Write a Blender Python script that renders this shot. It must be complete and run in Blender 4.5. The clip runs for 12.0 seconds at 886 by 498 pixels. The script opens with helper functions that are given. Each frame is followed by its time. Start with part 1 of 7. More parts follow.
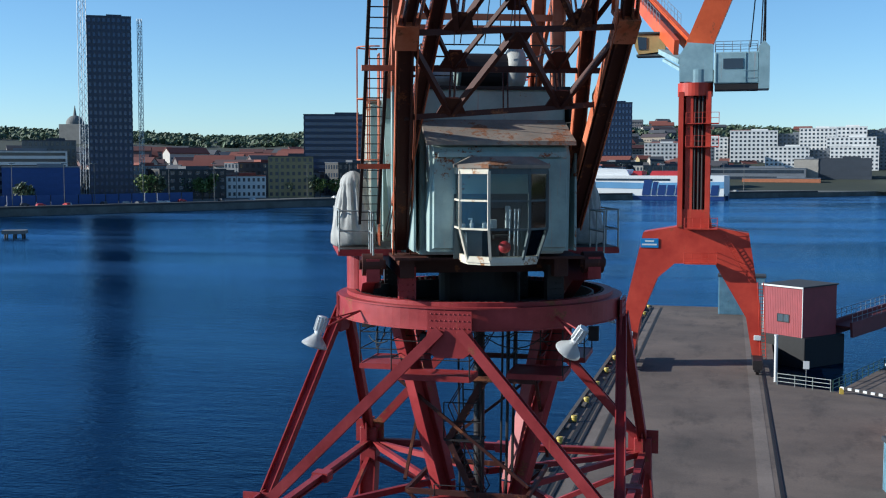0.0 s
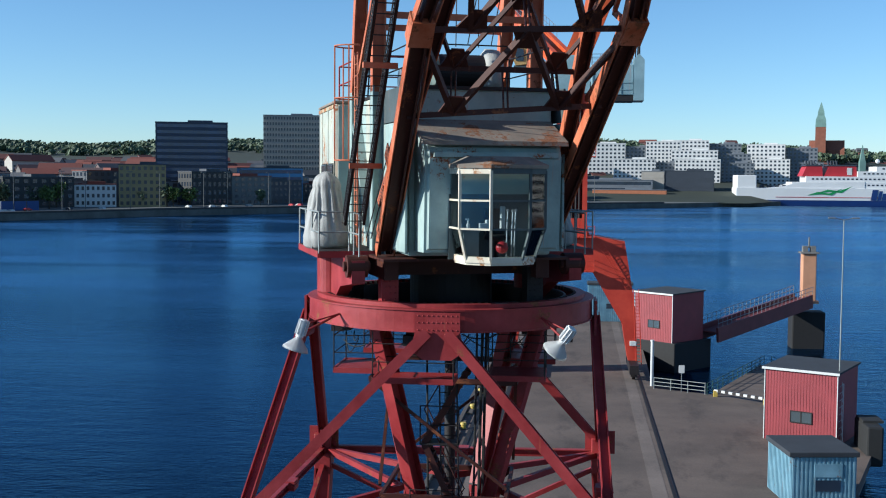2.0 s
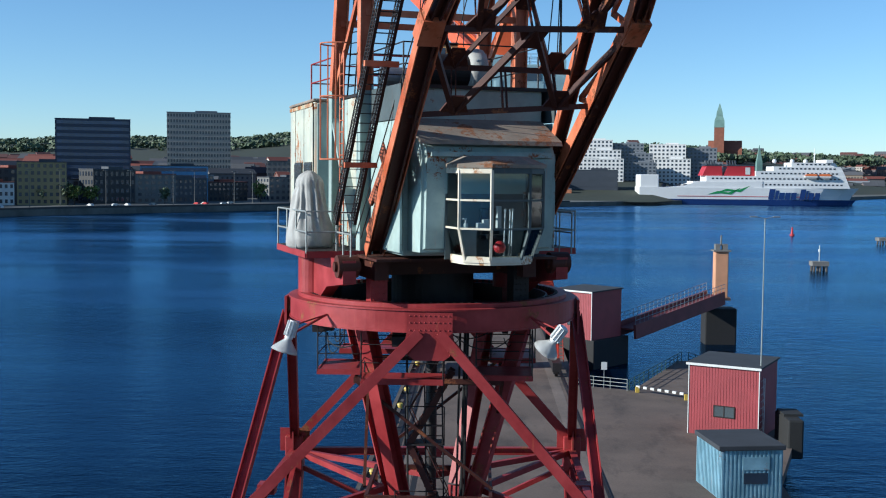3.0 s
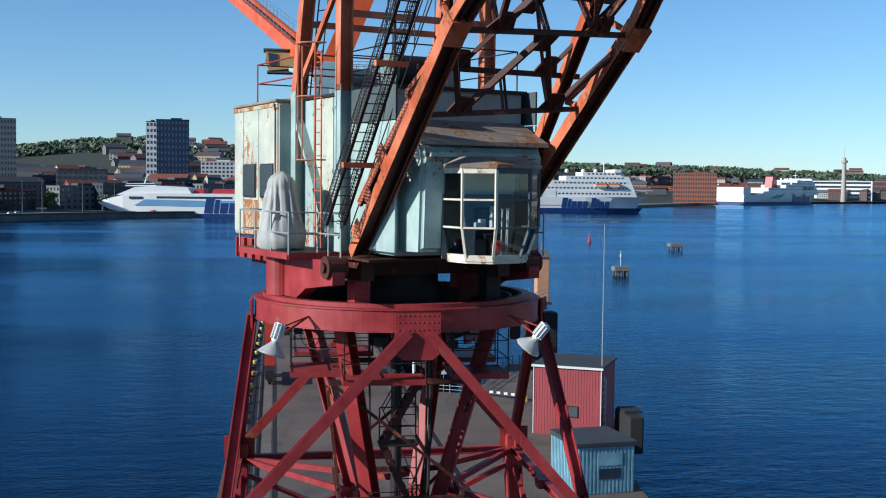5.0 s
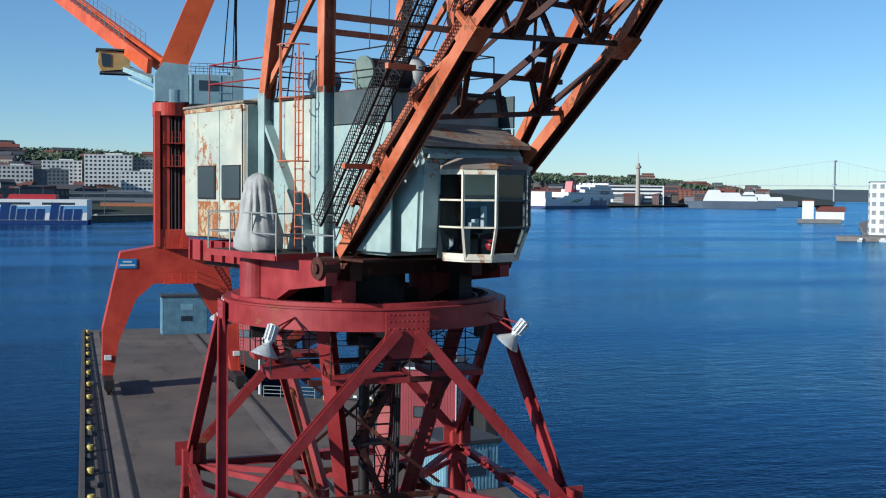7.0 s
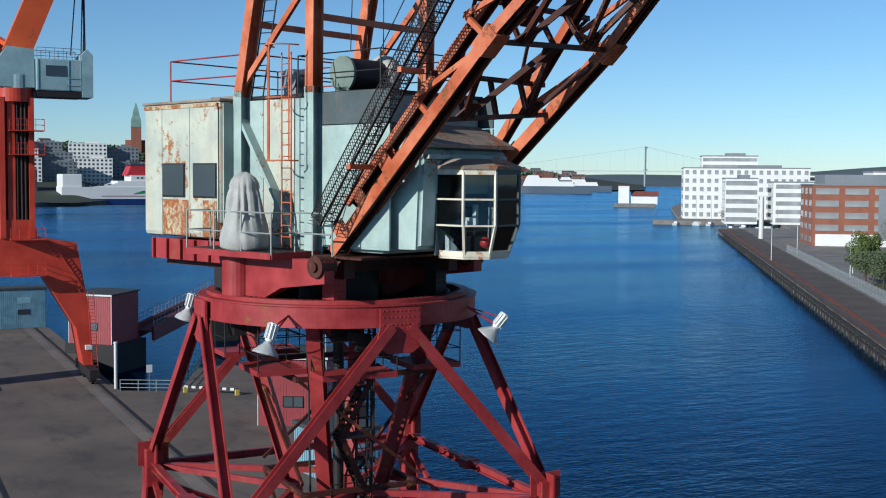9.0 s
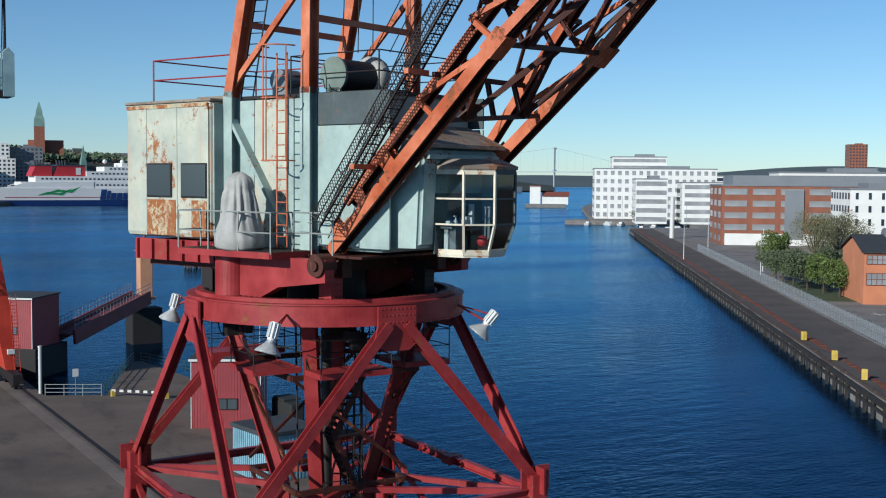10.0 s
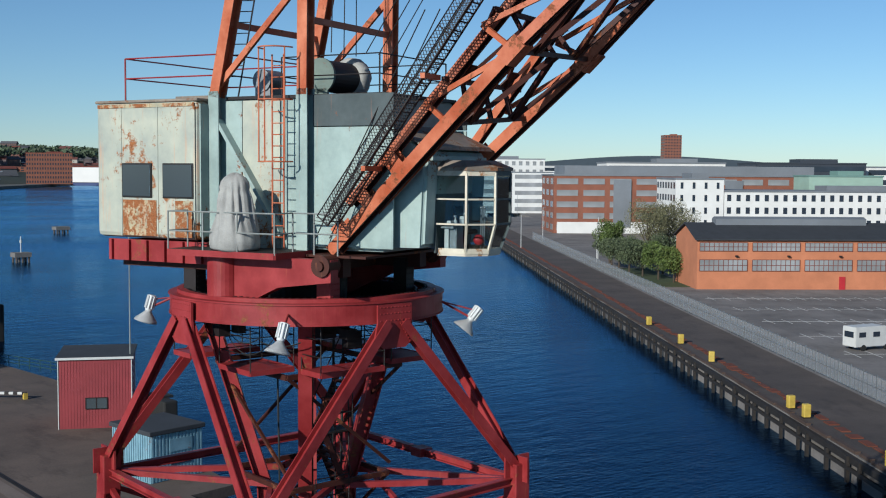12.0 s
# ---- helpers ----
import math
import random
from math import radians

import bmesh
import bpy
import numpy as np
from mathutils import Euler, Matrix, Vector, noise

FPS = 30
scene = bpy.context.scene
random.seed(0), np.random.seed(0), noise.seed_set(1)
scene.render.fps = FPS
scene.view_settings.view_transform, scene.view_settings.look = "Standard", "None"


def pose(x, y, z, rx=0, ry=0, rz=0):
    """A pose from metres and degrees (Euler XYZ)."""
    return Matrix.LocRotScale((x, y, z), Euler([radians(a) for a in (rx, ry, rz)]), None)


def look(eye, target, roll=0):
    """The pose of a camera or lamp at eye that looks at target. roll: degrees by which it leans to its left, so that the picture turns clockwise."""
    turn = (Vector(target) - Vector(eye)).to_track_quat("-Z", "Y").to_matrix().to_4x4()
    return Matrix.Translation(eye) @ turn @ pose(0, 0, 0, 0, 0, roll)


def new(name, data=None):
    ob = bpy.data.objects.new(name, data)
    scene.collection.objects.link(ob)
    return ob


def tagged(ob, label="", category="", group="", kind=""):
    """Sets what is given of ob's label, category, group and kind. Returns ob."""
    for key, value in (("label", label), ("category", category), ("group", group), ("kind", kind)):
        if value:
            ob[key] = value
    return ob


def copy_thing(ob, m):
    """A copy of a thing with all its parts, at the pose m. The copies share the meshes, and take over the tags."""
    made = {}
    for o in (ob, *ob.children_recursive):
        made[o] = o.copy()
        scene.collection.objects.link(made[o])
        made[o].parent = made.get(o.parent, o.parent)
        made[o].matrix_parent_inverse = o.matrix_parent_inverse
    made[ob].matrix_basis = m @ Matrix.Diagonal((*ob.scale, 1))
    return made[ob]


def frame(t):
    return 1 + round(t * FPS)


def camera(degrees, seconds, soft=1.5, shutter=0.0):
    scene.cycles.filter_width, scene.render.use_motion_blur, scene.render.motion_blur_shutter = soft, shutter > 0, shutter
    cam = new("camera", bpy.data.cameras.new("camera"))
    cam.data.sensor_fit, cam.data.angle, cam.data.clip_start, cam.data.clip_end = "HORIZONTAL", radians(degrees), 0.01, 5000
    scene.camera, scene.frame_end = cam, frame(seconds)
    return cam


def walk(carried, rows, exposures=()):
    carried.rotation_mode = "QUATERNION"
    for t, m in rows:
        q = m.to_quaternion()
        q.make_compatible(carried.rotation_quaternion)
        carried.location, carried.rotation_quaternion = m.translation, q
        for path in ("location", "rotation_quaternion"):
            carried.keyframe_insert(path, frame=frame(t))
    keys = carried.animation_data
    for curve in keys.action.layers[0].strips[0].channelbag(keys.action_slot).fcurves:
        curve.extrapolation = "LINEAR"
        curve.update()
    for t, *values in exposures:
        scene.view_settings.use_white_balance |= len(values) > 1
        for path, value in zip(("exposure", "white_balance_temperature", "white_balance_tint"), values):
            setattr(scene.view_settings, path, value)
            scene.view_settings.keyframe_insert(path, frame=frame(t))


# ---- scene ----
cam = camera(41.8, 12.0, 1.1)
METRES, EYE, TILT, LEAN, TURN = 25.0, 22.3, -4.2, 0.0, 13.8
ROWS = [
    (0.0, 0.0, 0.0, 0.0, 0.0, 0.0, -0.0),
    (0.5, -0.0275, 0.0034, -0.0031, -1.56, 0.18, 0.05),
    (1.0, -0.0576, 0.0091, -0.0056, -3.26, 0.34, 0.05),
    (1.5, -0.0911, 0.0148, -0.0075, -5.2, 0.45, 0.11),
    (2.0, -0.1277, 0.0182, -0.0085, -7.29, 0.5, 0.14),
    (2.5, -0.1667, 0.0275, -0.0076, -9.58, 0.44, 0.22),
    (3.0, -0.208, 0.0363, -0.007, -11.98, 0.41, 0.33),
    (5.0, -0.3837, 0.0797, -0.0136, -22.02, 0.74, 0.97),
    (5.5, -0.4261, 0.0924, -0.0145, -24.47, 0.78, 1.13),
    (6.0, -0.4673, 0.1066, -0.0148, -26.86, 0.79, 1.29),
    (6.5, -0.5088, 0.1215, -0.0151, -29.26, 0.79, 1.46),
    (7.0, -0.5505, 0.1365, -0.0147, -31.62, 0.75, 1.65),
    (9.0, -0.7031, 0.2061, 0.0023, -40.42, -0.27, 2.27),
    (9.5, -0.7414, 0.2272, 0.0013, -42.65, -0.25, 2.4),
    (10.0, -0.7777, 0.2506, 0.004, -44.84, -0.42, 2.53),
    (10.5, -0.8135, 0.2757, 0.0088, -47.03, -0.68, 2.66),
    (11.0, -0.8497, 0.3025, 0.0108, -49.25, -0.8, 2.78),
    (11.5, -0.8832, 0.3304, 0.0173, -51.4, -1.13, 2.89),
    (12.0, -0.9135, 0.3589, 0.0223, -53.44, -1.36, 2.98),
]
walk(cam, [(t, pose(0, 0, EYE, TILT, LEAN, TURN) @ pose(METRES * x, METRES * y, METRES * z, 90 + pitch, roll, yaw)) for t, x, y, z, yaw, pitch, roll in ROWS],
     [(0.0, 0.80, 5050, 4), (3.0, 0.77, 5050, 4), (6.0, 0.55, 5050, 4), (9.0, 0.36, 5100, 4), (12.0, 0.13, 5200, 5)])

# ---- world, sun and exposure ----
SUN_EL, SUN_AZ = 21.5, 196.0        # degrees; direction to the sun, counter-clockwise from +x
sun_dir = Vector((math.cos(radians(SUN_AZ)) * math.cos(radians(SUN_EL)), math.sin(radians(SUN_AZ)) * math.cos(radians(SUN_EL)), math.sin(radians(SUN_EL))))
world = bpy.data.worlds.new("sky")
scene.world = world
world.use_nodes = True
wn, wl = world.node_tree.nodes, world.node_tree.links
wn.clear()
sky = wn.new("ShaderNodeTexSky")
sky.sky_type = "NISHITA"
sky.sun_disc = False
sky.sun_elevation = radians(SUN_EL)
sky.sun_rotation = radians(90.0 - SUN_AZ)
sky.air_density, sky.dust_density, sky.ozone_density = 0.80, 0.1, 2.2
bg = wn.new("ShaderNodeBackground")
bg.inputs["Strength"].default_value = 0.071
wo = wn.new("ShaderNodeOutputWorld")
clear_air = wn.new("ShaderNodeMix")
clear_air.data_type, clear_air.blend_type = "RGBA", "MULTIPLY"
clear_air.inputs[0].default_value = 1.0
clear_air.inputs[7].default_value = (1.02, 1.035, 1.0, 1)
wl.new(sky.outputs[0], clear_air.inputs[6])
wl.new(clear_air.outputs[2], bg.inputs[0])
wl.new(bg.outputs[0], wo.inputs[0])
sun_data = bpy.data.lights.new("sun", "SUN")
sun_data.energy, sun_data.angle, sun_data.color = 5.0, radians(0.5), (1.0, 0.84, 0.64)
sun = new("sun", sun_data)
sun.matrix_world = look(sun_dir * 200, (0, 0, 0))


# ---- materials ----
def nodes_of(name):
    m = bpy.data.materials.new(name)
    m.use_nodes = True
    nt = m.node_tree
    return m, nt, nt.nodes["Principled BSDF"]


def ramp(nt, src, stops):
    r = nt.nodes.new("ShaderNodeValToRGB")
    e = r.color_ramp.elements
    while len(e) < len(stops):
        e.new(0.5)
    for k, (p, c) in zip(e, stops):
        k.position, k.color = p, (*c, 1)
    nt.links.new(src, r.inputs[0])
    return r.outputs[0]


def mix(nt, fac, a, b, blend="MIX"):
    m = nt.nodes.new("ShaderNodeMix")
    m.data_type, m.blend_type = "RGBA", blend
    for sock, v in ((m.inputs[0], fac), (m.inputs[6], a), (m.inputs[7], b)):
        if isinstance(v, (int, float)):
            sock.default_value = v
        elif isinstance(v, tuple):
            sock.default_value = (*v, 1)
        else:
            nt.links.new(v, sock)
    return m.outputs[2]


def tex(nt, scale, detail=4, rough=0.6, stretch=(1, 1, 1), kind="ShaderNodeTexNoise"):
    tc = nt.nodes.new("ShaderNodeTexCoord")
    mp = nt.nodes.new("ShaderNodeMapping")
    mp.inputs["Scale"].default_value = stretch
    nt.links.new(tc.outputs["Object"], mp.inputs[0])
    n = nt.nodes.new(kind)
    n.inputs["Scale"].default_value = scale
    if kind == "ShaderNodeTexNoise":
        n.inputs["Detail"].default_value, n.inputs["Roughness"].default_value = detail, rough
    nt.links.new(mp.outputs[0], n.inputs["Vector"])
    return n.outputs[0]


def bump(nt, src, bsdf, strength, distance=0.02):
    b = nt.nodes.new("ShaderNodeBump")
    b.inputs["Strength"].default_value, b.inputs["Distance"].default_value = strength, distance
    nt.links.new(src, b.inputs["Height"])
    nt.links.new(b.outputs[0], bsdf.inputs["Normal"])


ALBEDO_SCALE = 0.656        # all paint and masonry colours are scaled down, to deepen the shaded sides


def plain(name, col, rough=0.6, metal=0.0, var=0.25, scale=1.5, bmp=0.1):
    """A surface of one colour with mottling at two scales."""
    m, nt, b = nodes_of(name)
    col = tuple(c * ALBEDO_SCALE for c in col)
    dark = tuple(c * (1 - var) for c in col)
    light = tuple(min(1, c * (1 + var * 0.6)) for c in col)
    a = ramp(nt, tex(nt, scale, 5), [(0.3, dark), (0.7, light)])
    fine = tex(nt, scale * 14, 3)
    c = mix(nt, 0.25 * var / 0.25, a, ramp(nt, fine, [(0.3, dark), (0.75, light)]))
    nt.links.new(c, b.inputs["Base Color"])
    b.inputs["Roughness"].default_value, b.inputs["Metallic"].default_value = rough, metal
    if bmp:
        bump(nt, fine, b, bmp)
    return m


RUST = (0.16, 0.055, 0.022)


def paint(name, col, rust=0.5, fade=(0.0, 0.0, 0.0), rough=0.45, streak=0.35, scale=0.9, rust_col=RUST):
    """Weathered paint on steel: faded patches, rust blooms and runs down from them."""
    col = tuple(c * ALBEDO_SCALE for c in col)
    m, nt, b = nodes_of(name)
    big = tex(nt, scale, 5, 0.65)
    faded = tuple(min(1, c * 1.12 + f) for c, f in zip(col, fade))
    base = mix(nt, ramp(nt, big, [(0.35, (0, 0, 0)), (0.7, (1, 1, 1))]), tuple(c * 0.82 for c in col), faded)
    runs = tex(nt, scale * 9.0, 5, 0.65, (1, 1, 0.055))
    run_mask = ramp(nt, runs, [(0.66 - 0.10 * streak, (0, 0, 0)), (0.80 - 0.12 * streak, (1, 1, 1))])
    base = mix(nt, mix(nt, 1.0, run_mask, (0.6, 0.6, 0.6), "MULTIPLY"), base, tuple(0.35 * c + 1.8 * r for c, r in zip(col, rust_col)))
    spots = mix(nt, 0.5, tex(nt, scale * 6.0, 7, 0.75), tex(nt, scale * 1.1, 3, 0.6, (1, 1, 0.45)))
    spot_mask = ramp(nt, spots, [(0.640 - 0.135 * rust, (0, 0, 0)), (0.672 - 0.12 * rust, (1, 1, 1))])
    rusty = ramp(nt, tex(nt, scale * 22, 4), [(0.3, tuple(c * 0.6 for c in rust_col)), (0.7, tuple(c * 1.7 for c in rust_col))])
    nt.links.new(mix(nt, spot_mask, base, rusty), b.inputs["Base Color"])
    nt.links.new(ramp(nt, spot_mask, [(0.0, (rough,) * 3), (1.0, (0.85,) * 3)]), b.inputs["Roughness"])
    b.inputs["Specular IOR Level"].default_value = 0.3
    bump(nt, tex(nt, scale * 30, 4), b, 0.18, 0.01)
    return m


red_paint = paint("red_crane_paint", (0.34, 0.026, 0.028), 0.42, (0.05, 0.02, 0.02), 0.5, 0.25)
orange_paint = paint("orange_crane_paint", (0.60, 0.120, 0.034), 0.60, (0.10, 0.10, 0.07), 0.55, 0.5)
dark_steel = plain("greasy_dark_steel", (0.022, 0.015, 0.015), 0.6, 0.2, 0.5, 3.0, 0.3)
cyan_paint = paint("pale_cyan_paint", (0.42, 0.53, 0.50), 0.36, (0.05, 0.05, 0.04), 0.5, 0.35)
cream_paint = paint("rusty_cream_paint", (0.56, 0.60, 0.53), 0.78, (0.07, 0.04, -0.01), 0.55, 0.9, 0.7, (0.22, 0.085, 0.028))
rust_panel_paint = paint("heavily_rusted_cream_paint", (0.54, 0.52, 0.38), 1.45, (0.10, 0.04, -0.03), 0.6, 1.6, 1.3, (0.21, 0.075, 0.024))
rust_roof = paint("rusty_roof_paint", (0.30, 0.25, 0.20), 0.75, (0.06, 0.05, 0.04), 0.6, 0.6, 1.2, (0.17, 0.075, 0.035))
# red oxide with the shade of inner and under faces put into its tone
shaded_oxide_paint = paint("shaded_red_oxide_paint", (0.070, 0.017, 0.013), 0.5, (0.01, 0.005, 0.0), 0.6, 0.4)
dark_teal_tone = paint("dark_teal_toned_steel", (0.085, 0.11, 0.115), 0.3, (0.02, 0.02, 0.02), 0.6, 0.3)
white_paint = paint("aged_white_paint", (0.82, 0.74, 0.58), 0.62, (0.03, 0.03, 0.03), 0.5, 0.6, 1.6, (0.25, 0.12, 0.05))
red2_paint = paint("bright_red_crane_paint", (0.58, 0.048, 0.026), 0.22, (0.04, 0.02, 0.01), 0.45, 0.2, 0.35)
orange2_paint = paint("bright_orange_crane_paint", (0.76, 0.115, 0.025), 0.15, (0.03, 0.02, 0.01), 0.45, 0.15, 0.35)
blue2_paint = paint("faded_blue_crane_paint", (0.34, 0.50, 0.55), 0.18, (0.05, 0.05, 0.05), 0.5, 0.3, 0.35)
ochre_paint = paint("ochre_cab_paint", (0.60, 0.40, 0.14), 0.2, (0.02, 0.02, 0.02), 0.5, 0.2)
lamp_metal = plain("pale_grey_enamel", (0.90, 0.91, 0.91), 0.4, 0.0, 0.15, 3.0)
galvanised = plain("galvanised_steel", (0.42, 0.44, 0.46), 0.45, 0.7, 0.25, 4.0)
railing_grey = plain("grey_rail_paint", (0.38, 0.40, 0.38), 0.5, 0.2, 0.3, 4.0)
matt_black = plain("matt_black_surface", (0.015, 0.014, 0.015), 0.8, 0.0, 0.3, 2.0)
tarp = plain("weathered_tarpaulin", (0.50, 0.49, 0.46), 0.8, 0.0, 0.3, 2.2, 0.4)
rubber = plain("black_rubber", (0.02, 0.02, 0.02), 0.8)
barn_red = plain("dull_red_cladding", (0.34, 0.045, 0.055), 0.6, 0.0, 0.18, 0.6)
roof_felt = plain("dark_roofing_felt", (0.045, 0.05, 0.06), 0.85, 0.0, 0.3, 0.7)
shed_blue = paint("light_blue_shed_paint", (0.25, 0.44, 0.55), 0.3, (0.04, 0.04, 0.04), 0.6, 0.4, 0.7)
grey_conc = plain("weathered_concrete", (0.24, 0.23, 0.22), 0.9, 0.0, 0.35, 0.4, 0.4)
timber = plain("weathered_timber", (0.12, 0.10, 0.085), 0.85, 0.0, 0.4, 1.2, 0.4)
yellow = plain("yellow_bollard_paint", (0.72, 0.52, 0.08), 0.55, 0.0, 0.25, 2.0)
white_plain = plain("white_paint", (0.78, 0.78, 0.76), 0.5, 0.0, 0.08, 1.0)
hull_blue = plain("dark_blue_hull_paint", (0.015, 0.045, 0.20), 0.4, 0.0, 0.15, 0.1)
funnel_red = plain("red_funnel_paint", (0.55, 0.03, 0.04), 0.45, 0.0, 0.12, 0.2)
wave_green = plain("green_ship_paint", (0.05, 0.35, 0.10), 0.5, 0.0, 0.12, 0.2)
sky_blue = plain("light_blue_ship_paint", (0.20, 0.42, 0.70), 0.5, 0.0, 0.2, 0.05)
hull_grey = plain("blue_grey_ship_paint", (0.10, 0.13, 0.18), 0.5, 0.0, 0.15, 0.05)
sign_blue = plain("blue_sign_enamel", (0.04, 0.25, 0.60), 0.35, 0.0, 0.08, 2.0)
brick_red = plain("red_brickwork", (0.33, 0.125, 0.075), 0.9, 0.0, 0.25, 0.25, 0.4)
brick_orange = plain("orange_brickwork", (0.66, 0.255, 0.125), 0.9, 0.0, 0.18, 0.3, 0.4)
render_white = plain("white_render", (0.96, 0.95, 0.92), 0.8, 0.0, 0.10, 0.2)
render_beige = plain("beige_cladding", (0.52, 0.47, 0.40), 0.8, 0.0, 0.12, 0.2)
render_yellow = plain("ochre_render", (0.45, 0.36, 0.18), 0.85, 0.0, 0.15, 0.2)
slate = plain("slate_cladding", (0.055, 0.065, 0.085), 0.55, 0.0, 0.2, 0.1)
navy_clad = plain("navy_glass_cladding", (0.018, 0.032, 0.085), 0.3, 0.0, 0.25, 0.1)
grey_clad = plain("grey_metal_cladding", (0.26, 0.28, 0.31), 0.6, 0.1, 0.2, 0.1)
tile_red = plain("red_roof_tiles", (0.24, 0.07, 0.05), 0.85, 0.0, 0.3, 0.15)
copper_green = plain("verdigris_copper", (0.22, 0.36, 0.32), 0.7, 0.0, 0.2, 0.2)
stone_grey = plain("grey_stone", (0.22, 0.22, 0.21), 0.85, 0.0, 0.25, 0.2)
stone_dark = plain("dark_wet_stone", (0.06, 0.06, 0.06), 0.8, 0.0, 0.35, 0.3)
sheet_blue = plain("blue_scaffold_sheet", (0.05, 0.10, 0.32), 0.7, 0.0, 0.3, 0.08)
lawn = plain("rough_grass", (0.07, 0.10, 0.03), 0.95, 0.0, 0.4, 0.3, 0.5)
bark = plain("tree_bark", (0.10, 0.075, 0.05), 0.9, 0.0, 0.4, 3.0, 0.5)


def leaf_material(name, col):
    m, nt, b = nodes_of(name)
    g = nt.nodes.new("ShaderNodeNewGeometry")
    c = ramp(nt, g.outputs["Random Per Island"], [(0.0, tuple(v * 0.55 for v in col)), (1.0, tuple(min(1, v * 1.5) for v in col))])
    nt.links.new(c, b.inputs["Base Color"])
    b.inputs["Roughness"].default_value = 0.7
    return m


leaf_fresh = leaf_material("fresh_green_leaves", (0.085, 0.12, 0.025))
leaf_olive = leaf_material("olive_spring_leaves", (0.13, 0.125, 0.06))
leaf_wood = leaf_material("distant_wood_foliage", (0.06, 0.085, 0.045))
leaf_dark = leaf_material("dark_hedge_leaves", (0.075, 0.095, 0.045))


def glass_material(name, tint=(0.9, 0.95, 0.95), mirror=False):
    m, nt, b = nodes_of(name)
    if mirror:
        c = ramp(nt, tex(nt, 0.12, 2), [(0.35, tuple(v * 0.6 for v in tint)), (0.65, tint)])
        nt.links.new(c, b.inputs["Base Color"])
        b.inputs["Roughness"].default_value, b.inputs["Specular IOR Level"].default_value = 0.12, 0.6
        return m
    nt.nodes.remove(b)
    t, g = nt.nodes.new("ShaderNodeBsdfTransparent"), nt.nodes.new("ShaderNodeBsdfGlossy")
    t.inputs[0].default_value = (*tint, 1)
    g.inputs["Roughness"].default_value = 0.03
    mx, fr = nt.nodes.new("ShaderNodeMixShader"), nt.nodes.new("ShaderNodeFresnel")
    fr.inputs[0].default_value = 1.5
    nt.links.new(fr.outputs[0], mx.inputs[0])
    nt.links.new(t.outputs[0], mx.inputs[1])
    nt.links.new(g.outputs[0], mx.inputs[2])
    nt.links.new(mx.outputs[0], nt.nodes["Material Output"].inputs[0])
    return m


clear_glass = glass_material("clear_cab_glass", (0.75, 0.82, 0.84))
dull_glass = glass_material("dusty_window_glass", (0.06, 0.075, 0.085), True)
town_glass = glass_material("far_window_glass", (0.03, 0.04, 0.06), True)
blue_glass = glass_material("blue_tower_glass", (0.03, 0.06, 0.15), True)


def water_material():
    m, nt, b = nodes_of("harbour_water")
    patch = ramp(nt, tex(nt, 0.006, 3, 0.5, (1, 2.2, 1)), [(0.35, (0.0009, 0.0034, 0.011)), (0.65, (0.0013, 0.0050, 0.017))])
    nt.links.new(patch, b.inputs["Base Color"])
    b.inputs["Specular IOR Level"].default_value = 0.0
    b.inputs["Roughness"].default_value = 0.9
    calm = ramp(nt, tex(nt, 0.010, 4, 0.6, (0.5, 1.6, 1)), [(0.40, (0.10,) * 3), (0.62, (0.24,) * 3)])
    gloss, fr, both = nt.nodes.new("ShaderNodeBsdfGlossy"), nt.nodes.new("ShaderNodeFresnel"), nt.nodes.new("ShaderNodeMixShader")
    gloss.inputs["Color"].default_value = (0.345, 0.585, 0.865, 1)      # reflection tinted blue, in place of waves mirroring the higher sky
    fr.inputs["IOR"].default_value = 1.24
    nt.links.new(calm, gloss.inputs["Roughness"])
    nt.links.new(fr.outputs[0], both.inputs[0])
    nt.links.new(b.outputs[0], both.inputs[1])
    nt.links.new(gloss.outputs[0], both.inputs[2])
    nt.links.new(both.outputs[0], nt.nodes["Material Output"].inputs[0])
    swell = tex(nt, 0.35, 3, 0.55, (0.6, 1.3, 1))
    ripple = tex(nt, 1.6, 3, 0.6, (0.7, 1.3, 1))
    bump(nt, mix(nt, 0.35, swell, ripple), b, 0.55, 1.0)
    wave = b.inputs["Normal"].links[0].from_socket
    gusts = ramp(nt, tex(nt, 0.011, 4, 0.55, (0.35, 1.9, 1)), [(0.36, (0.10,) * 3), (0.66, (0.34,) * 3)])
    nt.links.new(gusts, wave.node.inputs["Strength"])
    nt.links.new(wave, gloss.inputs["Normal"])
    nt.links.new(wave, fr.inputs["Normal"])
    return m


def asphalt_material(name, col, marks):
    m, nt, b = nodes_of(name)
    big = ramp(nt, tex(nt, 0.10, 5, 0.65), [(0.34, tuple(c * 0.60 for c in col)), (0.66, tuple(c * 1.42 for c in col))])
    stains = ramp(nt, tex(nt, 0.35, 6, 0.7, (1, 0.4, 1)), [(0.52, (1, 1, 1)), (0.66, (marks,) * 3)])
    c = mix(nt, 1.0, big, stains, "MULTIPLY")
    grit = tex(nt, 6.0, 4, 0.7)
    c = mix(nt, 0.3, c, ramp(nt, grit, [(0.3, tuple(v * 0.5 for v in col)), (0.7, tuple(v * 1.6 for v in col))]))
    nt.links.new(c, b.inputs["Base Color"])
    b.inputs["Roughness"].default_value = 0.88
    bump(nt, grit, b, 0.3, 0.03)
    return m


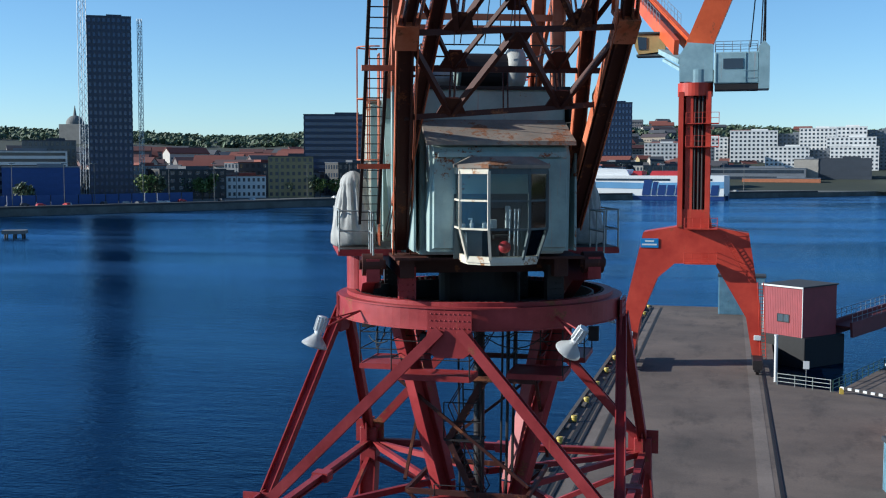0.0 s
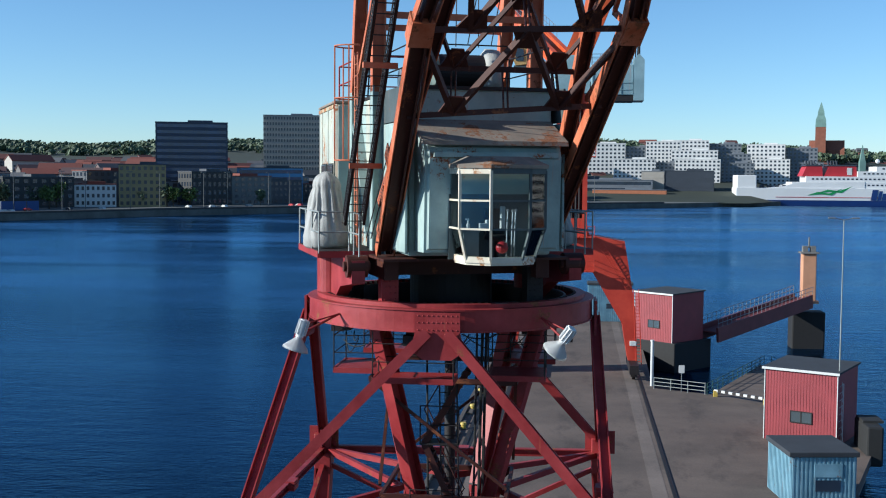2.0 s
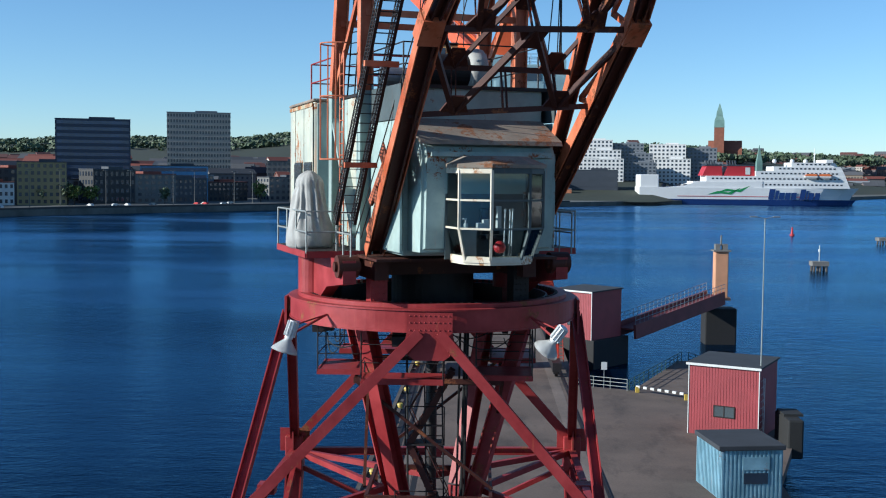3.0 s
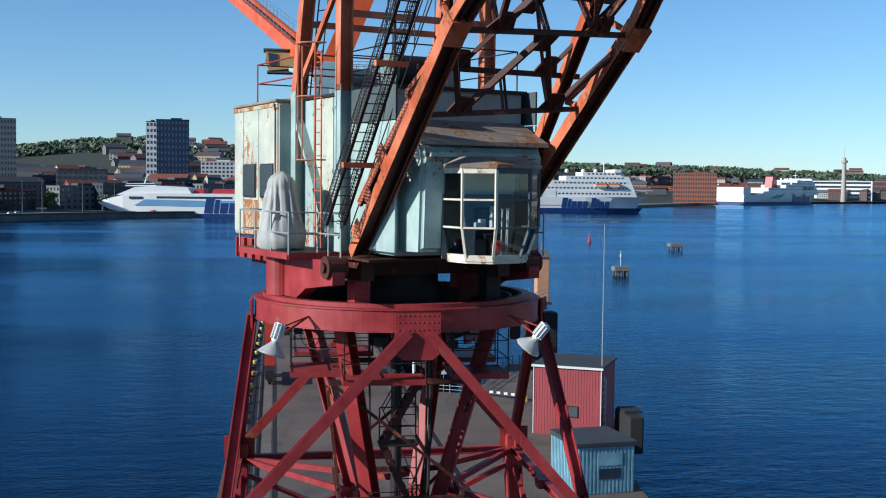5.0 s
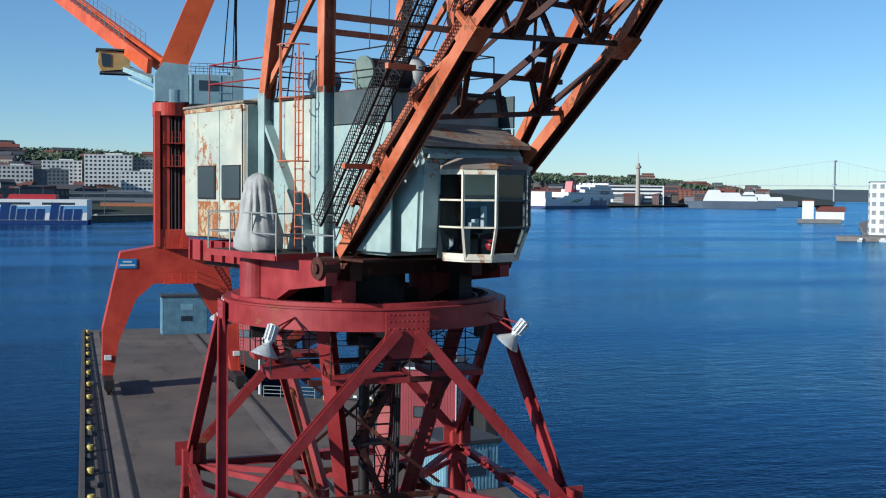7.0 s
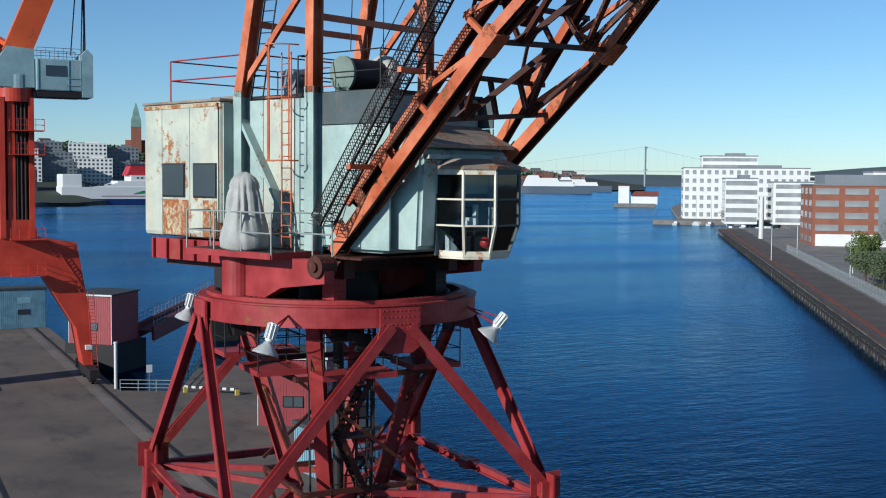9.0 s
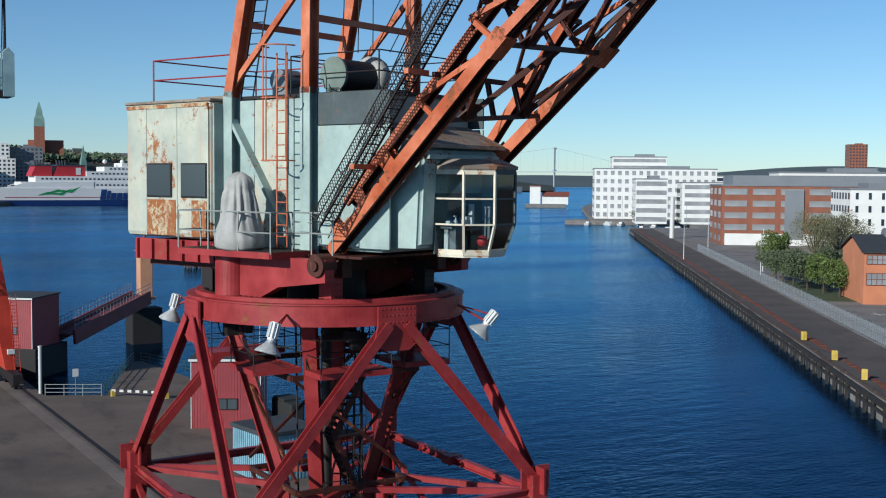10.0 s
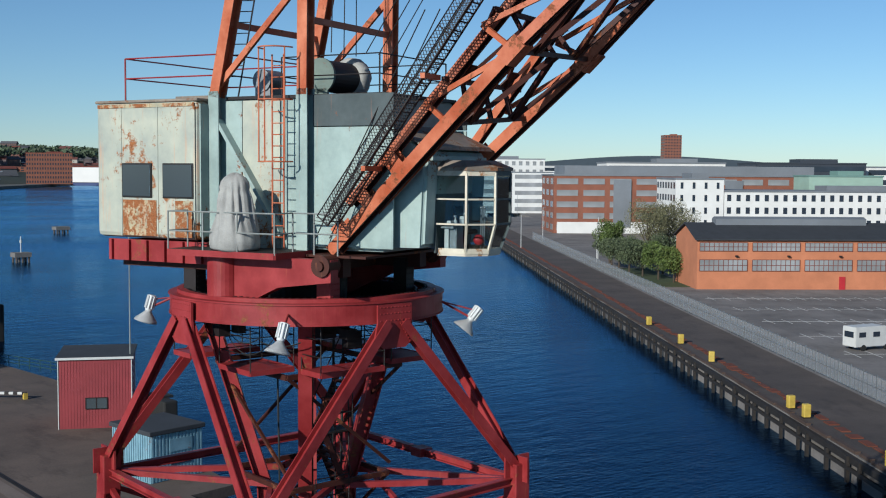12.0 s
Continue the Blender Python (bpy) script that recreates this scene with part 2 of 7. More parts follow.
water_mat = water_material()
quay_asphalt = asphalt_material("worn_quay_asphalt", (0.098, 0.073, 0.058), 0.40)
lot_asphalt = asphalt_material("grey_yard_asphalt", (0.165, 0.150, 0.140), 0.65)
apron_mat = asphalt_material("pale_worn_apron", (0.13, 0.103, 0.086), 0.6)
edge_asphalt = asphalt_material("dark_edge_asphalt", (0.068, 0.053, 0.045), 0.5)
town_ground = asphalt_material("town_ground", (0.10, 0.10, 0.09), 0.6)


# ---- mesh helpers ----
def part(name, bm, material, parent=None, label="", m=None, smooth=False):
    me = bpy.data.meshes.new(name)
    bmesh.ops.recalc_face_normals(bm, faces=bm.faces)
    bm.to_mesh(me)
    bm.free()
    if smooth:
        for p in me.polygons:
            p.use_smooth = True
    me.materials.append(material)
    ob = new(name, me)
    if parent:
        ob.parent = parent
    if m is not None:
        ob.matrix_basis = m
    if label:
        ob["label"] = label
    return ob


def thing(name, m, label, category, group="", kind=""):
    ob = new(name)
    ob.empty_display_size = 0.3
    ob.matrix_basis = m
    return tagged(ob, label, category, group, kind)


def again(ob, name, m, parent):
    """The same mesh as another part."""
    o = new(name, ob.data)
    o.parent = parent
    o.matrix_basis = m
    return o


def box(bm, c, s, m=None):
    """A box of size s round c."""
    t = Matrix.Translation(c) @ Matrix.Diagonal((*s, 1))
    bmesh.ops.create_cube(bm, size=1, matrix=(m @ t) if m is not None else t)


def aim(p, q, up=(0, 0, 1)):
    """A frame at p whose x runs to q and whose z leans to up."""
    x = (Vector(q) - Vector(p)).normalized()
    u = Vector(up)
    if abs(x.dot(u)) > 0.98:
        u = Vector((0, 1, 0))
    y = u.cross(x).normalized()
    z = x.cross(y)
    return Matrix.Translation(p) @ Matrix((x, y, z)).transposed().to_4x4()


def beam(bm, p, q, w, h, up=(0, 0, 1)):
    d = (Vector(q) - Vector(p)).length
    box(bm, (d / 2, 0, 0), (d, w, h), aim(p, q, up))


def hbeam(bm, p, q, w, h, t=0.04, up=(0, 0, 1)):
    """A rolled section: two flanges and a web, flanges facing up."""
    d = (Vector(q) - Vector(p)).length
    a = aim(p, q, up)
    u, v, s = w / 2, h / 2, t / 2
    sec = [(-u, -v), (u, -v), (u, t - v), (s, t - v), (s, v - t), (u, v - t), (u, v), (-u, v), (-u, v - t), (-s, v - t), (-s, t - v), (-u, t - v)]
    loft(bm, [[a @ Vector((x, y, z)) for y, z in sec] for x in (0, d)])


def tube(bm, p, q, r, n=8, r2=None):
    d = (Vector(q) - Vector(p)).length
    bmesh.ops.create_cone(bm, cap_ends=True, segments=n, radius1=r, radius2=r if r2 is None else r2, depth=d,
                          matrix=aim(p, q) @ Matrix.Translation((d / 2, 0, 0)) @ Matrix.Rotation(radians(90), 4, "Y"))


def prism(bm, pts, z0, z1, m=None):
    """A flat outline in x, y drawn up from z0 to z1."""
    lo = [bm.verts.new((x, y, z0)) for x, y in pts]
    hi = [bm.verts.new((x, y, z1)) for x, y in pts]
    bm.faces.new(lo[::-1])
    bm.faces.new(hi)
    n = len(pts)
    for i in range(n):
        bm.faces.new((lo[i], lo[(i + 1) % n], hi[(i + 1) % n], hi[i]))
    if m is not None:
        bmesh.ops.transform(bm, matrix=m, verts=lo + hi)


def upright(y0, y1):
    """Turns an outline drawn in x, z into a plate between two y."""
    return Matrix(((1, 0, 0, 0), (0, 0, 1, 0), (0, 1, 0, 0), (0, 0, 0, 1)))


def plate_xz(bm, pts, y0, y1):
    prism(bm, pts, y0, y1, upright(y0, y1))


def loft(bm, rings, caps=True):
    vs = [[bm.verts.new(p) for p in r] for r in rings]
    n = len(vs[0])
    for a, b in zip(vs, vs[1:]):
        for i in range(n):
            bm.faces.new((a[i], a[(i + 1) % n], b[(i + 1) % n], b[i]))
    if caps:
        bm.faces.new(vs[0][::-1])
        bm.faces.new(vs[-1])


def soft_box(bm, c, s, r, m=None):
    b2 = bmesh.new()
    box(b2, c, s)
    bmesh.ops.bevel(b2, geom=b2.edges[:], offset=r, segments=2, affect="EDGES", profile=0.5)
    if m is not None:
        bmesh.ops.transform(b2, matrix=m, verts=b2.verts)
    me = bpy.data.meshes.new("tmp")
    b2.to_mesh(me)
    b2.free()
    bm.from_mesh(me)
    bpy.data.meshes.remove(me)


def ring_band(bm, r0, r1, z0, z1, n=96, a0=0.0, a1=360.0):
    """A band of rectangular section round the z axis."""
    full = abs(a1 - a0) >= 359.9
    rings = []
    for i in range(n if full else n + 1):
        a = radians(a0 + (a1 - a0) * i / n)
        c, s = math.cos(a), math.sin(a)
        rings.append([(r0 * c, r0 * s, z0), (r1 * c, r1 * s, z0), (r1 * c, r1 * s, z1), (r0 * c, r0 * s, z1)])
    if full:
        vs = [[bm.verts.new(p) for p in r] for r in rings]
        for k in range(n):
            a, b = vs[k], vs[(k + 1) % n]
            for i in range(4):
                bm.faces.new((a[i], b[i], b[(i + 1) % 4], a[(i + 1) % 4]))
    else:
        loft(bm, rings)


def simple(name, mat_, label, category, build, m=None, group="", kind=""):
    """A thing that is one mesh."""
    bm = bmesh.new()
    build(bm)
    return tagged(part(name, bm, mat_, m=m), label, category, group, kind)


# ---- water, land and quays ----
WATER = -2.2


def _water(bm):
    box(bm, (0, 0, -0.5), (9600, 9600, 1.0))


tagged(simple("water", water_mat, "deep blue harbour water with light ripples", "water", _water, pose(0, 0, WATER * 1.072)), kind="structure")
bm = bmesh.new()
prism(bm, [(-2600, -300), (-380, 320), (-300, 455), (-215, 592), (-105, 722), (60, 850), (120, 912), (330, 1140), (594, 1522), (820, 1790), (1300, 2600), (1250, 4700), (-2600, 4700)], -3.5, 1.0)
tagged(part("ground", bm, town_ground), "grey town ground on the far river bank", "ground", kind="structure")
bm = bmesh.new()
prism(bm, [(-380, 320), (-300, 455), (-215, 592), (-105, 722), (60, 850), (57, 855), (-109, 727), (-219, 597), (-304, 460), (-384, 325)], 1.0, 2.0)
tagged(part("trim", bm, stone_dark), "dark stone kerb along the far bank", "kerb", kind="structure")

QM = Matrix(((0.8, 0.6, 0, 0), (-0.6, 0.8, 0, 0), (0, 0, 1, 0), (0, 0, 0, 1)))      # frame of the opposite quay: x inland, y along it
EDGE = 14.0
bm = bmesh.new()
prism(bm, [(EDGE, -400), (EDGE, 512), (46, 512), (46, 600), (-14, 600), (-14, 612), (0, 626), (0, 900), (40, 1500), (120, 2600), (2600, 2600), (2600, -400)], -3.5, 0.0)
tagged(part("ground", bm, lot_asphalt, m=QM), "grey asphalt ground of the opposite quay", "ground", kind="structure")

# the pier
bm = bmesh.new()
prism(bm, [(-14.2, -160), (10.6, -160), (10.6, 69), (14.2, 69.6), (14.8, 77.4), (18.6, 88.6), (19.9, 95.1), (19.6, 101), (19.5, 112), (18, 129), (16.6, 129), (9.2, 110.6), (4.0, 113), (4.6, 150), (4.6, 172.5), (-12.4, 172.5), (-13.6, 75)], -0.7, 0.0)
tagged(part("pavement", bm, quay_asphalt), "worn brown-grey asphalt deck of the pier", "pier deck", kind="structure")
bm = bmesh.new()
prism(bm, [(-13.2, -160), (10.2, -160), (10.2, 69.4), (13.8, 70), (14.4, 77.6), (18.2, 88.8), (19.5, 95.2), (19.2, 101), (19.1, 112), (17.6, 128), (9.4, 110), (3.6, 112.6), (4.2, 150), (4.2, 172), (-12.0, 172), (-13.2, 75)], -3.5, -0.7)
tagged(part("wall_quay", bm, grey_conc), "stained concrete wall under the pier deck", "quay wall", kind="structure")

# ---- the red crane: gantry ----
CX, CY, CZ = -6.51, 30.64, 1.5
crane = thing("harbour_crane", pose(CX, CY, CZ), "old portal crane, red gantry, rusty cyan machine house, orange lattice jib", "crane")
RZ = 16.80            # underside of the slewing ring
RR = 3.78
bm = bmesh.new()
sec = [(-0.34, 0.50), (-0.05, 0.50), (-0.05, 0.03), (-0.32, 0.03), (-0.32, 0.0), (0.03, 0.0), (0.03, 0.03), (0.0, 0.03), (0.0, 0.52), (0.04, 0.52), (0.04, 0.56), (-0.34, 0.56)]
vs = [[bm.verts.new(((RR + r) * math.cos(2 * math.pi * i / 96), (RR + r) * math.sin(2 * math.pi * i / 96), RZ + z)) for r, z in sec] for i in range(96)]
for i in range(96):
    for k in range(12):
        bm.faces.new((vs[i][k], vs[(i + 1) % 96][k], vs[(i + 1) % 96][(k + 1) % 12], vs[i][(k + 1) % 12]))
part("ring_girder", bm, red_paint, crane, "riveted red ring girder")
bm = bmesh.new()
ring_band(bm, RR - 0.42, RR - 0.20, RZ + 0.56, RZ + 0.66)
part("slewing_rail", bm, red_paint, crane)
bm = bmesh.new()
ring_band(bm, RR - 0.75, RR - 0.70, RZ + 0.05, RZ + 0.60)
part("inner_ring", bm, dark_steel, crane)
bm = bmesh.new()
ring_band(bm, 0.3, RR - 0.75, RZ + 0.02, RZ + 0.10, 48)
part("ring_floor", bm, dark_steel, crane)
bm = bmesh.new()
for i in range(110):
    a = radians(i * 360 / 110)
    box(bm, ((RR - 0.47) * math.cos(a), (RR - 0.47) * math.sin(a), RZ + 0.62), (0.07, 0.07, 0.10), None)
tagged(part("rack_teeth", bm, dark_steel, crane), kind="stuff")

NODE_Z, NODE = 12.15, 4.35
corner = {(-1, -1): (-4.45, -4.7), (1, -1): (4.2, -4.15), (-1, 1): (-4.3, 3.75), (1, 1): (4.15, 4.3)}
gus = {(0, -1): (0.1, -4.0), (-1, 0): (-4.0, 0.0), (1, 0): (4.0, 0.0), (0, 1): (0.0, 4.0)}
for (gx, gy), (px, py) in gus.items():
    out = Vector((gx, gy, 0))
    side = Vector((-gy, gx, 0)) if gy else Vector((0, 1, 0)) * gx
    bm = bmesh.new()
    # plate hanging from the ring with the two legs riveted to it
    m = Matrix.Translation((px, py, 0)) @ Matrix((side, out, (0, 0, 1))).transposed().to_4x4()
    prism(bm, [(-0.54, RZ + 0.49), (0.54, RZ + 0.49), (0.54, RZ + 0.02), (0.64, RZ - 0.42), (0.34, RZ - 0.64), (-0.34, RZ - 0.64), (-0.64, RZ - 0.42), (-0.54, RZ + 0.02)], -0.16, -0.10, m @ upright(0, 0))
    gp = part("gusset_plate", bm, red_paint, crane)
    bm = bmesh.new()
    for i in range(9):
        for z in (0.08, 0.26, 0.42):
            bmesh.ops.create_icosphere(bm, subdivisions=1, radius=0.022, matrix=m @ Matrix.Translation((-0.46 + i * 0.115, -0.10, RZ + z)))
    for s in (-1, 1):
        for i in range(7):
            for o in (-0.05, 0.07):
                bmesh.ops.create_icosphere(bm, subdivisions=1, radius=0.022, matrix=m @ Matrix.Translation((s * (0.24 + i * 0.05 + o), -0.10, RZ - 0.02 - i * 0.08)))
    tagged(part("rivets", bm, red_paint, gp), kind="stuff")
    for k in (-1, 1):
        key = (k, gy) if gy else (gx, k)
        cxy = corner[key]
        top = Vector((px, py, RZ + 0.02)) - out * 0.14
        top += (Vector((k, 0, 0)) if gy else Vector((0, k, 0))) * 0.24
        bot = Vector((cxy[0], cxy[1], NODE_Z + 0.25))
        bm = bmesh.new()
        hbeam(bm, top, bot, 0.25, 0.26, 0.03, out)
        part("gantry_leg", bm, red_paint, crane)
for (kx, ky), (px, py) in corner.items():
    bm = bmesh.new()
    soft_box(bm, (px, py, NODE_Z - 0.1), (0.52, 0.52, 1.1), 0.03)
    box(bm, (px, py, NODE_Z + 0.30), (0.9, 0.05, 0.7))
    box(bm, (px, py, NODE_Z + 0.30), (0.05, 0.9, 0.7))
    part("corner_node", bm, red_paint, crane)
    # lower legs, splayed out to the rails
    bm = bmesh.new()
    foot = Vector((px + kx * 0.9, py + ky * 0.6, -0.4))
    hbeam(bm, (px, py, NODE_Z - 0.6), foot, 0.5, 0.5, 0.05, (kx, 0, 0))
    part("lower_leg", bm, red_paint, crane)
    bm = bmesh.new()
    soft_box(bm, (foot.x, foot.y, -0.75), (0.7, 2.6, 0.7), 0.05)
    for w in (-0.8, 0.8):
        tube(bm, (foot.x - 0.12, foot.y + w, -1.16), (foot.x + 0.12, foot.y + w, -1.16), 0.32, 20)
    part("bogie", bm, dark_steel, crane)
ring_c = [(-1, -1), (1, -1), (1, 1), (-1, 1)]
for i in range(4):
    a, b = corner[ring_c[i]], corner[ring_c[(i + 1) % 4]]
    A, B = Vector((*a, NODE_Z - 0.05)), Vector((*b, NODE_Z - 0.05))
    mid = (A + B) / 2
    outw = Vector((mid.x, mid.y, 0)).normalized()
    bm = bmesh.new()
    hbeam(bm, A, B, 0.20, 0.22, 0.03)
    part("sill_beam", bm, red_paint, crane)
    for E_, F_ in ((A, B), (B, A)):
        bm = bmesh.new()
        beam(bm, E_ + Vector((0, 0, -0.4)), mid + Vector((0, 0, -2.4)), 0.14, 0.14)
        part("brace", bm, red_paint, crane)
        bm = bmesh.new()
        beam(bm, E_ * 1.0, Vector((0, 0, NODE_Z - 0.1)) + outw * 1.3, 0.14, 0.16)
        part("brace", bm, red_paint, crane)
    bm = bmesh.new()
    box(bm, mid + Vector((0, 0, 0.02)), (0.5, 0.5, 0.04))
    box(bm, mid, (0.46, 0.46, 0.26))
    part("brace_node", bm, red_paint, crane)

# inner king frame, narrowing downwards
for kx, ky in ((-1.58, -2.30), (2.45, -0.85), (-2.35, 1.45), (1.55, 2.30)):
    bm = bmesh.new()
    hbeam(bm, (kx, ky, RZ + 0.02), (kx * 0.46, ky * 0.42, 11.9), 0.36, 0.40, 0.035, (kx, ky, 0))
    part("king_post", bm, red_paint, crane)
    bm = bmesh.new()
    hbeam(bm, (kx * 0.46, ky * 0.42, 11.9), (kx * 0.34, ky * 0.30, 2.5), 0.36, 0.40, 0.035, (kx, ky, 0))
    part("king_post", bm, red_paint, crane)
# inner braces take the shade-darkened red as well
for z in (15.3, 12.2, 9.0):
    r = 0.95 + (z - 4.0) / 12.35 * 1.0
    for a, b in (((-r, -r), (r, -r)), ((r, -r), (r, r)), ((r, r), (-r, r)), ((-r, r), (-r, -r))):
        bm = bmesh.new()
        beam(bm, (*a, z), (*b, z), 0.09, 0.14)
        part("king_brace", bm, shaded_oxide_paint, crane)
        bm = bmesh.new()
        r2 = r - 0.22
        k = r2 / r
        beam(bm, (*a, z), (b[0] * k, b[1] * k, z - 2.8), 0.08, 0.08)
        part("king_brace", bm, shaded_oxide_paint, crane)

# inspection platforms below the ring, with thin rails
for px, py, w, d in ((-2.2, -0.9, 1.3, 1.6), (-0.6, -2.6, 2.0, 0.9), (1.9, -1.6, 1.4, 1.4), (2.2, 1.4, 1.2, 1.8), (-1.6, 2.3, 2.2, 1.0)):
    bm = bmesh.new()
    box(bm, (px, py, 15.52), (w, d, 0.05))
    for s in (-1, 1):
        box(bm, (px + s * w / 2, py, 15.49), (0.05, d, 0.14))
        box(bm, (px, py + s * d / 2, 15.49), (w, 0.05, 0.14))
    gp = part("inspection_platform", bm, red_paint, crane)
    bm = bmesh.new()
    for sx in (-1, 1):
        for sy in (-1, 1):
            tube(bm, (px + sx * w / 2, py + sy * d / 2, 15.5), (px + sx * w / 2, py + sy * d / 2, 16.7), 0.018, 6)
    for z in (15.95, 16.4):
        for sx in (-1, 1):
            tube(bm, (px + sx * w / 2, py - d / 2, z), (px + sx * w / 2, py + d / 2, z), 0.014, 6)
            tube(bm, (px - w / 2, py + sx * d / 2, z), (px + w / 2, py + sx * d / 2, z), 0.014, 6)
    tagged(part("platform_rail", bm, dark_steel, gp), kind="stuff")

# access ladder, hoops and pipes inside the king frame
def ladder(bm, p, q, w, side, step=0.28, r=0.018):
    p, q, side = Vector(p), Vector(q), Vector(side).normalized()
    for s in (-0.5, 0.5):
        tube(bm, p + side * w * s, q + side * w * s, r * 1.2, 6)
    n = int((q - p).length / step)
    for i in range(1, n):
        c = p.lerp(q, i / n)
        tube(bm, c - side * w / 2, c + side * w / 2, r * 0.8, 5)


bm = bmesh.new()
ladder(bm, (0.35, -1.3, 4.0), (0.1, -1.5, 15.5), 0.45, (1, 0, 0))
part("access_ladder", bm, dark_steel, crane)
bm = bmesh.new()
tube(bm, (0.0, 0.0, 3.0), (0.0, 0.0, RZ), 0.15, 20)
part("king_pin", bm, dark_steel, crane)
bm = bmesh.new()
for i, (x, y) in enumerate(((0.6, -0.5), (0.7, -0.35), (-0.55, 0.4), (0.75, 0.1))):
    tube(bm, (x, y, 4), (x * 1.3, y * 1.3, RZ), 0.03 + 0.01 * (i % 2), 6)
part("cable_run", bm, rubber, crane)
for x, y, z, w, d in ((-0.1, -1.3, 13.6, 1.0, 0.6), (-0.3, -1.3, 11.4, 1.1, 0.7)):
    bm = bmesh.new()
    box(bm, (x, y, z), (w, d, 0.05))
    landing = part("stair_landing", bm, dark_steel, crane)
    bm = bmesh.new()
    for sx in (-1, 1):
        tube(bm, (x + sx * w / 2, y - d / 2, z), (x + sx * w / 2, y - d / 2, z + 1.0), 0.018, 6)
    for k in (0.5, 1.0):
        tube(bm, (x - w / 2, y - d / 2, z + k), (x + w / 2, y - d / 2, z + k), 0.016, 6)
    part("landing_rail", bm, dark_steel, landing)
for a, b in (((-1.0, -0.9, 9.0), (0.5, -1.2, 11.4)), ((0.5, -1.25, 11.4), (-0.5, -1.3, 13.6)), ((-0.5, -1.3, 13.6), (0.6, -1.2, 15.5))):
    bm = bmesh.new()
    for o in (-0.25, 0.25):
        beam(bm, Vector(a) + Vector((0, o, 0)), Vector(b) + Vector((0, o, 0)), 0.04, 0.16)
        tube(bm, Vector(a) + Vector((0, o, 0.9)), Vector(b) + Vector((0, o, 0.9)), 0.016, 6)
    for i in range(11):
        c = Vector(a).lerp(Vector(b), (i + 0.5) / 11)
        box(bm, c, (0.22, 0.5, 0.03))
    part("inner_stair", bm, shaded_oxide_paint, crane)

# ---- the red crane: superstructure ----
SUP = pose(0, 0, 0, 0, 0, 21.4)
XC = -0.32            # middle line of the superstructure
bm = bmesh.new()
tube(bm, (0, 0, RZ + 0.1), (0, 0, 18.2), 1.1, 32)
part("slewing_column", bm, dark_steel, crane)
# turntable beams
for x in (-2.25, 1.6):
    bm = bmesh.new()
    box(bm, (x, 0.9, 18.28), (0.35, 7.4, 0.55))
    part("turntable_beam", bm, shaded_oxide_paint, crane, m=SUP)
for y in (-1.2, 1.2, 3.2, 4.6):
    bm = bmesh.new()
    box(bm, (XC, y, 18.25), (3.8, 0.3, 0.5))
    part("turntable_beam", bm, shaded_oxide_paint, crane, m=SUP)
bm = bmesh.new()
box(bm, (XC, 0.6, 18.54), (4.6, 8.4, 0.06))
part("turntable_deck", bm, shaded_oxide_paint, crane, m=SUP)
for s, x in ((-1, -3.1), (1, 2.4)):
    # roller housings that ride on the ring: drum and tapering arm
    bm = bmesh.new()
    tube(bm, (x, 0.40, RZ + 0.66), (x, 0.40, 18.45), 0.46, 28)
    ob = part("roller_housing", bm, red_paint, crane, m=SUP)
    # side girder
    bm = bmesh.new()
    for yy, ww in ((-1.0, 4.0),):
        prism(bm, [(-3.0, 18.50), (0.5, 18.50), (0.5, 17.05), (0.1, 17.05), (-1.4, 17.75), (-3.0, 17.95)], x - 0.16, x + 0.16,
              Matrix(((0, 0, 1, 0), (1, 0, 0, 0), (0, 1, 0, 0), (0, 0, 0, 1))))
    part("side_girder", bm, red_paint, crane, m=SUP)
    bm = bmesh.new()
    tube(bm, (x - 0.25, -2.75, 18.35), (x + 0.25, -2.75, 18.35), 0.27, 24)
    tube(bm, (x - 0.32, -2.75, 18.35), (x + 0.32, -2.75, 18.35), 0.12, 16)
    part("jib_pivot", bm, shaded_oxide_paint, crane, m=SUP)
# only the front left post is red; the rest are darkened as shade
for x in (-2.2, 1.55):
    for y in (-2.2, 2.2):
        bm = bmesh.new()
        box(bm, (x, y, 17.6), (0.42, 0.42, 1.3))
        for z in range(8):
            for k in (-1, 0, 1):
                bmesh.ops.create_icosphere(bm, subdivisions=1, radius=0.025, matrix=Matrix.Translation((x + k * 0.13, y - 0.21, 17.05 + z * 0.15)))
        part("support_post", bm, red_paint if (x < 0 and y < 0) else dark_steel, crane, m=SUP)

# rear machine house
bm = bmesh.new()
soft_box(bm, (XC, 3.36, 20.66), (5.2, 3.78, 3.70), 0.14)
house_ob = part("machine_house", bm, cream_paint, crane, "rust-streaked pale machine house", m=SUP @ pose(-2.92, 1.47, 0, 0, 0, -2.4) @ pose(2.92, -1.47, 0))
bm = bmesh.new()
soft_box(bm, (XC, 3.36, 22.52), (5.24, 3.82, 0.08), 0.03)
box(bm, (XC - 0.6, 2.3, 22.62), (2.6, 1.2, 0.10))
part("house_roof", bm, rust_roof, house_ob)
for k in range(6):
    bm = bmesh.new()
    box(bm, (-2.86, 1.40 + k * 0.64, 18.47), (0.10, 0.07, 0.56))
    part("skirt_rib", bm, red_paint, crane, m=SUP)
bm = bmesh.new()
box(bm, (-2.77, 3.0, 18.47), (0.10, 3.5, 0.58))
box(bm, (XC, 4.72, 18.45), (4.8, 0.08, 0.52))
box(bm, (2.05, 3.0, 18.45), (0.08, 3.5, 0.52))
part("skirt_beam", bm, red_paint, crane, m=SUP)
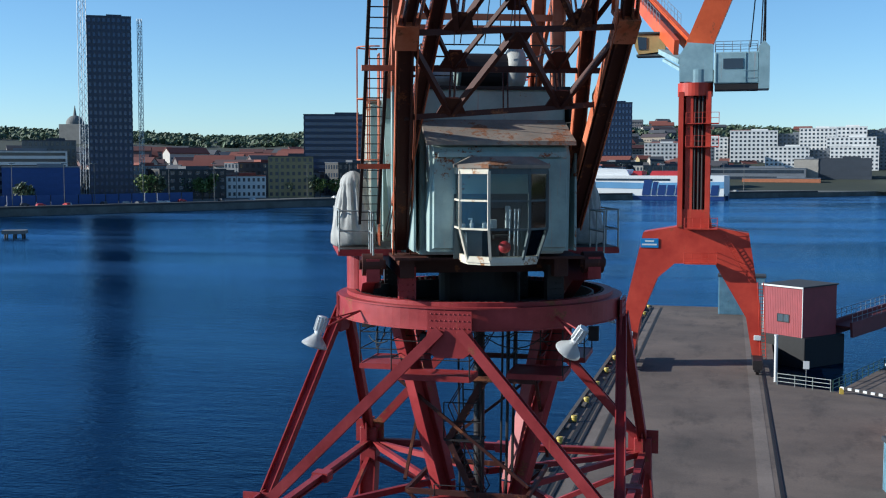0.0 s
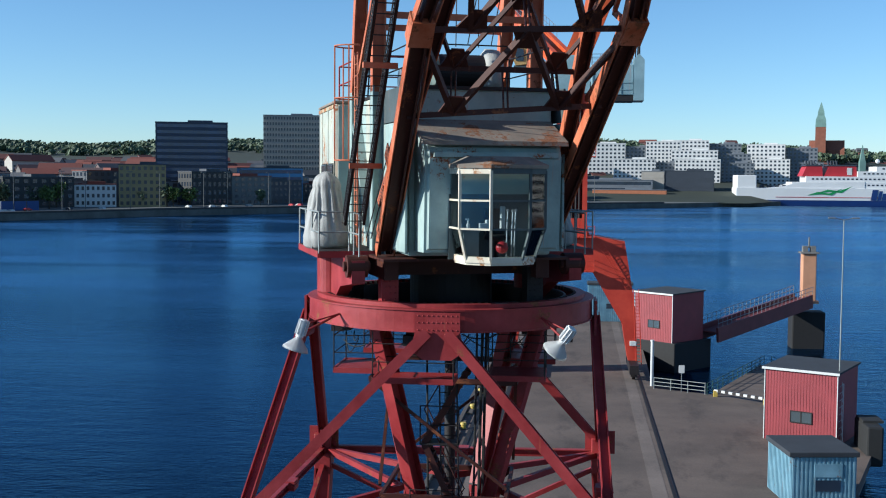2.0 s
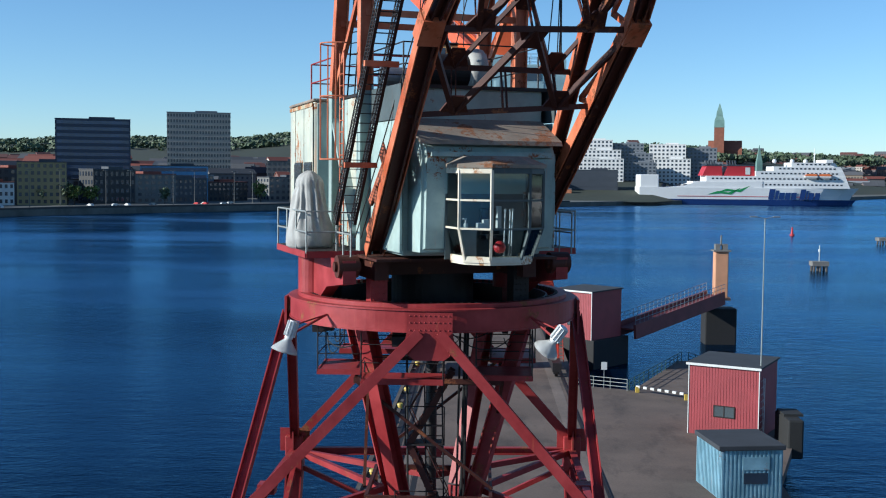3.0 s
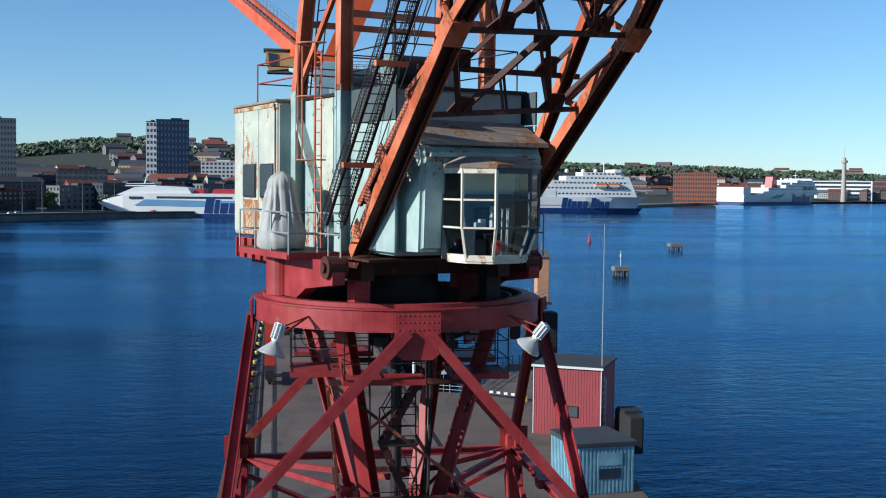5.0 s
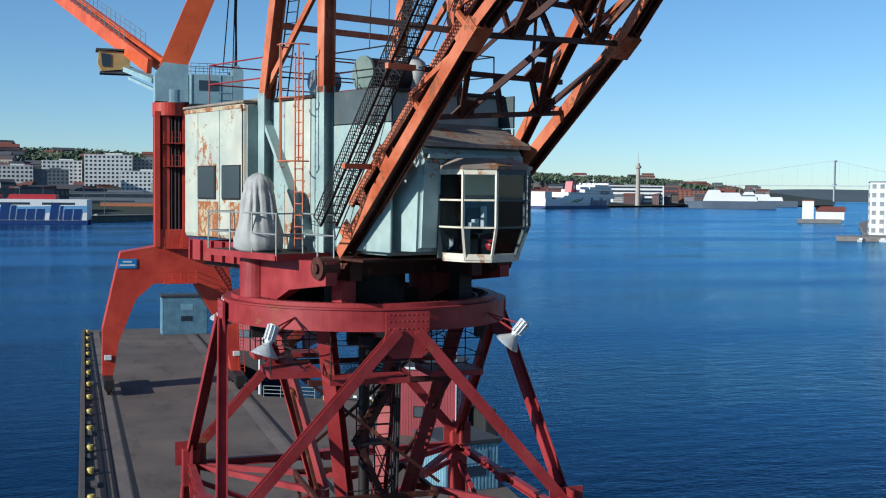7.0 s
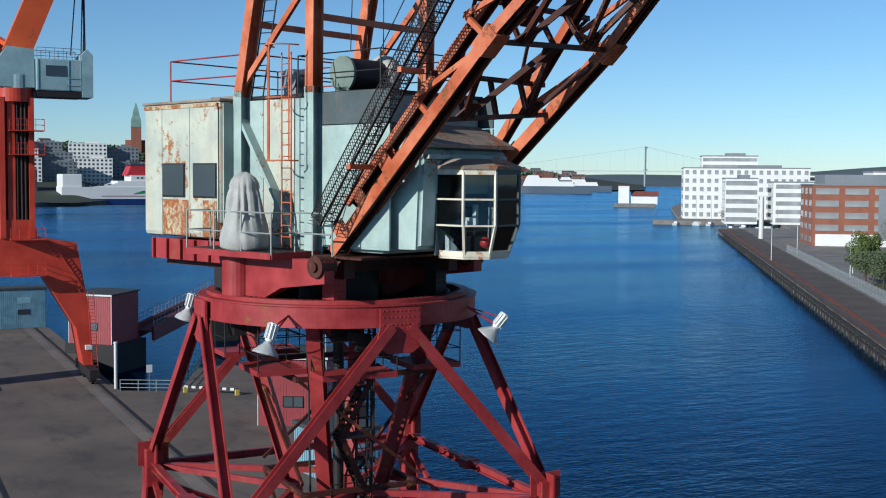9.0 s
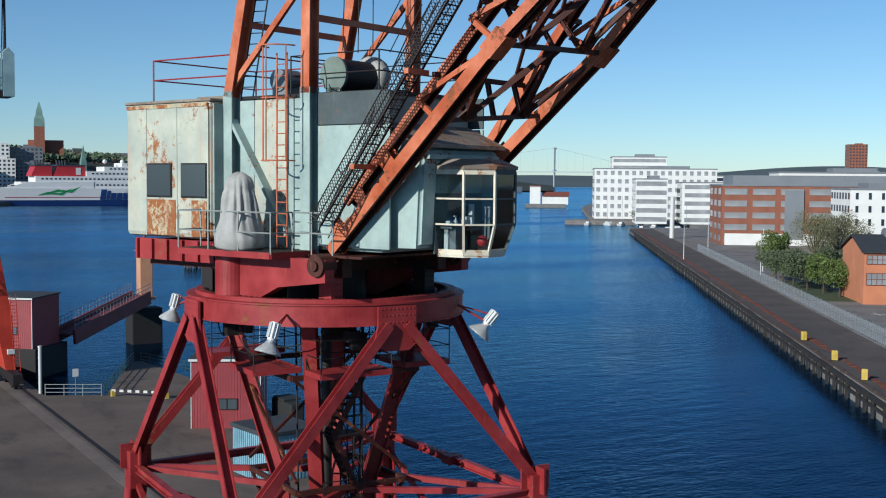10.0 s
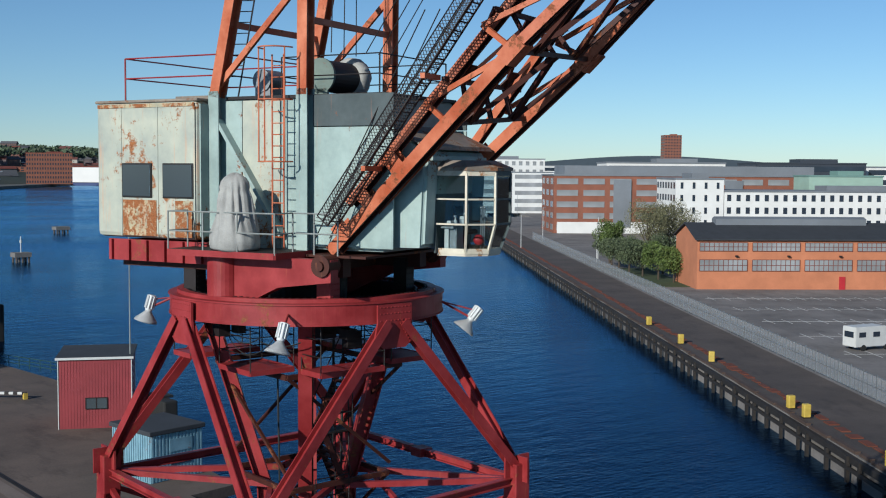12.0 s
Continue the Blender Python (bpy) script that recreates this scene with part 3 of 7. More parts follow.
for y in (2.14, 3.66):
    bm = bmesh.new()
    soft_box(bm, (-2.93, y, 20.38), (0.05, 1.12, 0.94), 0.02)
    w_ = part("window", bm, rubber, house_ob)
    bm = bmesh.new()
    soft_box(bm, (-2.965, y, 20.38), (0.03, 1.04, 0.86), 0.012)
    part("window_pane", bm, dull_glass, house_ob, "dusty dark glass pane")
for y0, y1 in ((1.62, 2.26), (2.95, 4.22)):
    bm = bmesh.new()
    soft_box(bm, (-2.925, (y0 + y1) / 2, 19.36), (0.02, y1 - y0, 0.98), 0.006)
    part("lower_panel", bm, rust_panel_paint, house_ob, "heavily rusted panel below the windows")
bm = bmesh.new()
box(bm, (-2.932, 3.36, 22.40), (0.02, 3.6, 0.10))
part("eaves_strip", bm, rust_panel_paint, house_ob, "rusty strip under the roof edge")
for y in (1.56, 2.90, 4.27):
    bm = bmesh.new()
    box(bm, (-2.925, y, 20.6), (0.02, 0.05, 3.5))
    part("panel_seam", bm, cream_paint, house_ob)

# middle house and tower posts
bm = bmesh.new()
soft_box(bm, (XC, -1.15, 20.60), (3.50, 5.30, 3.90), 0.06)
mid_house = part("front_house", bm, cyan_paint, crane, "faded cyan steel house", m=SUP)
bm = bmesh.new()
box(bm, (XC, -1.15, 22.58), (3.7, 5.42, 0.08))
part("house_roof", bm, dark_steel, mid_house)
for x in (-2.35, 1.75):
    for y in (1.25, -1.6):
        bm = bmesh.new()
        hbeam(bm, (x, y, 18.5), (x, y, 22.75), 0.34, 0.34, 0.04, (1, 0, 0))
        part("tower_post", bm, cyan_paint, crane, m=SUP)
    bm = bmesh.new()
    beam(bm, (x, 1.2, 22.0), (x, -0.9, 19.0), 0.10, 0.30, (1, 0, 0))
    part("tower_brace", bm, cyan_paint, crane, m=SUP)
    # the last panel, above z 21.8, is darker than the one below it
    for y0, y1, z0, z1, pm in ((1.1, 0.52, 18.55, 22.5, cyan_paint), (0.50, -0.72, 18.55, 22.5, cream_paint), (-0.74, -1.5, 18.55, 22.5, cyan_paint),
                               (-1.75, -4.15, 18.75, 21.78, cyan_paint), (-1.75, -4.15, 21.80, 22.6, dark_teal_tone)):
        bm = bmesh.new()
        soft_box(bm, (x + (0.14 if x < 0 else -0.14), (y0 + y1) / 2, (z0 + z1) / 2), (0.06, y0 - y1, z1 - z0), 0.012)
        part("side_panel", bm, pm, crane, m=SUP)

# cab surround with a sloping hood
bm = bmesh.new()
box(bm, (XC, 1.45, 20.66), (5.0, 0.04, 3.5))
part("front_panel", bm, cyan_paint, house_ob)
bm = bmesh.new()
plate_pts = [(-4.82, 18.80), (-2.6, 18.75), (-2.6, 21.9), (-3.6, 21.78), (-4.75, 21.25), (-4.92, 21.0)]
prism(bm, plate_pts, XC - 1.62, XC + 1.62, Matrix(((0, 0, 1, 0), (1, 0, 0, 0), (0, 1, 0, 0), (0, 0, 0, 1))))
bmesh.ops.bevel(bm, geom=[e for e in bm.edges if all(v.co.y < -4.3 for v in e.verts)], offset=0.09, segments=3, affect="EDGES")
cab_house = part("cab_housing", bm, cyan_paint, crane, m=SUP)
bm = bmesh.new()
prism(bm, [(-3.75, 21.78), (-3.75, 21.86), (-4.98, 21.32), (-5.02, 21.22)], XC - 1.72, XC + 1.72, Matrix(((0, 0, 1, 0), (1, 0, 0, 0), (0, 1, 0, 0), (0, 0, 0, 1))))
part("hood", bm, rust_roof, crane, "rusty sloping hood", m=SUP)

# rim of the recessed cab front and its inner step
bm = bmesh.new()
beam(bm, (XC - 1.45, -4.95, 21.0), (XC + 1.45, -4.95, 21.0), 0.10, 0.10)
part("recess_rim", bm, cyan_paint, cab_house)

# slack cables looped under the ring
rng = random.Random(31)
for i in range(9):
    a0 = radians(rng.uniform(150, 330))
    a1 = a0 + rng.uniform(.25, .7)
    r0, z0, sag = rng.uniform(2.2, 3.3), RZ - rng.uniform(.05, .5), rng.uniform(.1, .5)
    bm = bmesh.new()
    rings = []
    for k in range(9):
        f = k / 8
        a = a0 + (a1 - a0) * f
        p = Vector((r0 * math.cos(a), r0 * math.sin(a), z0 - sag * 4 * f * (1 - f)))
        out = Vector((math.cos(a), math.sin(a), 0)) * .016
        rings.append([p + out, p + Vector((0, 0, .016)), p - out, p - Vector((0, 0, .016))])
    loft(bm, rings)
    part("slack_cable", bm, rubber, crane)
for i in range(14):
    a = radians(rng.uniform(0, 360))
    bm = bmesh.new()
    r0 = rng.uniform(1.9, 3.2)
    box(bm, (r0 * math.cos(a), r0 * math.sin(a), RZ - rng.uniform(.15, .5)), (rng.uniform(.15, .5), rng.uniform(.15, .4), rng.uniform(.15, .5)))
    part("junction_box", bm, dark_steel, crane)

# operator's cab: a faceted glass front whose lower panes lean inwards
CAB_T = [(-1.37, -4.85), (-1.38, -5.73), (-0.83, -6.25), (0.07, -6.22), (0.54, -5.87), (0.54, -4.85)]
cab_mid = Vector((-0.45, -5.1))
CAB_B = [tuple(cab_mid + (Vector(p) - cab_mid) * 0.80) for p in CAB_T]
CAB_B[0], CAB_B[5] = (-1.25, -4.85), (0.40, -4.85)


def cab_at(i, z):
    p = Vector((*CAB_T[i], 0))
    if z < 19.38:
        p = Vector((*CAB_B[i], 0)).lerp(p, (z - 18.68) / 0.70)
    return Vector((p.x, p.y, z))


operator_cab = part("operator_cab", bmesh.new(), white_paint, crane, m=SUP)
levels = (18.70, 19.38, 20.00, 20.65)
# left posts and rails white as sunlit, right ones darkened as the shaded side
for i in range(6):
    bm = bmesh.new()
    for a, b in zip(levels, levels[1:]):
        beam(bm, cab_at(i, a), cab_at(i, b), 0.058, 0.058)
    part("cab_post", bm, white_paint if i in (0, 1, 2) else dark_teal_tone, operator_cab)
for i in range(5):
    for z in levels:
        bm = bmesh.new()
        beam(bm, cab_at(i, z), cab_at(i + 1, z), 0.045, 0.042 if 18.8 < z < 20.5 else 0.14)
        part("cab_rail", bm, white_paint if i in (0, 1) or z < 18.8 else dark_teal_tone, operator_cab)
    for a, b in zip(levels, levels[1:]):
        bm = bmesh.new()
        q = [cab_at(i, a), cab_at(i + 1, a), cab_at(i + 1, b), cab_at(i, b)]
        nrm = (q[1] - q[0]).cross(q[3] - q[0]).normalized() * 0.004
        vs = [bm.verts.new(v + nrm) for v in q] + [bm.verts.new(v - nrm) for v in q]
        bm.faces.new(vs[:4]), bm.faces.new(vs[7:3:-1])
        for k in range(4):
            bm.faces.new((vs[k], vs[4 + k], vs[4 + (k + 1) % 4], vs[(k + 1) % 4]))
        ob = part("window_pane", bm, clear_glass, operator_cab)
        ob.visible_shadow = False
bm = bmesh.new()
loft(bm, [[Vector((p.x, p.y, 18.58)) for p in (cab_at(i, 18.68) for i in range(6))], [cab_at(i, 18.68) for i in range(6)]])
part("cab_floor", bm, white_paint, operator_cab)
bm = bmesh.new()
c2_ = cab_mid
loft(bm, [[(c2_.x + (p[0] - c2_.x) * k, c2_.y + (p[1] - c2_.y) * k, z) for p in CAB_T] for k, z in ((1.05, 20.70), (1.06, 20.78), (0.70, 20.96))])
part("cab_roof", bm, rust_roof, operator_cab)
bm = bmesh.new()
box(bm, (-0.45, -4.86, 19.7), (1.9, 0.04, 2.1))
part("cab_back", bm, dark_teal_tone, operator_cab)
bm = bmesh.new()
soft_box(bm, (-0.35, -5.15, 19.15), (0.5, 0.5, 0.12), 0.04)
soft_box(bm, (-0.35, -4.95, 19.5), (0.48, 0.10, 0.6), 0.04)
tube(bm, (-0.35, -5.15, 18.7), (-0.35, -5.15, 19.1), 0.05)
part("driver_seat", bm, matt_black, operator_cab)
bm = bmesh.new()
box(bm, (-1.05, -5.15, 19.30), (0.5, 0.35, 0.06))
box(bm, (-1.0, -5.2, 19.0), (0.35, 0.3, 0.55))
part("control_desk", bm, galvanised, operator_cab)
bm = bmesh.new()
for x, y in ((-0.25, -5.55), (-0.15, -5.6), (-0.05, -5.5)):
    tube(bm, (x, y, 18.75), (x + 0.03, y, 19.75), 0.02, 6)
    bmesh.ops.create_icosphere(bm, subdivisions=1, radius=0.04, matrix=Matrix.Translation((x + 0.03, y, 19.77)))
part("control_lever", bm, galvanised, operator_cab)
bm = bmesh.new()
tube(bm, (-1.05, -5.25, 19.33), (-1.05, -5.25, 19.47), 0.045, 10)
tube(bm, (-1.05, -5.25, 19.47), (-1.05, -5.25, 19.56), 0.02, 8)
box(bm, (-1.07, -5.25, 19.57), (0.09, 0.03, 0.03))
tagged(part("spray_bottle", bm, white_plain, m=pose(CX, CY, CZ) @ SUP), "pale blue plastic spray bottle on the control desk", "bottle")

bm = bmesh.new()
for x, y, z, w, h in ((-1.2, -5.1, 19.0, .08, .5), (-1.05, -5.05, 19.05, .1, .45), (-0.7, -5.3, 19.42, .22, .12), (-1.25, -5.2, 19.40, .12, .12), (-0.55, -5.2, 19.45, .15, .2), (-0.2, -5.1, 19.6, .1, .5)):
    soft_box(bm, (x, y, z), (w, .12, h), .01)
tagged(part("cab_clutter", bm, white_plain, operator_cab), kind="stuff")
bm = bmesh.new()
bmesh.ops.create_uvsphere(bm, u_segments=14, v_segments=8, radius=.14, matrix=Matrix.Translation((-0.35, -5.55, 18.95)))
part("red_drum", bm, funnel_red, operator_cab)

# jib: lower and upper chords on each side, meeting at the foot and drawing together above the knee
KNEE = -7.65


def taper(y):
    return max(0.25, 1.0 - 0.14 * max(0.0, KNEE - y))


def low(f, y):
    """The lower face of the jib, f from 0 at its one chord to 1 at the other."""
    a, b = Vector((-2.165 + 0.078 * y, y, 16.36 - 0.920 * y)), Vector((2.01 + 0.034 * y, y, 17.13 - 0.845 * y))
    return a.lerp(b, 0.5 + (f - 0.5) * taper(y))


def upp(f, y):
    """The upper face of the jib."""
    return Vector((-2.50, y, 16.25 - 1.165 * y)).lerp(Vector((1.75, y, 16.25 - 1.165 * y)), 0.5 + (f - 0.5) * taper(y - 0.6))


JX0, JX1 = 0.0, 1.0
YL, YU = -17.0, -14.5
PERP = Vector((0, 0.69, 0.72))


def across(x, y):
    """From the lower chord square across to the upper chord."""
    p = low(x, y)
    return p, p + PERP * ((16.25 - 1.165 * y - p.z) / 1.524)


# chord cores and bracing are coloured as shade; side plates stay orange
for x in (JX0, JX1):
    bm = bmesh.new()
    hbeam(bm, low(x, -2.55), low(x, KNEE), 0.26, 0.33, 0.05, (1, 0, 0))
    chord = part("lower_chord", bm, shaded_oxide_paint, crane, "inside of the lower chord, red darkened as shade", m=SUP)
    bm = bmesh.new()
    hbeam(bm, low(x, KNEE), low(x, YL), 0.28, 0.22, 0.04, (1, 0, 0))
    part("jib_chord", bm, shaded_oxide_paint, crane, m=SUP)
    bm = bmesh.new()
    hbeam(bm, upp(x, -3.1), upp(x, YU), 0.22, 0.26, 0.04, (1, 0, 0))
    part("upper_chord", bm, shaded_oxide_paint, crane, m=SUP)
    for s in (-1, 1):
        for fn, y0, y1, h in ((low, -2.5, KNEE - 0.1, 0.29), (low, KNEE, YL, 0.24), (upp, -3.1, YU, 0.22)):
            bm = bmesh.new()
            o = Vector((s * (0.215 if fn is low else 0.145), 0, 0))
            beam(bm, fn(x, y0) + o, fn(x, y1) + o, h, 0.025, (1, 0, 0))
            part("chord_plate", bm, orange_paint, crane, "sun-faded orange chord plate", m=SUP)
        for y0, w in ((-2.95, 0.42), (-3.75, 0.34), (-4.65, 0.40)):
            p, q_ = across(x, y0)
            bm = bmesh.new()
            beam(bm, p + Vector((s * 0.16, 0, 0)), q_ + Vector((s * 0.16, 0, 0)), w, 0.03, (1, 0, 0))
            part("batten_plate", bm, orange_paint, crane, m=SUP)
    stations = [(-5.9, -5.2), (-7.65, -6.7), (-9.6, -8.3), (-11.5, -9.9), (-13.5, -11.6)]
    for k, (yl, yu) in enumerate(stations):
        bm = bmesh.new()
        beam(bm, low(x, yl), upp(x, yu), 0.09, 0.12)
        part("jib_brace", bm, orange_paint, crane, m=SUP)
        if k + 1 < len(stations):
            bm = bmesh.new()
            beam(bm, upp(x, yu), low(x, stations[k + 1][0]), 0.08, 0.12)
            part("jib_brace", bm, orange_paint, crane, m=SUP)
    bm = bmesh.new()
    o = Vector((0, -0.22, 0.21))
    beam(bm, low(x, KNEE) - o, low(x, KNEE) + o, 0.38, 0.46, (1, 0, 0))
    part("knee_plate", bm, orange_paint, crane, m=SUP)
# struts between the two faces
for f in (0.23, 0.5, 0.77):
    for yl, yu in ((-5.9, -5.67), (-7.65, -7.0), (-9.6, -8.3)):
        bm = bmesh.new()
        for d in (-0.05, 0.05):
            beam(bm, low(f, yl) + Vector((d, 0, 0)), upp(f, yu) + Vector((d, 0, 0)), 0.03, 0.09)
        part("face_strut", bm, shaded_oxide_paint, crane, m=SUP)
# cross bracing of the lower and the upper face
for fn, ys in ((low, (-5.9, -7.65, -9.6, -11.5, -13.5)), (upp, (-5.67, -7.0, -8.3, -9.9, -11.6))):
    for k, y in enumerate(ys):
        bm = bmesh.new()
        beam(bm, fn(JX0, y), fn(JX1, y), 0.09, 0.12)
        part("cross_member", bm, shaded_oxide_paint, crane, m=SUP)
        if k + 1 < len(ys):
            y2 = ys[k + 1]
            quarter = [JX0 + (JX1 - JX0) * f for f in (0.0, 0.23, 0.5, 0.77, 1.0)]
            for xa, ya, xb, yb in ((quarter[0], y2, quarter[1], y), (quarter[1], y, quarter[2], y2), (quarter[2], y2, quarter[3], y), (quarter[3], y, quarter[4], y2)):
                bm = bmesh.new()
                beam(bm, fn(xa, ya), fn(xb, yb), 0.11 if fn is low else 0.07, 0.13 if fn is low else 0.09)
                part("cross_brace", bm, shaded_oxide_paint, crane, m=SUP)
            for xq, yq in ((quarter[1], y), (quarter[3], y), (quarter[2], y2)):
                bm = bmesh.new()
                t_ = (fn(0, y2) - fn(0, y)).normalized()
                sgn = 1 if yq == y else -1
                pts = [fn(xq, yq) + Vector((-0.34, 0, 0)), fn(xq, yq) + Vector((0.34, 0, 0)), fn(xq, yq) + Vector((0.14, 0, 0)) + t_ * 0.5 * sgn, fn(xq, yq) + Vector((-0.14, 0, 0)) + t_ * 0.5 * sgn]
                nn_ = Vector((1, 0, 0)).cross(t_) * 0.02
                loft(bm, [[p + nn_ for p in pts], [p - nn_ for p in pts]])
                part("gusset_plate", bm, shaded_oxide_paint, crane, m=SUP)

# mesh-sided stair up the jib
bm = bmesh.new()
sx0, sx1 = -3.42, -2.98
s0, s1 = Vector((0, -3.02, 19.35)), Vector((0, -9.67, 28.15))
for x in (sx0, sx1):
    beam(bm, s0 + Vector((x, 0, 0)), s1 + Vector((x, 0, 0)), 0.02, 0.07, (1, 0, 0))
for i in range(44):
    c = s0.lerp(s1, (i + 0.5) / 44)
    box(bm, (XC - 2.9 + 0.02, c.y, c.z), (0.42, 0.06, 0.02))
stair = part("jib_stair", bm, dark_steel, crane, m=SUP)
bm = bmesh.new()
offs = Vector((0, 0.30, 0.24))
for x in (sx0, sx1):
    for k in (0.5, 1.0):
        tube(bm, s0 + Vector((x, 0, 0)) + offs * k, s1 + Vector((x, 0, 0)) + offs * k, 0.016, 6)
    for i in range(9):
        c = s0.lerp(s1, i / 8) + Vector((x, 0, 0))
        tube(bm, c, c + offs, 0.016, 6)
part("stair_rail", bm, dark_steel, stair)
bm = bmesh.new()
for x in (sx0, sx1):
    n_ = 120
    for i in range(n_):
        c = s0.lerp(s1, i / n_) + Vector((x, 0, 0))
        e = c + offs + (s1 - s0) * 0.022
        beam(bm, c, e, 0.010, 0.014)
        e2 = c + offs - (s1 - s0) * 0.022
        beam(bm, c, e2, 0.010, 0.014)
tagged(part("mesh_guard", bm, dark_steel, stair), kind="stuff")
for y, z in ((-4.1, 20.74), (-5.7, 22.86), (-7.45, 25.2)):
    bm = bmesh.new()
    box(bm, (-3.15, y, z), (0.75, 0.12, 0.12))
    part("stair_bracket", bm, orange_paint, crane, m=SUP)

# A-frame on the house roof
AT = {(-1): Vector((-2.35, -1.5, 34.0)), 1: Vector((1.75, -1.5, 34.0))}
for s, x in ((-1, -2.35), (1, 1.75)):
    for y in (1.25, -1.6):
        bm = bmesh.new()
        hbeam(bm, (x, y, 22.6), AT[s] + Vector((0, 0.22 if y > 0 else -0.22, 0)), 0.30, 0.34, 0.04, (1, 0, 0))
        part("a_frame_leg", bm, orange_paint, crane, m=SUP)
    for z0, z1 in ((22.9, 25.6), (28.2, 25.6), (28.2, 30.4)):
        f0, f1 = (z0 - 22.6) / 11.4, (z1 - 22.6) / 11.4
        a = Vector((x, 1.25, 22.6)).lerp(AT[s] + Vector((0, .22, 0)), f0)
        b = Vector((x, -1.6, 22.6)).lerp(AT[s] + Vector((0, -.22, 0)), f1)
        bm = bmesh.new()
        beam(bm, a, b, 0.10, 0.16)
        part("a_frame_brace", bm, orange_paint, crane, m=SUP)
for z in (24.5, 27.0):
    for y, d in ((1.25, 0.22), (-1.6, -0.22)):
        f = (z - 22.6) / 11.4
        a, b = Vector((-2.35, y, 22.6)).lerp(AT[-1] + Vector((0, d, 0)), f), Vector((1.75, y, 22.6)).lerp(AT[1] + Vector((0, d, 0)), f)
        bm = bmesh.new()
        beam(bm, a, b, 0.10, 0.16)
        part("a_frame_brace", bm, orange_paint, crane, m=SUP)
bm = bmesh.new()
ladder(bm, (-2.0, 1.05, 22.6), (-1.9, -0.6, 30.5), 0.36, (0.3, -1, 0))
part("a_frame_ladder", bm, dark_steel, crane, m=SUP)

# winch on the roof
drum_green = paint("grey_green_drum_paint", (0.20, 0.26, 0.23), 0.5, (0.04, 0.04, 0.03), 0.6, 0.5)
bm = bmesh.new()
rnd_ = random.Random(4)
loft(bm, [[Vector((x, -0.95 + math.cos(a_ * 0.2618) * r_ * rnd_.uniform(0.96, 1.05), 23.24 + math.sin(a_ * 0.2618) * r_ * rnd_.uniform(0.96, 1.05))) for a_ in range(24)] for x, r_ in ((0.52, 0.46), (0.60, 0.56), (0.78, 0.58), (0.96, 0.52), (1.02, 0.34))])
part("torn_cover", bm, tarp, crane, "torn grey sheet cover", m=SUP, smooth=True)
bm = bmesh.new()
tube(bm, (-0.70, -0.95, 23.22), (0.75, -0.95, 23.22), 0.43, 28)
winch = part("winch_drum", bm, dark_steel, crane, m=SUP)
for x in (-0.75, 0.8):
    bm = bmesh.new()
    tube(bm, (x - 0.04, -0.95, 23.22), (x + 0.04, -0.95, 23.22), 0.47, 28)
    box(bm, (x, -0.95, 22.72), (0.08, 0.5, 0.3))
    part("drum_flange", bm, drum_green, winch)
bm = bmesh.new()
tube(bm, (-1.3, 0.6, 23.1), (-0.6, 0.6, 23.1), 0.30, 20)
box(bm, (-0.95, 0.6, 22.75), (0.6, 0.5, 0.3))
part("winch_motor", bm, galvanised, crane, m=SUP)
bm = bmesh.new()
for x in (-0.9, -0.3, 0.3):
    tube(bm, (x, -2.5, 23.75), (x * 0.6, -16.5, 44.0), 0.014, 6)
    tube(bm, (x, -1.4, 23.8), (x * 0.7, -1.5, 33.8), 0.014, 6)
part("hoist_rope", bm, dark_steel, crane, m=SUP)
bm = bmesh.new()
for x, y in ((-2.75, -2.2), (-2.72, -2.6)):
    tube(bm, (x, y, 19.0), (x + 0.9, y - 2.6, 24.6), 0.016, 6)
part("stay_rope", bm, dark_steel, crane, m=SUP)

# roof rails
def roof_rails(pts, posts, heights, r, mat_):
    for z in heights:
        for a, b in zip(pts, pts[1:] + pts[:1]):
            bm = bmesh.new()
            tube(bm, (*a, z), (*b, z), r, 6)
            part("roof_rail", bm, mat_, crane, m=SUP)
    for x, y in posts:
        bm = bmesh.new()
        tube(bm, (x, y, 22.6), (x, y, heights[-1]), r * 1.15, 6)
        part("rail_post", bm, mat_, crane, m=SUP)


rear = [(-2.25, 4.62), (-2.2, 1.15), (1.7, 1.15), (1.7, 4.62)]
roof_rails(rear, (rear[0], rear[3]), (23.20, 23.75), 0.022, red_paint)
fore = [(-2.0, -3.6), (-2.0, -0.6), (1.4, -0.6), (1.4, -3.6)]
roof_rails(fore, fore, (23.1, 23.6), 0.018, dark_steel)

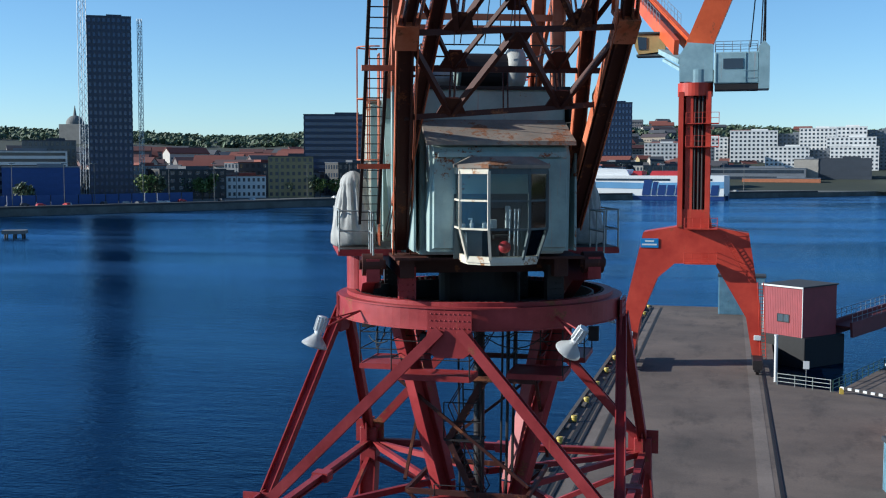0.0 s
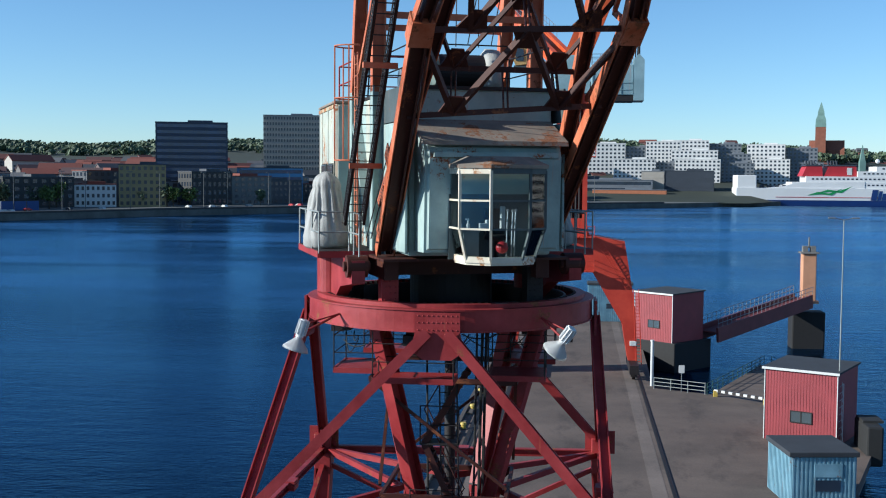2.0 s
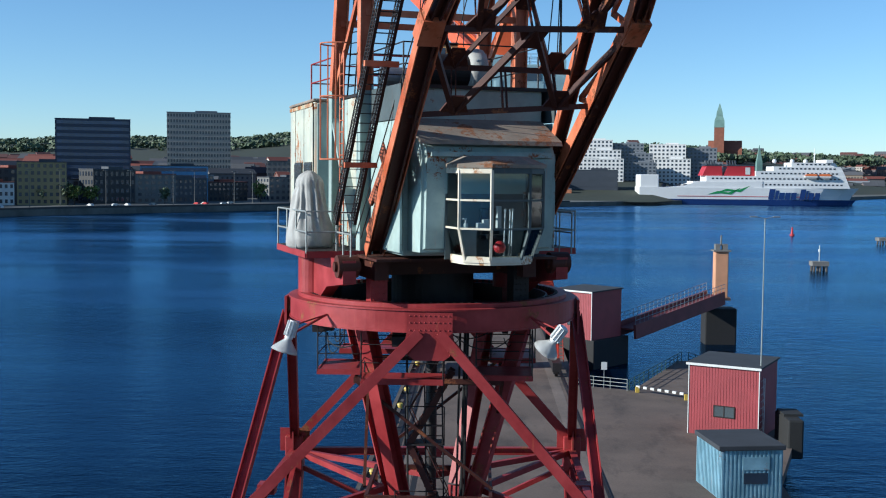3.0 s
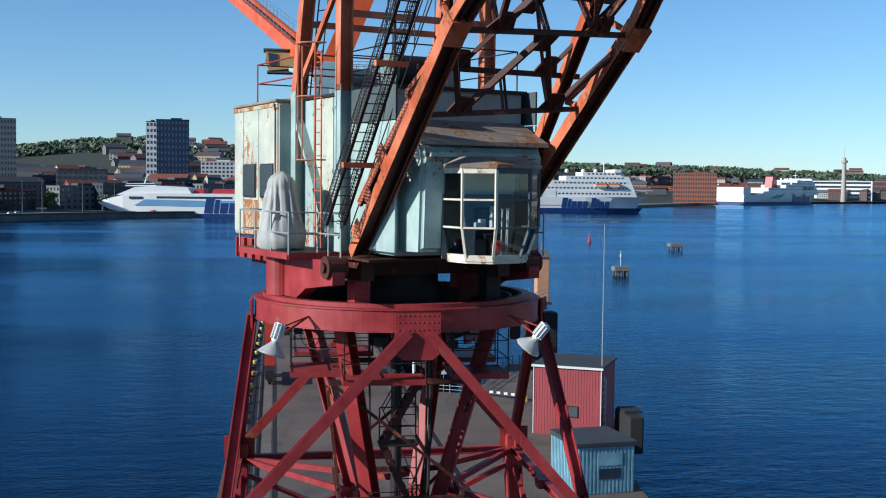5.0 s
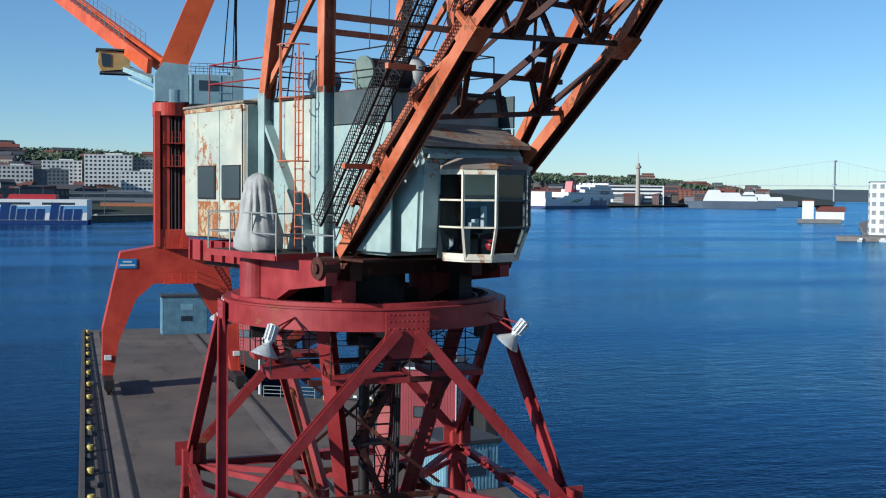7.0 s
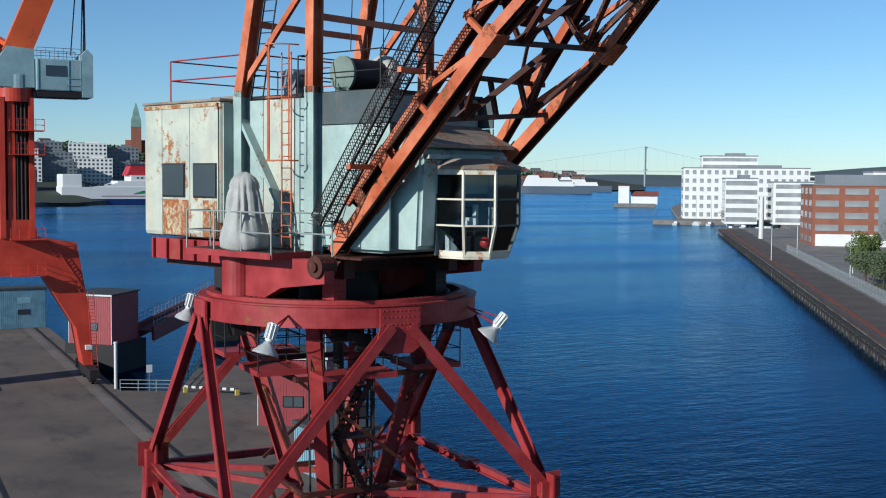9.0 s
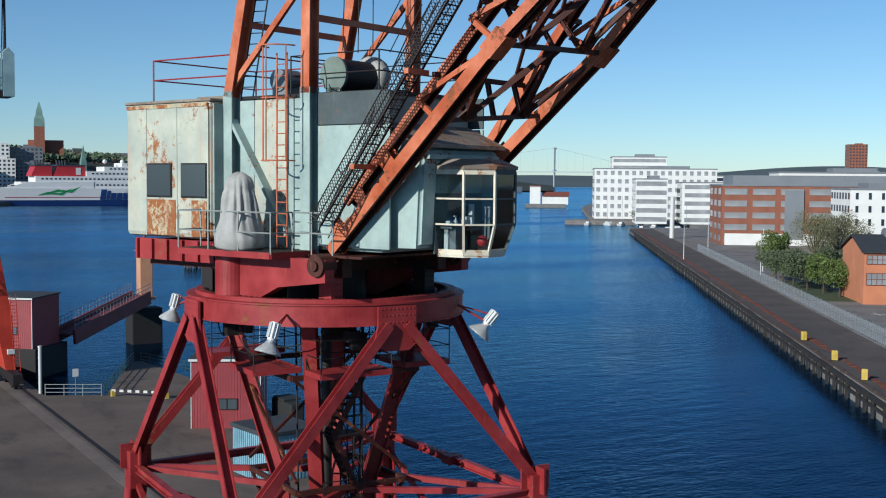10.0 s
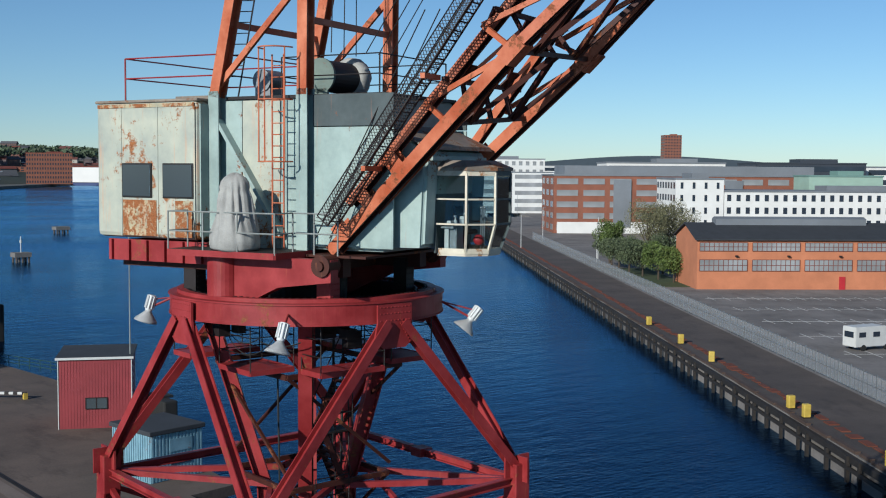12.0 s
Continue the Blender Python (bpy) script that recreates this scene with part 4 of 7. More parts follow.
# side walkway, its rail, the wall ladder with hoops
for s, xa, xb in ((-1, -3.85, -2.3), (1, 1.65, 3.35)):
    bm = bmesh.new()
    box(bm, ((xa + xb) / 2, -0.05, 18.62), (abs(xb - xa), 3.4, 0.07))
    walkway = part("walkway", bm, dark_steel, crane, m=SUP)
    bm = bmesh.new()
    xo = xa if s < 0 else xb
    box(bm, (xo, -0.05, 18.57), (0.07, 3.4, 0.16))
    box(bm, ((xa + xb) / 2, -1.75, 18.57), (abs(xb - xa), 0.07, 0.16))
    box(bm, ((xa + xb) / 2, 1.65, 18.57), (abs(xb - xa), 0.07, 0.16))
    part("edge_beam", bm, red_paint, walkway)
    bm = bmesh.new()
    xi = xb - 0.1 if s < 0 else xa + 0.1
    xm = xo + (0.75 if s < 0 else -0.75)
    path = [(xm, 1.65), (xo, 1.65), (xo, -1.75), (xm, -1.75), (xm, -3.1)]
    for z in (19.12, 19.62):
        for a, b in zip(path, path[1:]):
            bm = bmesh.new()
            tube(bm, (*a, z), (*b, z), 0.022, 6)
            part("handrail", bm, railing_grey, walkway)
    for x, y in path + [(xo, -0.6), (xo, 0.5), (xm, -2.4)]:
        bm = bmesh.new()
        tube(bm, (x, y, 18.6), (x, y, 19.62), 0.022, 6)
        part("rail_post", bm, railing_grey, walkway)
bm = bmesh.new()
ladder(bm, (-2.8, -1.08, 18.7), (-2.8, -1.08, 23.6), 0.36, (0, 1, 0))
wall_ladder = part("wall_ladder", bm, orange_paint, crane, m=SUP)
bm = bmesh.new()
for z in (20.9, 22.45, 23.75):
    n_ = 14
    for i in range(n_):
        a0, a1 = math.pi * i / n_, math.pi * (i + 1) / n_
        tube(bm, (-2.8 - 0.55 * math.sin(a0), -1.08 + 0.46 * math.cos(a0), z), (-2.8 - 0.55 * math.sin(a1), -1.08 + 0.46 * math.cos(a1), z), 0.02, 5)
for a in (0.5, 1.57, 2.64):
    x, y = -2.8 - 0.55 * math.sin(a), -1.08 + 0.46 * math.cos(a)
    tube(bm, (x, y, 20.9), (x, y, 23.75), 0.02, 5)
part("ladder_cage", bm, orange_paint, wall_ladder)

# tarpaulin-wrapped gear on the walkways
def tarp_cover(m, label):
    bm = bmesh.new()
    rings = []
    prof = [(0.0, 0.56), (0.06, 0.62), (0.28, 0.63), (0.45, 0.60), (0.62, 0.55), (0.78, 0.50), (0.94, 0.46), (1.1, 0.43), (1.25, 0.41), (1.4, 0.39), (1.52, 0.355), (1.60, 0.37), (1.72, 0.35), (1.82, 0.28), (1.90, 0.16), (1.94, 0.05)]
    n = 96
    for z, r in prof:
        rings.append([])
        for i in range(n):
            a = 2 * math.pi * i / n
            deep = 0.25 + 0.75 * math.exp(-((z - 1.15) / 0.42) ** 2)
            fold = 0.13 * deep * (abs(math.sin(a * 6.5 + 0.9 * z)) - 0.6) + 0.035 * math.sin(a * 3 + 5 * z) + 0.03 * deep * math.sin(a * 19 + 2 * z)
            rr = r * (1 + fold * (1.6 if 0.3 < z < 1.7 else 0.7))
            rings[-1].append((rr * math.cos(a) * 0.95, rr * math.sin(a) * 1.05, z + 0.02 * math.sin(a * 3)))
    loft(bm, rings)
    ob = part("covered_winch", bm, tarp, smooth=True, m=m)
    tagged(ob, label, "covered machine", "covered gear on the crane")
    return ob


tarp_cover(pose(CX, CY, CZ) @ SUP @ pose(-3.42, -0.20, 18.66), "pale grey tarpaulin lashed round a machine on the crane walkway")
tarp_cover(pose(CX, CY, CZ) @ SUP @ pose(2.75, -0.20, 18.66, 0, 0, 70), "pale grey tarpaulin lashed round a machine on the crane walkway")

# floodlights round the ring
def floodlight(at, axis):
    """A lamp at a place by the ring; axis points from its shade to its housing."""
    m = Matrix.Translation(at) @ Vector(axis).to_track_quat("Z", "Y").to_matrix().to_4x4()
    ob = thing("floodlight", m, "pale grey enamel floodlight with conical shade on the ring", "floodlight", "floodlights under the ring")
    bm = bmesh.new()
    prof = [(0.06, 0.0), (0.13, -0.10), (0.30, -0.28), (0.33, -0.34)]
    loft(bm, [[(r * math.cos(2 * math.pi * i / 28), r * math.sin(2 * math.pi * i / 28), z) for i in range(28)] for r, z in prof], False)
    bmesh.ops.solidify(bm, geom=bm.faces[:], thickness=0.012)
    part("shade", bm, lamp_metal, ob, smooth=True)
    bm = bmesh.new()
    tube(bm, (0, 0, -0.02), (0, 0, 0.42), 0.10, 18)
    housing = part("ballast_housing", bm, lamp_metal, ob)
    for i in range(10):
        bm = bmesh.new()
        box(bm, (0.12, 0, 0.22), (0.05, 0.012, 0.36), Matrix.Rotation(2 * math.pi * i / 10, 4, "Z"))
        part("cooling_fin", bm, lamp_metal, housing)
    bm = bmesh.new()
    bmesh.ops.create_uvsphere(bm, u_segments=16, v_segments=10, radius=0.10, matrix=Matrix.Translation((0, 0, -0.22)))
    part("bulb", bm, white_plain, ob, smooth=True)
    bm = bmesh.new()
    hub = Vector((CX, CY, CZ + RZ + 0.3))
    inward = Vector((hub.x - at[0], hub.y - at[1], 0))
    root = m.inverted() @ (Vector((hub.x, hub.y, hub.z)) - inward.normalized() * (RR + 0.02))
    tube(bm, (0, 0, 0.05), root, 0.03, 8)
    tube(bm, (0, 0, 0.30), root, 0.02, 8)
    part("bracket", bm, red_paint, ob)
    return ob


for wx, wy, wz, axis in ((-3.25, -3.80, 16.65, (0.30, 0.05, 0.95)), (3.05, -3.45, 16.62, (0.55, -0.30, 0.80)), (-3.45, 2.85, 16.75, (0.22, -0.15, 0.95)), (3.2, 3.1, 16.6, (0.3, 0.3, 0.9))):
    floodlight((CX + wx, CY + wy, CZ + wz), axis)

# ---- the second crane, on a single column ----
K2Y = 129.7
FIXED = {"harbour_crane", "floodlight", "covered_winch", "spray_bottle", "cabin", "blue_shed", "light_mast", "link_bridge", "fender_block", "ferry", "camera", "sun", "water"}
crane2 = thing("harbour_crane", pose(0, K2Y, 0) @ Matrix.Scale(1.072, 4), "bright red column crane with faded blue house and orange boom", "crane")
bm = bmesh.new()
arch = [(-8.35, 13.84), (-4.95, 14.45), (-4.6, 16.2), (-1.9, 16.2), (-1.55, 14.5), (2.08, 13.87), (3.32, 6.55), (3.55, 1.6), (2.6, 1.6), (1.96, 5.36), (-0.05, 8.8), (-1.2, 10.75),
        (-5.16, 10.7), (-6.85, 9.2), (-8.53, 5.0), (-9.1, 1.6), (-10.15, 1.6), (-10.1, 6.16)]
plate_xz(bm, arch, -1.3, 2.2)
portal = part("portal", bm, red2_paint, crane2, "bright red welded portal")
for x in (-9.6, 3.1):
    bm = bmesh.new()
    box(bm, (x, -0.5, 1.15), (0.9, 8.5, 0.9))
    for y in (-3.4, -2.2, 1.2, 2.4):
        tube(bm, (x - 0.15, y, 0.42), (x + 0.15, y, 0.42), 0.40, 18)
        box(bm, (x, y, 0.6), (0.6, 0.9, 0.5))
    part("bogie", bm, dark_steel, crane2)
    bm = bmesh.new()
    soft_box(bm, (x, -1.5, 3.4), (0.7, 0.3, 0.5), 0.05)
    part("buffer_box", bm, white_plain, crane2)
for x in (-4.75, -2.05):
    for y in (-1.2, 1.2):
        bm = bmesh.new()
        box(bm, (x, y, 21.2), (0.5, 0.5, 13.6))
        part("corner_post", bm, red2_paint, crane2)
bm = bmesh.new()
for x, y, sx, sy in ((-3.4, 1.3, 2.4, 0.2), (-4.85, 0, 0.2, 2.2), (-1.95, 0, 0.2, 2.2), (-3.9, -1.15, 0.7, 0.2)):
    box(bm, (x, y, 21.2), (sx, sy, 13.5))
part("column", bm, red2_paint, crane2)
bm = bmesh.new()
for x in (-3.35, -2.95, -2.6):
    tube(bm, (x, -1.1, 14.4), (x, -1.1, 27.5), 0.13, 8)
part("column_pipe", bm, dark_steel, crane2)
for z in (10.8, 14.3, 22.5, 24.8):
    bm = bmesh.new()
    box(bm, (-2.6, -1.9, z), (3.2, 1.4, 0.1))
    pf = part("service_platform", bm, red2_paint, crane2)
    bm = bmesh.new()
    for zz in (0.55, 1.1):
        tube(bm, (-4.2, -2.6, z + zz), (-1.0, -2.6, z + zz), 0.03, 6)
        tube(bm, (-1.0, -2.6, z + zz), (-1.0, -1.2, z + zz), 0.03, 6)
    for i in range(5):
        tube(bm, (-4.2 + i * 0.8, -2.6, z), (-4.2 + i * 0.8, -2.6, z + 1.1), 0.03, 6)
    tagged(part("platform_rail", bm, red2_paint, pf), kind="stuff")
bm = bmesh.new()
ladder(bm, (3.7, -1.6, 1.2), (3.3, -1.6, 9.0), 0.55, (1, 0, 0), 0.35, 0.035)
ladder(bm, (2.6, -1.6, 9.0), (-0.6, -1.6, 14.0), 0.5, (1, 0, 0.6), 0.35, 0.03)
part("access_ladder", bm, red2_paint, crane2)
bm = bmesh.new()
tube(bm, (-3.4, 0, 27.6), (-3.4, 0, 28.9), 1.75, 32)
part("slewing_collar", bm, red2_paint, crane2)
bm = bmesh.new()
tube(bm, (-3.1, 0, 28.9), (-3.1, 0, 30.2), 1.5, 32)
prism(bm, [(-4.95, 29.0), (-1.7, 29.0), (-1.7, 32.7), (-4.2, 32.9), (-5.0, 31.6)], -1.4, 1.4, upright(0, 0))
part("slewing_tower", bm, blue2_paint, crane2)
bm = bmesh.new()
soft_box(bm, (0.75, 0, 30.3), (4.7, 3.4, 3.1), 0.12)
mh2 = part("machine_house", bm, blue2_paint, crane2, "faded blue ribbed machine house")
bm = bmesh.new()
prism(bm, [(2.7, 28.2), (3.75, 28.2), (3.75, 32.3), (3.2, 32.9), (2.7, 32.4)], -1.8, 1.8, upright(0, 0))
part("counterweight", bm, blue2_paint, mh2)
bm = bmesh.new()
box(bm, (0.6, 0, 28.45), (4.2, 3.2, 0.6))
part("undercarriage", bm, dark_steel, mh2)
bm = bmesh.new()
box(bm, (0.25, -1.73, 30.7), (1.9, 0.06, 1.0))
part("window_pane", bm, town_glass, mh2)
bm = bmesh.new()
for z in (29.3, 30.0):
    box(bm, (2.0, -1.73, z), (1.6, 0.05, 0.06))
for x in (-1.4, 1.45, 2.6):
    box(bm, (x, -1.73, 30.3), (0.06, 0.05, 2.9))
part("wall_rib", bm, blue2_paint, mh2)
for y in (-1.6, 1.6):
    bm = bmesh.new()
    for z in (32.4, 32.9):
        tube(bm, (-1.5, y, z), (2.6, y, z), 0.03, 6)
    for i in range(6):
        tube(bm, (-1.5 + i * 0.82, y, 31.8), (-1.5 + i * 0.82, y, 32.9), 0.03, 6)
    part("roof_rail", bm, galvanised, mh2)
bm = bmesh.new()
prism(bm, [(-10.1, 34.9), (-6.9, 34.7), (-6.9, 33.0), (-9.8, 32.7), (-10.2, 33.6)], 8.2, 10.6, upright(0, 0))
cab2 = part("driver_cab", bm, ochre_paint, crane2, "ochre driver's cab")
bm = bmesh.new()
prism(bm, [(-9.9, 34.6), (-8.9, 34.5), (-8.9, 33.2), (-9.75, 33.2)], 8.12, 8.18, upright(0, 0))
part("window_pane", bm, town_glass, cab2)
bm = bmesh.new()
box(bm, (-8.6, 9.4, 35.0), (3.6, 2.8, 0.18))
part("cab_roof", bm, dark_teal_tone, cab2)
bm = bmesh.new()
box(bm, (-8.3, 9.4, 32.6), (3.4, 2.2, 0.22))
part("cab_floor", bm, dark_teal_tone, cab2)
bm = bmesh.new()
beam(bm, (-4.6, 1.0, 31.2), (-7.4, 9.4, 33.2), 1.2, 0.5)
beam(bm, (-4.6, 1.0, 30.2), (-7.0, 7.6, 32.0), 0.3, 0.3)
part("cab_bracket", bm, blue2_paint, crane2)
BOOM = Vector((-0.225, 0.925, 0.305))
for o_ in (-0.8, 0.8):
    bm = bmesh.new()
    root = Vector((-4.6 + o_ * 0.97, 0.6 + o_ * 0.24, 32.6))
    beam(bm, root, root + BOOM * 44, 0.5, 1.5)
    girder = part("boom_girder", bm, orange2_paint, crane2, "bright orange boom girder")
    bm = bmesh.new()
    side_ = Vector((0.97, 0.24, 0)) * (0.35 if o_ > 0 else -0.35)
    for z_ in (1.3, 1.9):
        tube(bm, root + side_ + BOOM * 8 + Vector((0, 0, z_)), root + side_ + BOOM * 40 + Vector((0, 0, z_)), 0.03, 6)
    for i in range(17):
        c_ = root + side_ + BOOM * (8 + i * 2)
        tube(bm, c_ + Vector((0, 0, 0.7)), c_ + Vector((0, 0, 1.9)), 0.03, 6)
    tagged(part("boom_rail", bm, galvanised, girder), kind="stuff")
bm = bmesh.new()
prism(bm, [(-4.5, 32.6), (-1.75, 32.6), (2.2, 42.5), (0.2, 44.0)], -0.9, 0.9, upright(0, 0))
part("boom_mast", bm, orange2_paint, crane2, "broad orange mast plate")
bm = bmesh.new()
for x, xt in ((2.9, 3.3), (3.1, 3.5), (1.9, 3.0)):
    tube(bm, (x, 0, 32.4), (xt, 0, 46), 0.06, 6)
tube(bm, (3.3, 0.3, 32.4), (3.2, 0.3, 46), 0.12, 8)
part("hoist_rope", bm, dark_steel, crane2)
bm = bmesh.new()
soft_box(bm, (-7.7, -1.36, 12.75), (1.8, 0.06, 0.95), 0.02)
sg = part("sign_board", bm, sign_blue, crane2, "blue enamel sign with white bars")
bm = bmesh.new()
for z, w in ((12.95, 0.9), (12.6, 1.5)):
    box(bm, (-7.7, -1.40, z), (w, 0.02, 0.16))
part("sign_bar", bm, white_plain, sg)

# ---- on the pier ----
def pier_edge(y):
    return -13.55 + (y - 75) * 0.0125


def rail_line(x, y0, y1):
    def build(bm):
        for s in (-0.035, 0.035):
            box(bm, (x + s * 2.2, (y0 + y1) / 2, 0.012), (0.05, y1 - y0, 0.024))
        box(bm, (x, (y0 + y1) / 2, 0.03), (0.07, y1 - y0, 0.05))
    tagged(simple("rail_track", dark_steel, "dark steel crane rail let into the pier", "rail", build, group="crane rails"), kind="structure")


rail_line(2.95, -150, 170)
rail_line(-11.8, -150, 170)
rail_line(-11.15, -150, 170)


def _apron(bm):
    box(bm, (1.9, 10, 0.006), (1.0, 320, 0.012))
    box(bm, (-10.53, 10, 0.006), (0.74, 320, 0.012))


tagged(simple("pavement", apron_mat, "pale concrete strip beside the crane rail", "concrete strip", _apron), kind="structure")
trench_mat = plain("oily_rail_trench", (0.012, 0.011, 0.011), 0.7, 0.0, 0.5, 1.0, 0.3)


def rail_trench(x0, x1):
    def build(bm):
        box(bm, ((x0 + x1) / 2, 10, 0.004), (x1 - x0, 320, 0.008))
    tagged(simple("pavement_trench", trench_mat, "dark oily trench along the crane rail", "rail trench", build, group="rail trenches"), kind="structure")


rail_trench(-12.15, -11.45)
rail_trench(-11.32, -10.98)
rail_trench(-10.08, -9.72)
rail_trench(2.72, 3.06)


def _kerb(bm):
    for a, b in ((-150, 75), (75, 172)):
        beam(bm, (pier_edge(a) + .2, a, .14), (pier_edge(b) + .2, b, .14), .32, .28)


tagged(simple("trim", timber, "dark timber kerb along the pier edge", "kerb", _kerb), kind="structure")
rng = random.Random(4)
bollard0 = None
for i in range(15):
    y = 62 + i * 7.6
    m = pose(pier_edge(y) + .75, y, 0, 0, 0, rng.uniform(-8, 8))
    if bollard0 is None:
        bollard0 = thing("bollard", m, "yellow mooring bollard on the pier edge", "bollard", "bollards on the pier edge")
        bm = bmesh.new()
        tube(bm, (0, 0, 0), (0, 0, 0.35), 0.20, 16)
        tube(bm, (0, 0, 0.35), (0, 0, 0.52), 0.27, 16, 0.22)
        part("post", bm, yellow, bollard0)
        bm = bmesh.new()
        box(bm, (0, 0, 0.02), (0.7, 0.7, 0.04))
        part("base_plate", bm, dark_steel, bollard0)
    else:
        copy_thing(bollard0, m)
def _junk(bm):
    for i in range(26):
        y = 60 + i * 4.3
        a = rng.uniform(0, 3)
        box(bm, (pier_edge(y) + .7 + rng.uniform(-.2, .3), y, 0.10), (rng.uniform(.2, .6), rng.uniform(.3, 1.6), 0.2))


simple("edge_clutter", timber, "loose timbers and fenders along the pier edge", "timber", _junk, kind="stuff")


def cabin_house(m, w, d, h, fall, label):
    """A plain red cabin with a flat felt roof; its front wall faces -y."""
    ob = thing("cabin", m, label, "cabin")
    bm = bmesh.new()
    prism(bm, [(-d / 2, 0), (d / 2, 0), (d / 2, h + fall), (-d / 2, h)], -w / 2, w / 2, Matrix(((0, 0, 1, 0), (1, 0, 0, 0), (0, 1, 0, 0), (0, 0, 0, 1))))
    body = part("wall", bm, barn_red, ob)
    bm = bmesh.new()
    prism(bm, [(-d / 2 - .2, h + .02), (d / 2 + .2, h + fall + .04), (d / 2 + .2, h + fall + .2), (-d / 2 - .2, h + .18)], -w / 2 - .2, w / 2 + .2, Matrix(((0, 0, 1, 0), (1, 0, 0, 0), (0, 1, 0, 0), (0, 0, 0, 1))))
    part("roof", bm, roof_felt, ob)
    bm = bmesh.new()
    box(bm, (0, -d / 2 - .23, h + .06), (w + .44, .05, .2))
    for s in (-1, 1):
        box(bm, (s * (w / 2 + .02), -d / 2 - .02, h / 2), (.07, .07, h))
    part("fascia", bm, white_plain, ob)
    n = int(w / 0.25)
    strip = None
    for i in range(n + 1):
        at = pose(-w / 2 + i * w / n, -d / 2 - 0.01, h / 2)
        if strip is None:
            bm = bmesh.new()
            box(bm, (0, 0, 0), (0.02, 0.024, h - 0.02))
            strip = part("cover_strip", bm, barn_red, ob, m=at)
        else:
            again(strip, "cover_strip", at, ob)
    win = part("window", bmesh.new(), dark_steel, ob)
    for s in (-1, 1):
        bm = bmesh.new()
        box(bm, (0.1 + s * 0.45, -d / 2 - 0.04, h * 0.36), (0.80, 0.03, 0.85))
        part("pane", bm, dull_glass, win)
    bm = bmesh.new()
    for x in (-0.78, 0.1, 0.98):
        box(bm, (x, -d / 2 - 0.05, h * 0.36), (0.07, 0.07, 0.98))
    for z in (-0.47, 0.47):
        box(bm, (0.1, -d / 2 - 0.05, h * 0.36 + z), (1.8, 0.07, 0.07))
    part("frame", bm, dark_steel, win)
    return ob


cabin_house(pose(16.96, 100.3, 0, 0, 0, -28), 6.0, 6.0, 6.0, 0.1, "dull red flat-roofed cabin on the pier edge")
cabin_house(pose(8.9, 149.6, 1.3, 0, 0, -42), 5.9, 6.4, 6.0, 0.1, "dull red flat-roofed control cabin beside the link bridge")


def container_shed(m, w, d, h):
    ob = thing("blue_shed", m, "weathered light blue corrugated shed with a dark felt roof", "shed")
    bm = bmesh.new()
    box(bm, (0, 0, h / 2), (w, d, h))
    part("wall", bm, shed_blue, ob)
    bm = bmesh.new()
    n = int(w / 0.28)
    for i in range(n):
        box(bm, (-w / 2 + (i + .5) * w / n, -d / 2 - .025, h / 2), (0.13, 0.06, h - .1))
    n = int(d / 0.28)
    for i in range(n):
        for s in (-1, 1):
            box(bm, (s * (w / 2 + .025), -d / 2 + (i + .5) * d / n, h / 2), (0.06, 0.13, h - .1))
    part("corrugation", bm, shed_blue, ob)
    bm = bmesh.new()
    soft_box(bm, (0, 0, h + .12), (w + .35, d + .35, .34), .05)
    part("roof", bm, roof_felt, ob)
    bm = bmesh.new()
    box(bm, (.3, -d / 2 - .07, h * .42), (1.7, .05, .75))
    part("window_pane", bm, town_glass, ob)
    bm = bmesh.new()
    box(bm, (.3, -d / 2 - .065, h * .72), (1.9, .05, .9))
    part("hatch", bm, shed_blue, ob)
    return ob


container_shed(pose(13.2, 81.0, 0, 0, 0, 8), 4.4, 4.9, 3.45)
container_shed(pose(2.2, 177.8, 0, 0, 0, 0), 6.6, 3.0, 5.6)


def guard_rail(pts, mat_, label, h=1.1, step=1.6, rails=3):
    def build(bm):
        for a, b in zip(pts, pts[1:]):
            A, B = Vector((*a, 0)), Vector((*b, 0))
            for k in range(rails):
                z = Vector((0, 0, h * (k + 1) / rails))
                tube(bm, A + z, B + z, 0.035, 6)
            n = max(1, int((B - A).length / step))
            for i in range(n + 1):
                c = A.lerp(B, i / n)
                tube(bm, c, c + Vector((0, 0, h + .05)), 0.04, 6)
    simple("guard_rail", mat_, label, "railing", build)


rail_green = plain("dark_green_rail_paint", (0.035, 0.09, 0.07), 0.5, 0.1, 0.25, 2.0)
guard_rail([(4.0, 112.6), (8.6, 110.2)], railing_grey, "grey tubular railing at the pier corner")
guard_rail([(8.8, 110.2), (16.9, 128.4)], rail_green, "dark green railing along the ramp edge")
guard_rail([(17.6, 128.0), (22.4, 111.5)], rail_green, "dark green railing along the ramp edge")


bar = thing("barrier", pose(0, 0, 0), "white and dark striped barrier beam on short posts", "barrier")
for i in range(14):
    bm = bmesh.new()
    a, b = Vector((9.4, 109.6, .55)), Vector((13.6, 106.0, .55))
    beam(bm, a.lerp(b, i / 14), a.lerp(b, (i + 1) / 14), .16, .22)
    part("stripe", bm, white_plain if i % 2 == 0 else dark_steel, bar)
for f in (0.02, 0.98):
    bm = bmesh.new()
    c = a.lerp(b, f)
    box(bm, (c.x, c.y, .28), (.35, .35, .55))
    part("post", bm, yellow, bar)
signp = thing("sign_post", pose(6.5, 111.4, 0), "small white sign on a grey post beside the railing", "sign")
bm = bmesh.new()
tube(bm, (0, 0, 0), (0, 0, 2.6), .035, 8)
part("post", bm, galvanised, signp)
bm = bmesh.new()
soft_box(bm, (0, -.05, 2.2), (.55, .03, .75), .01)
part("sign_board", bm, white_plain, signp)
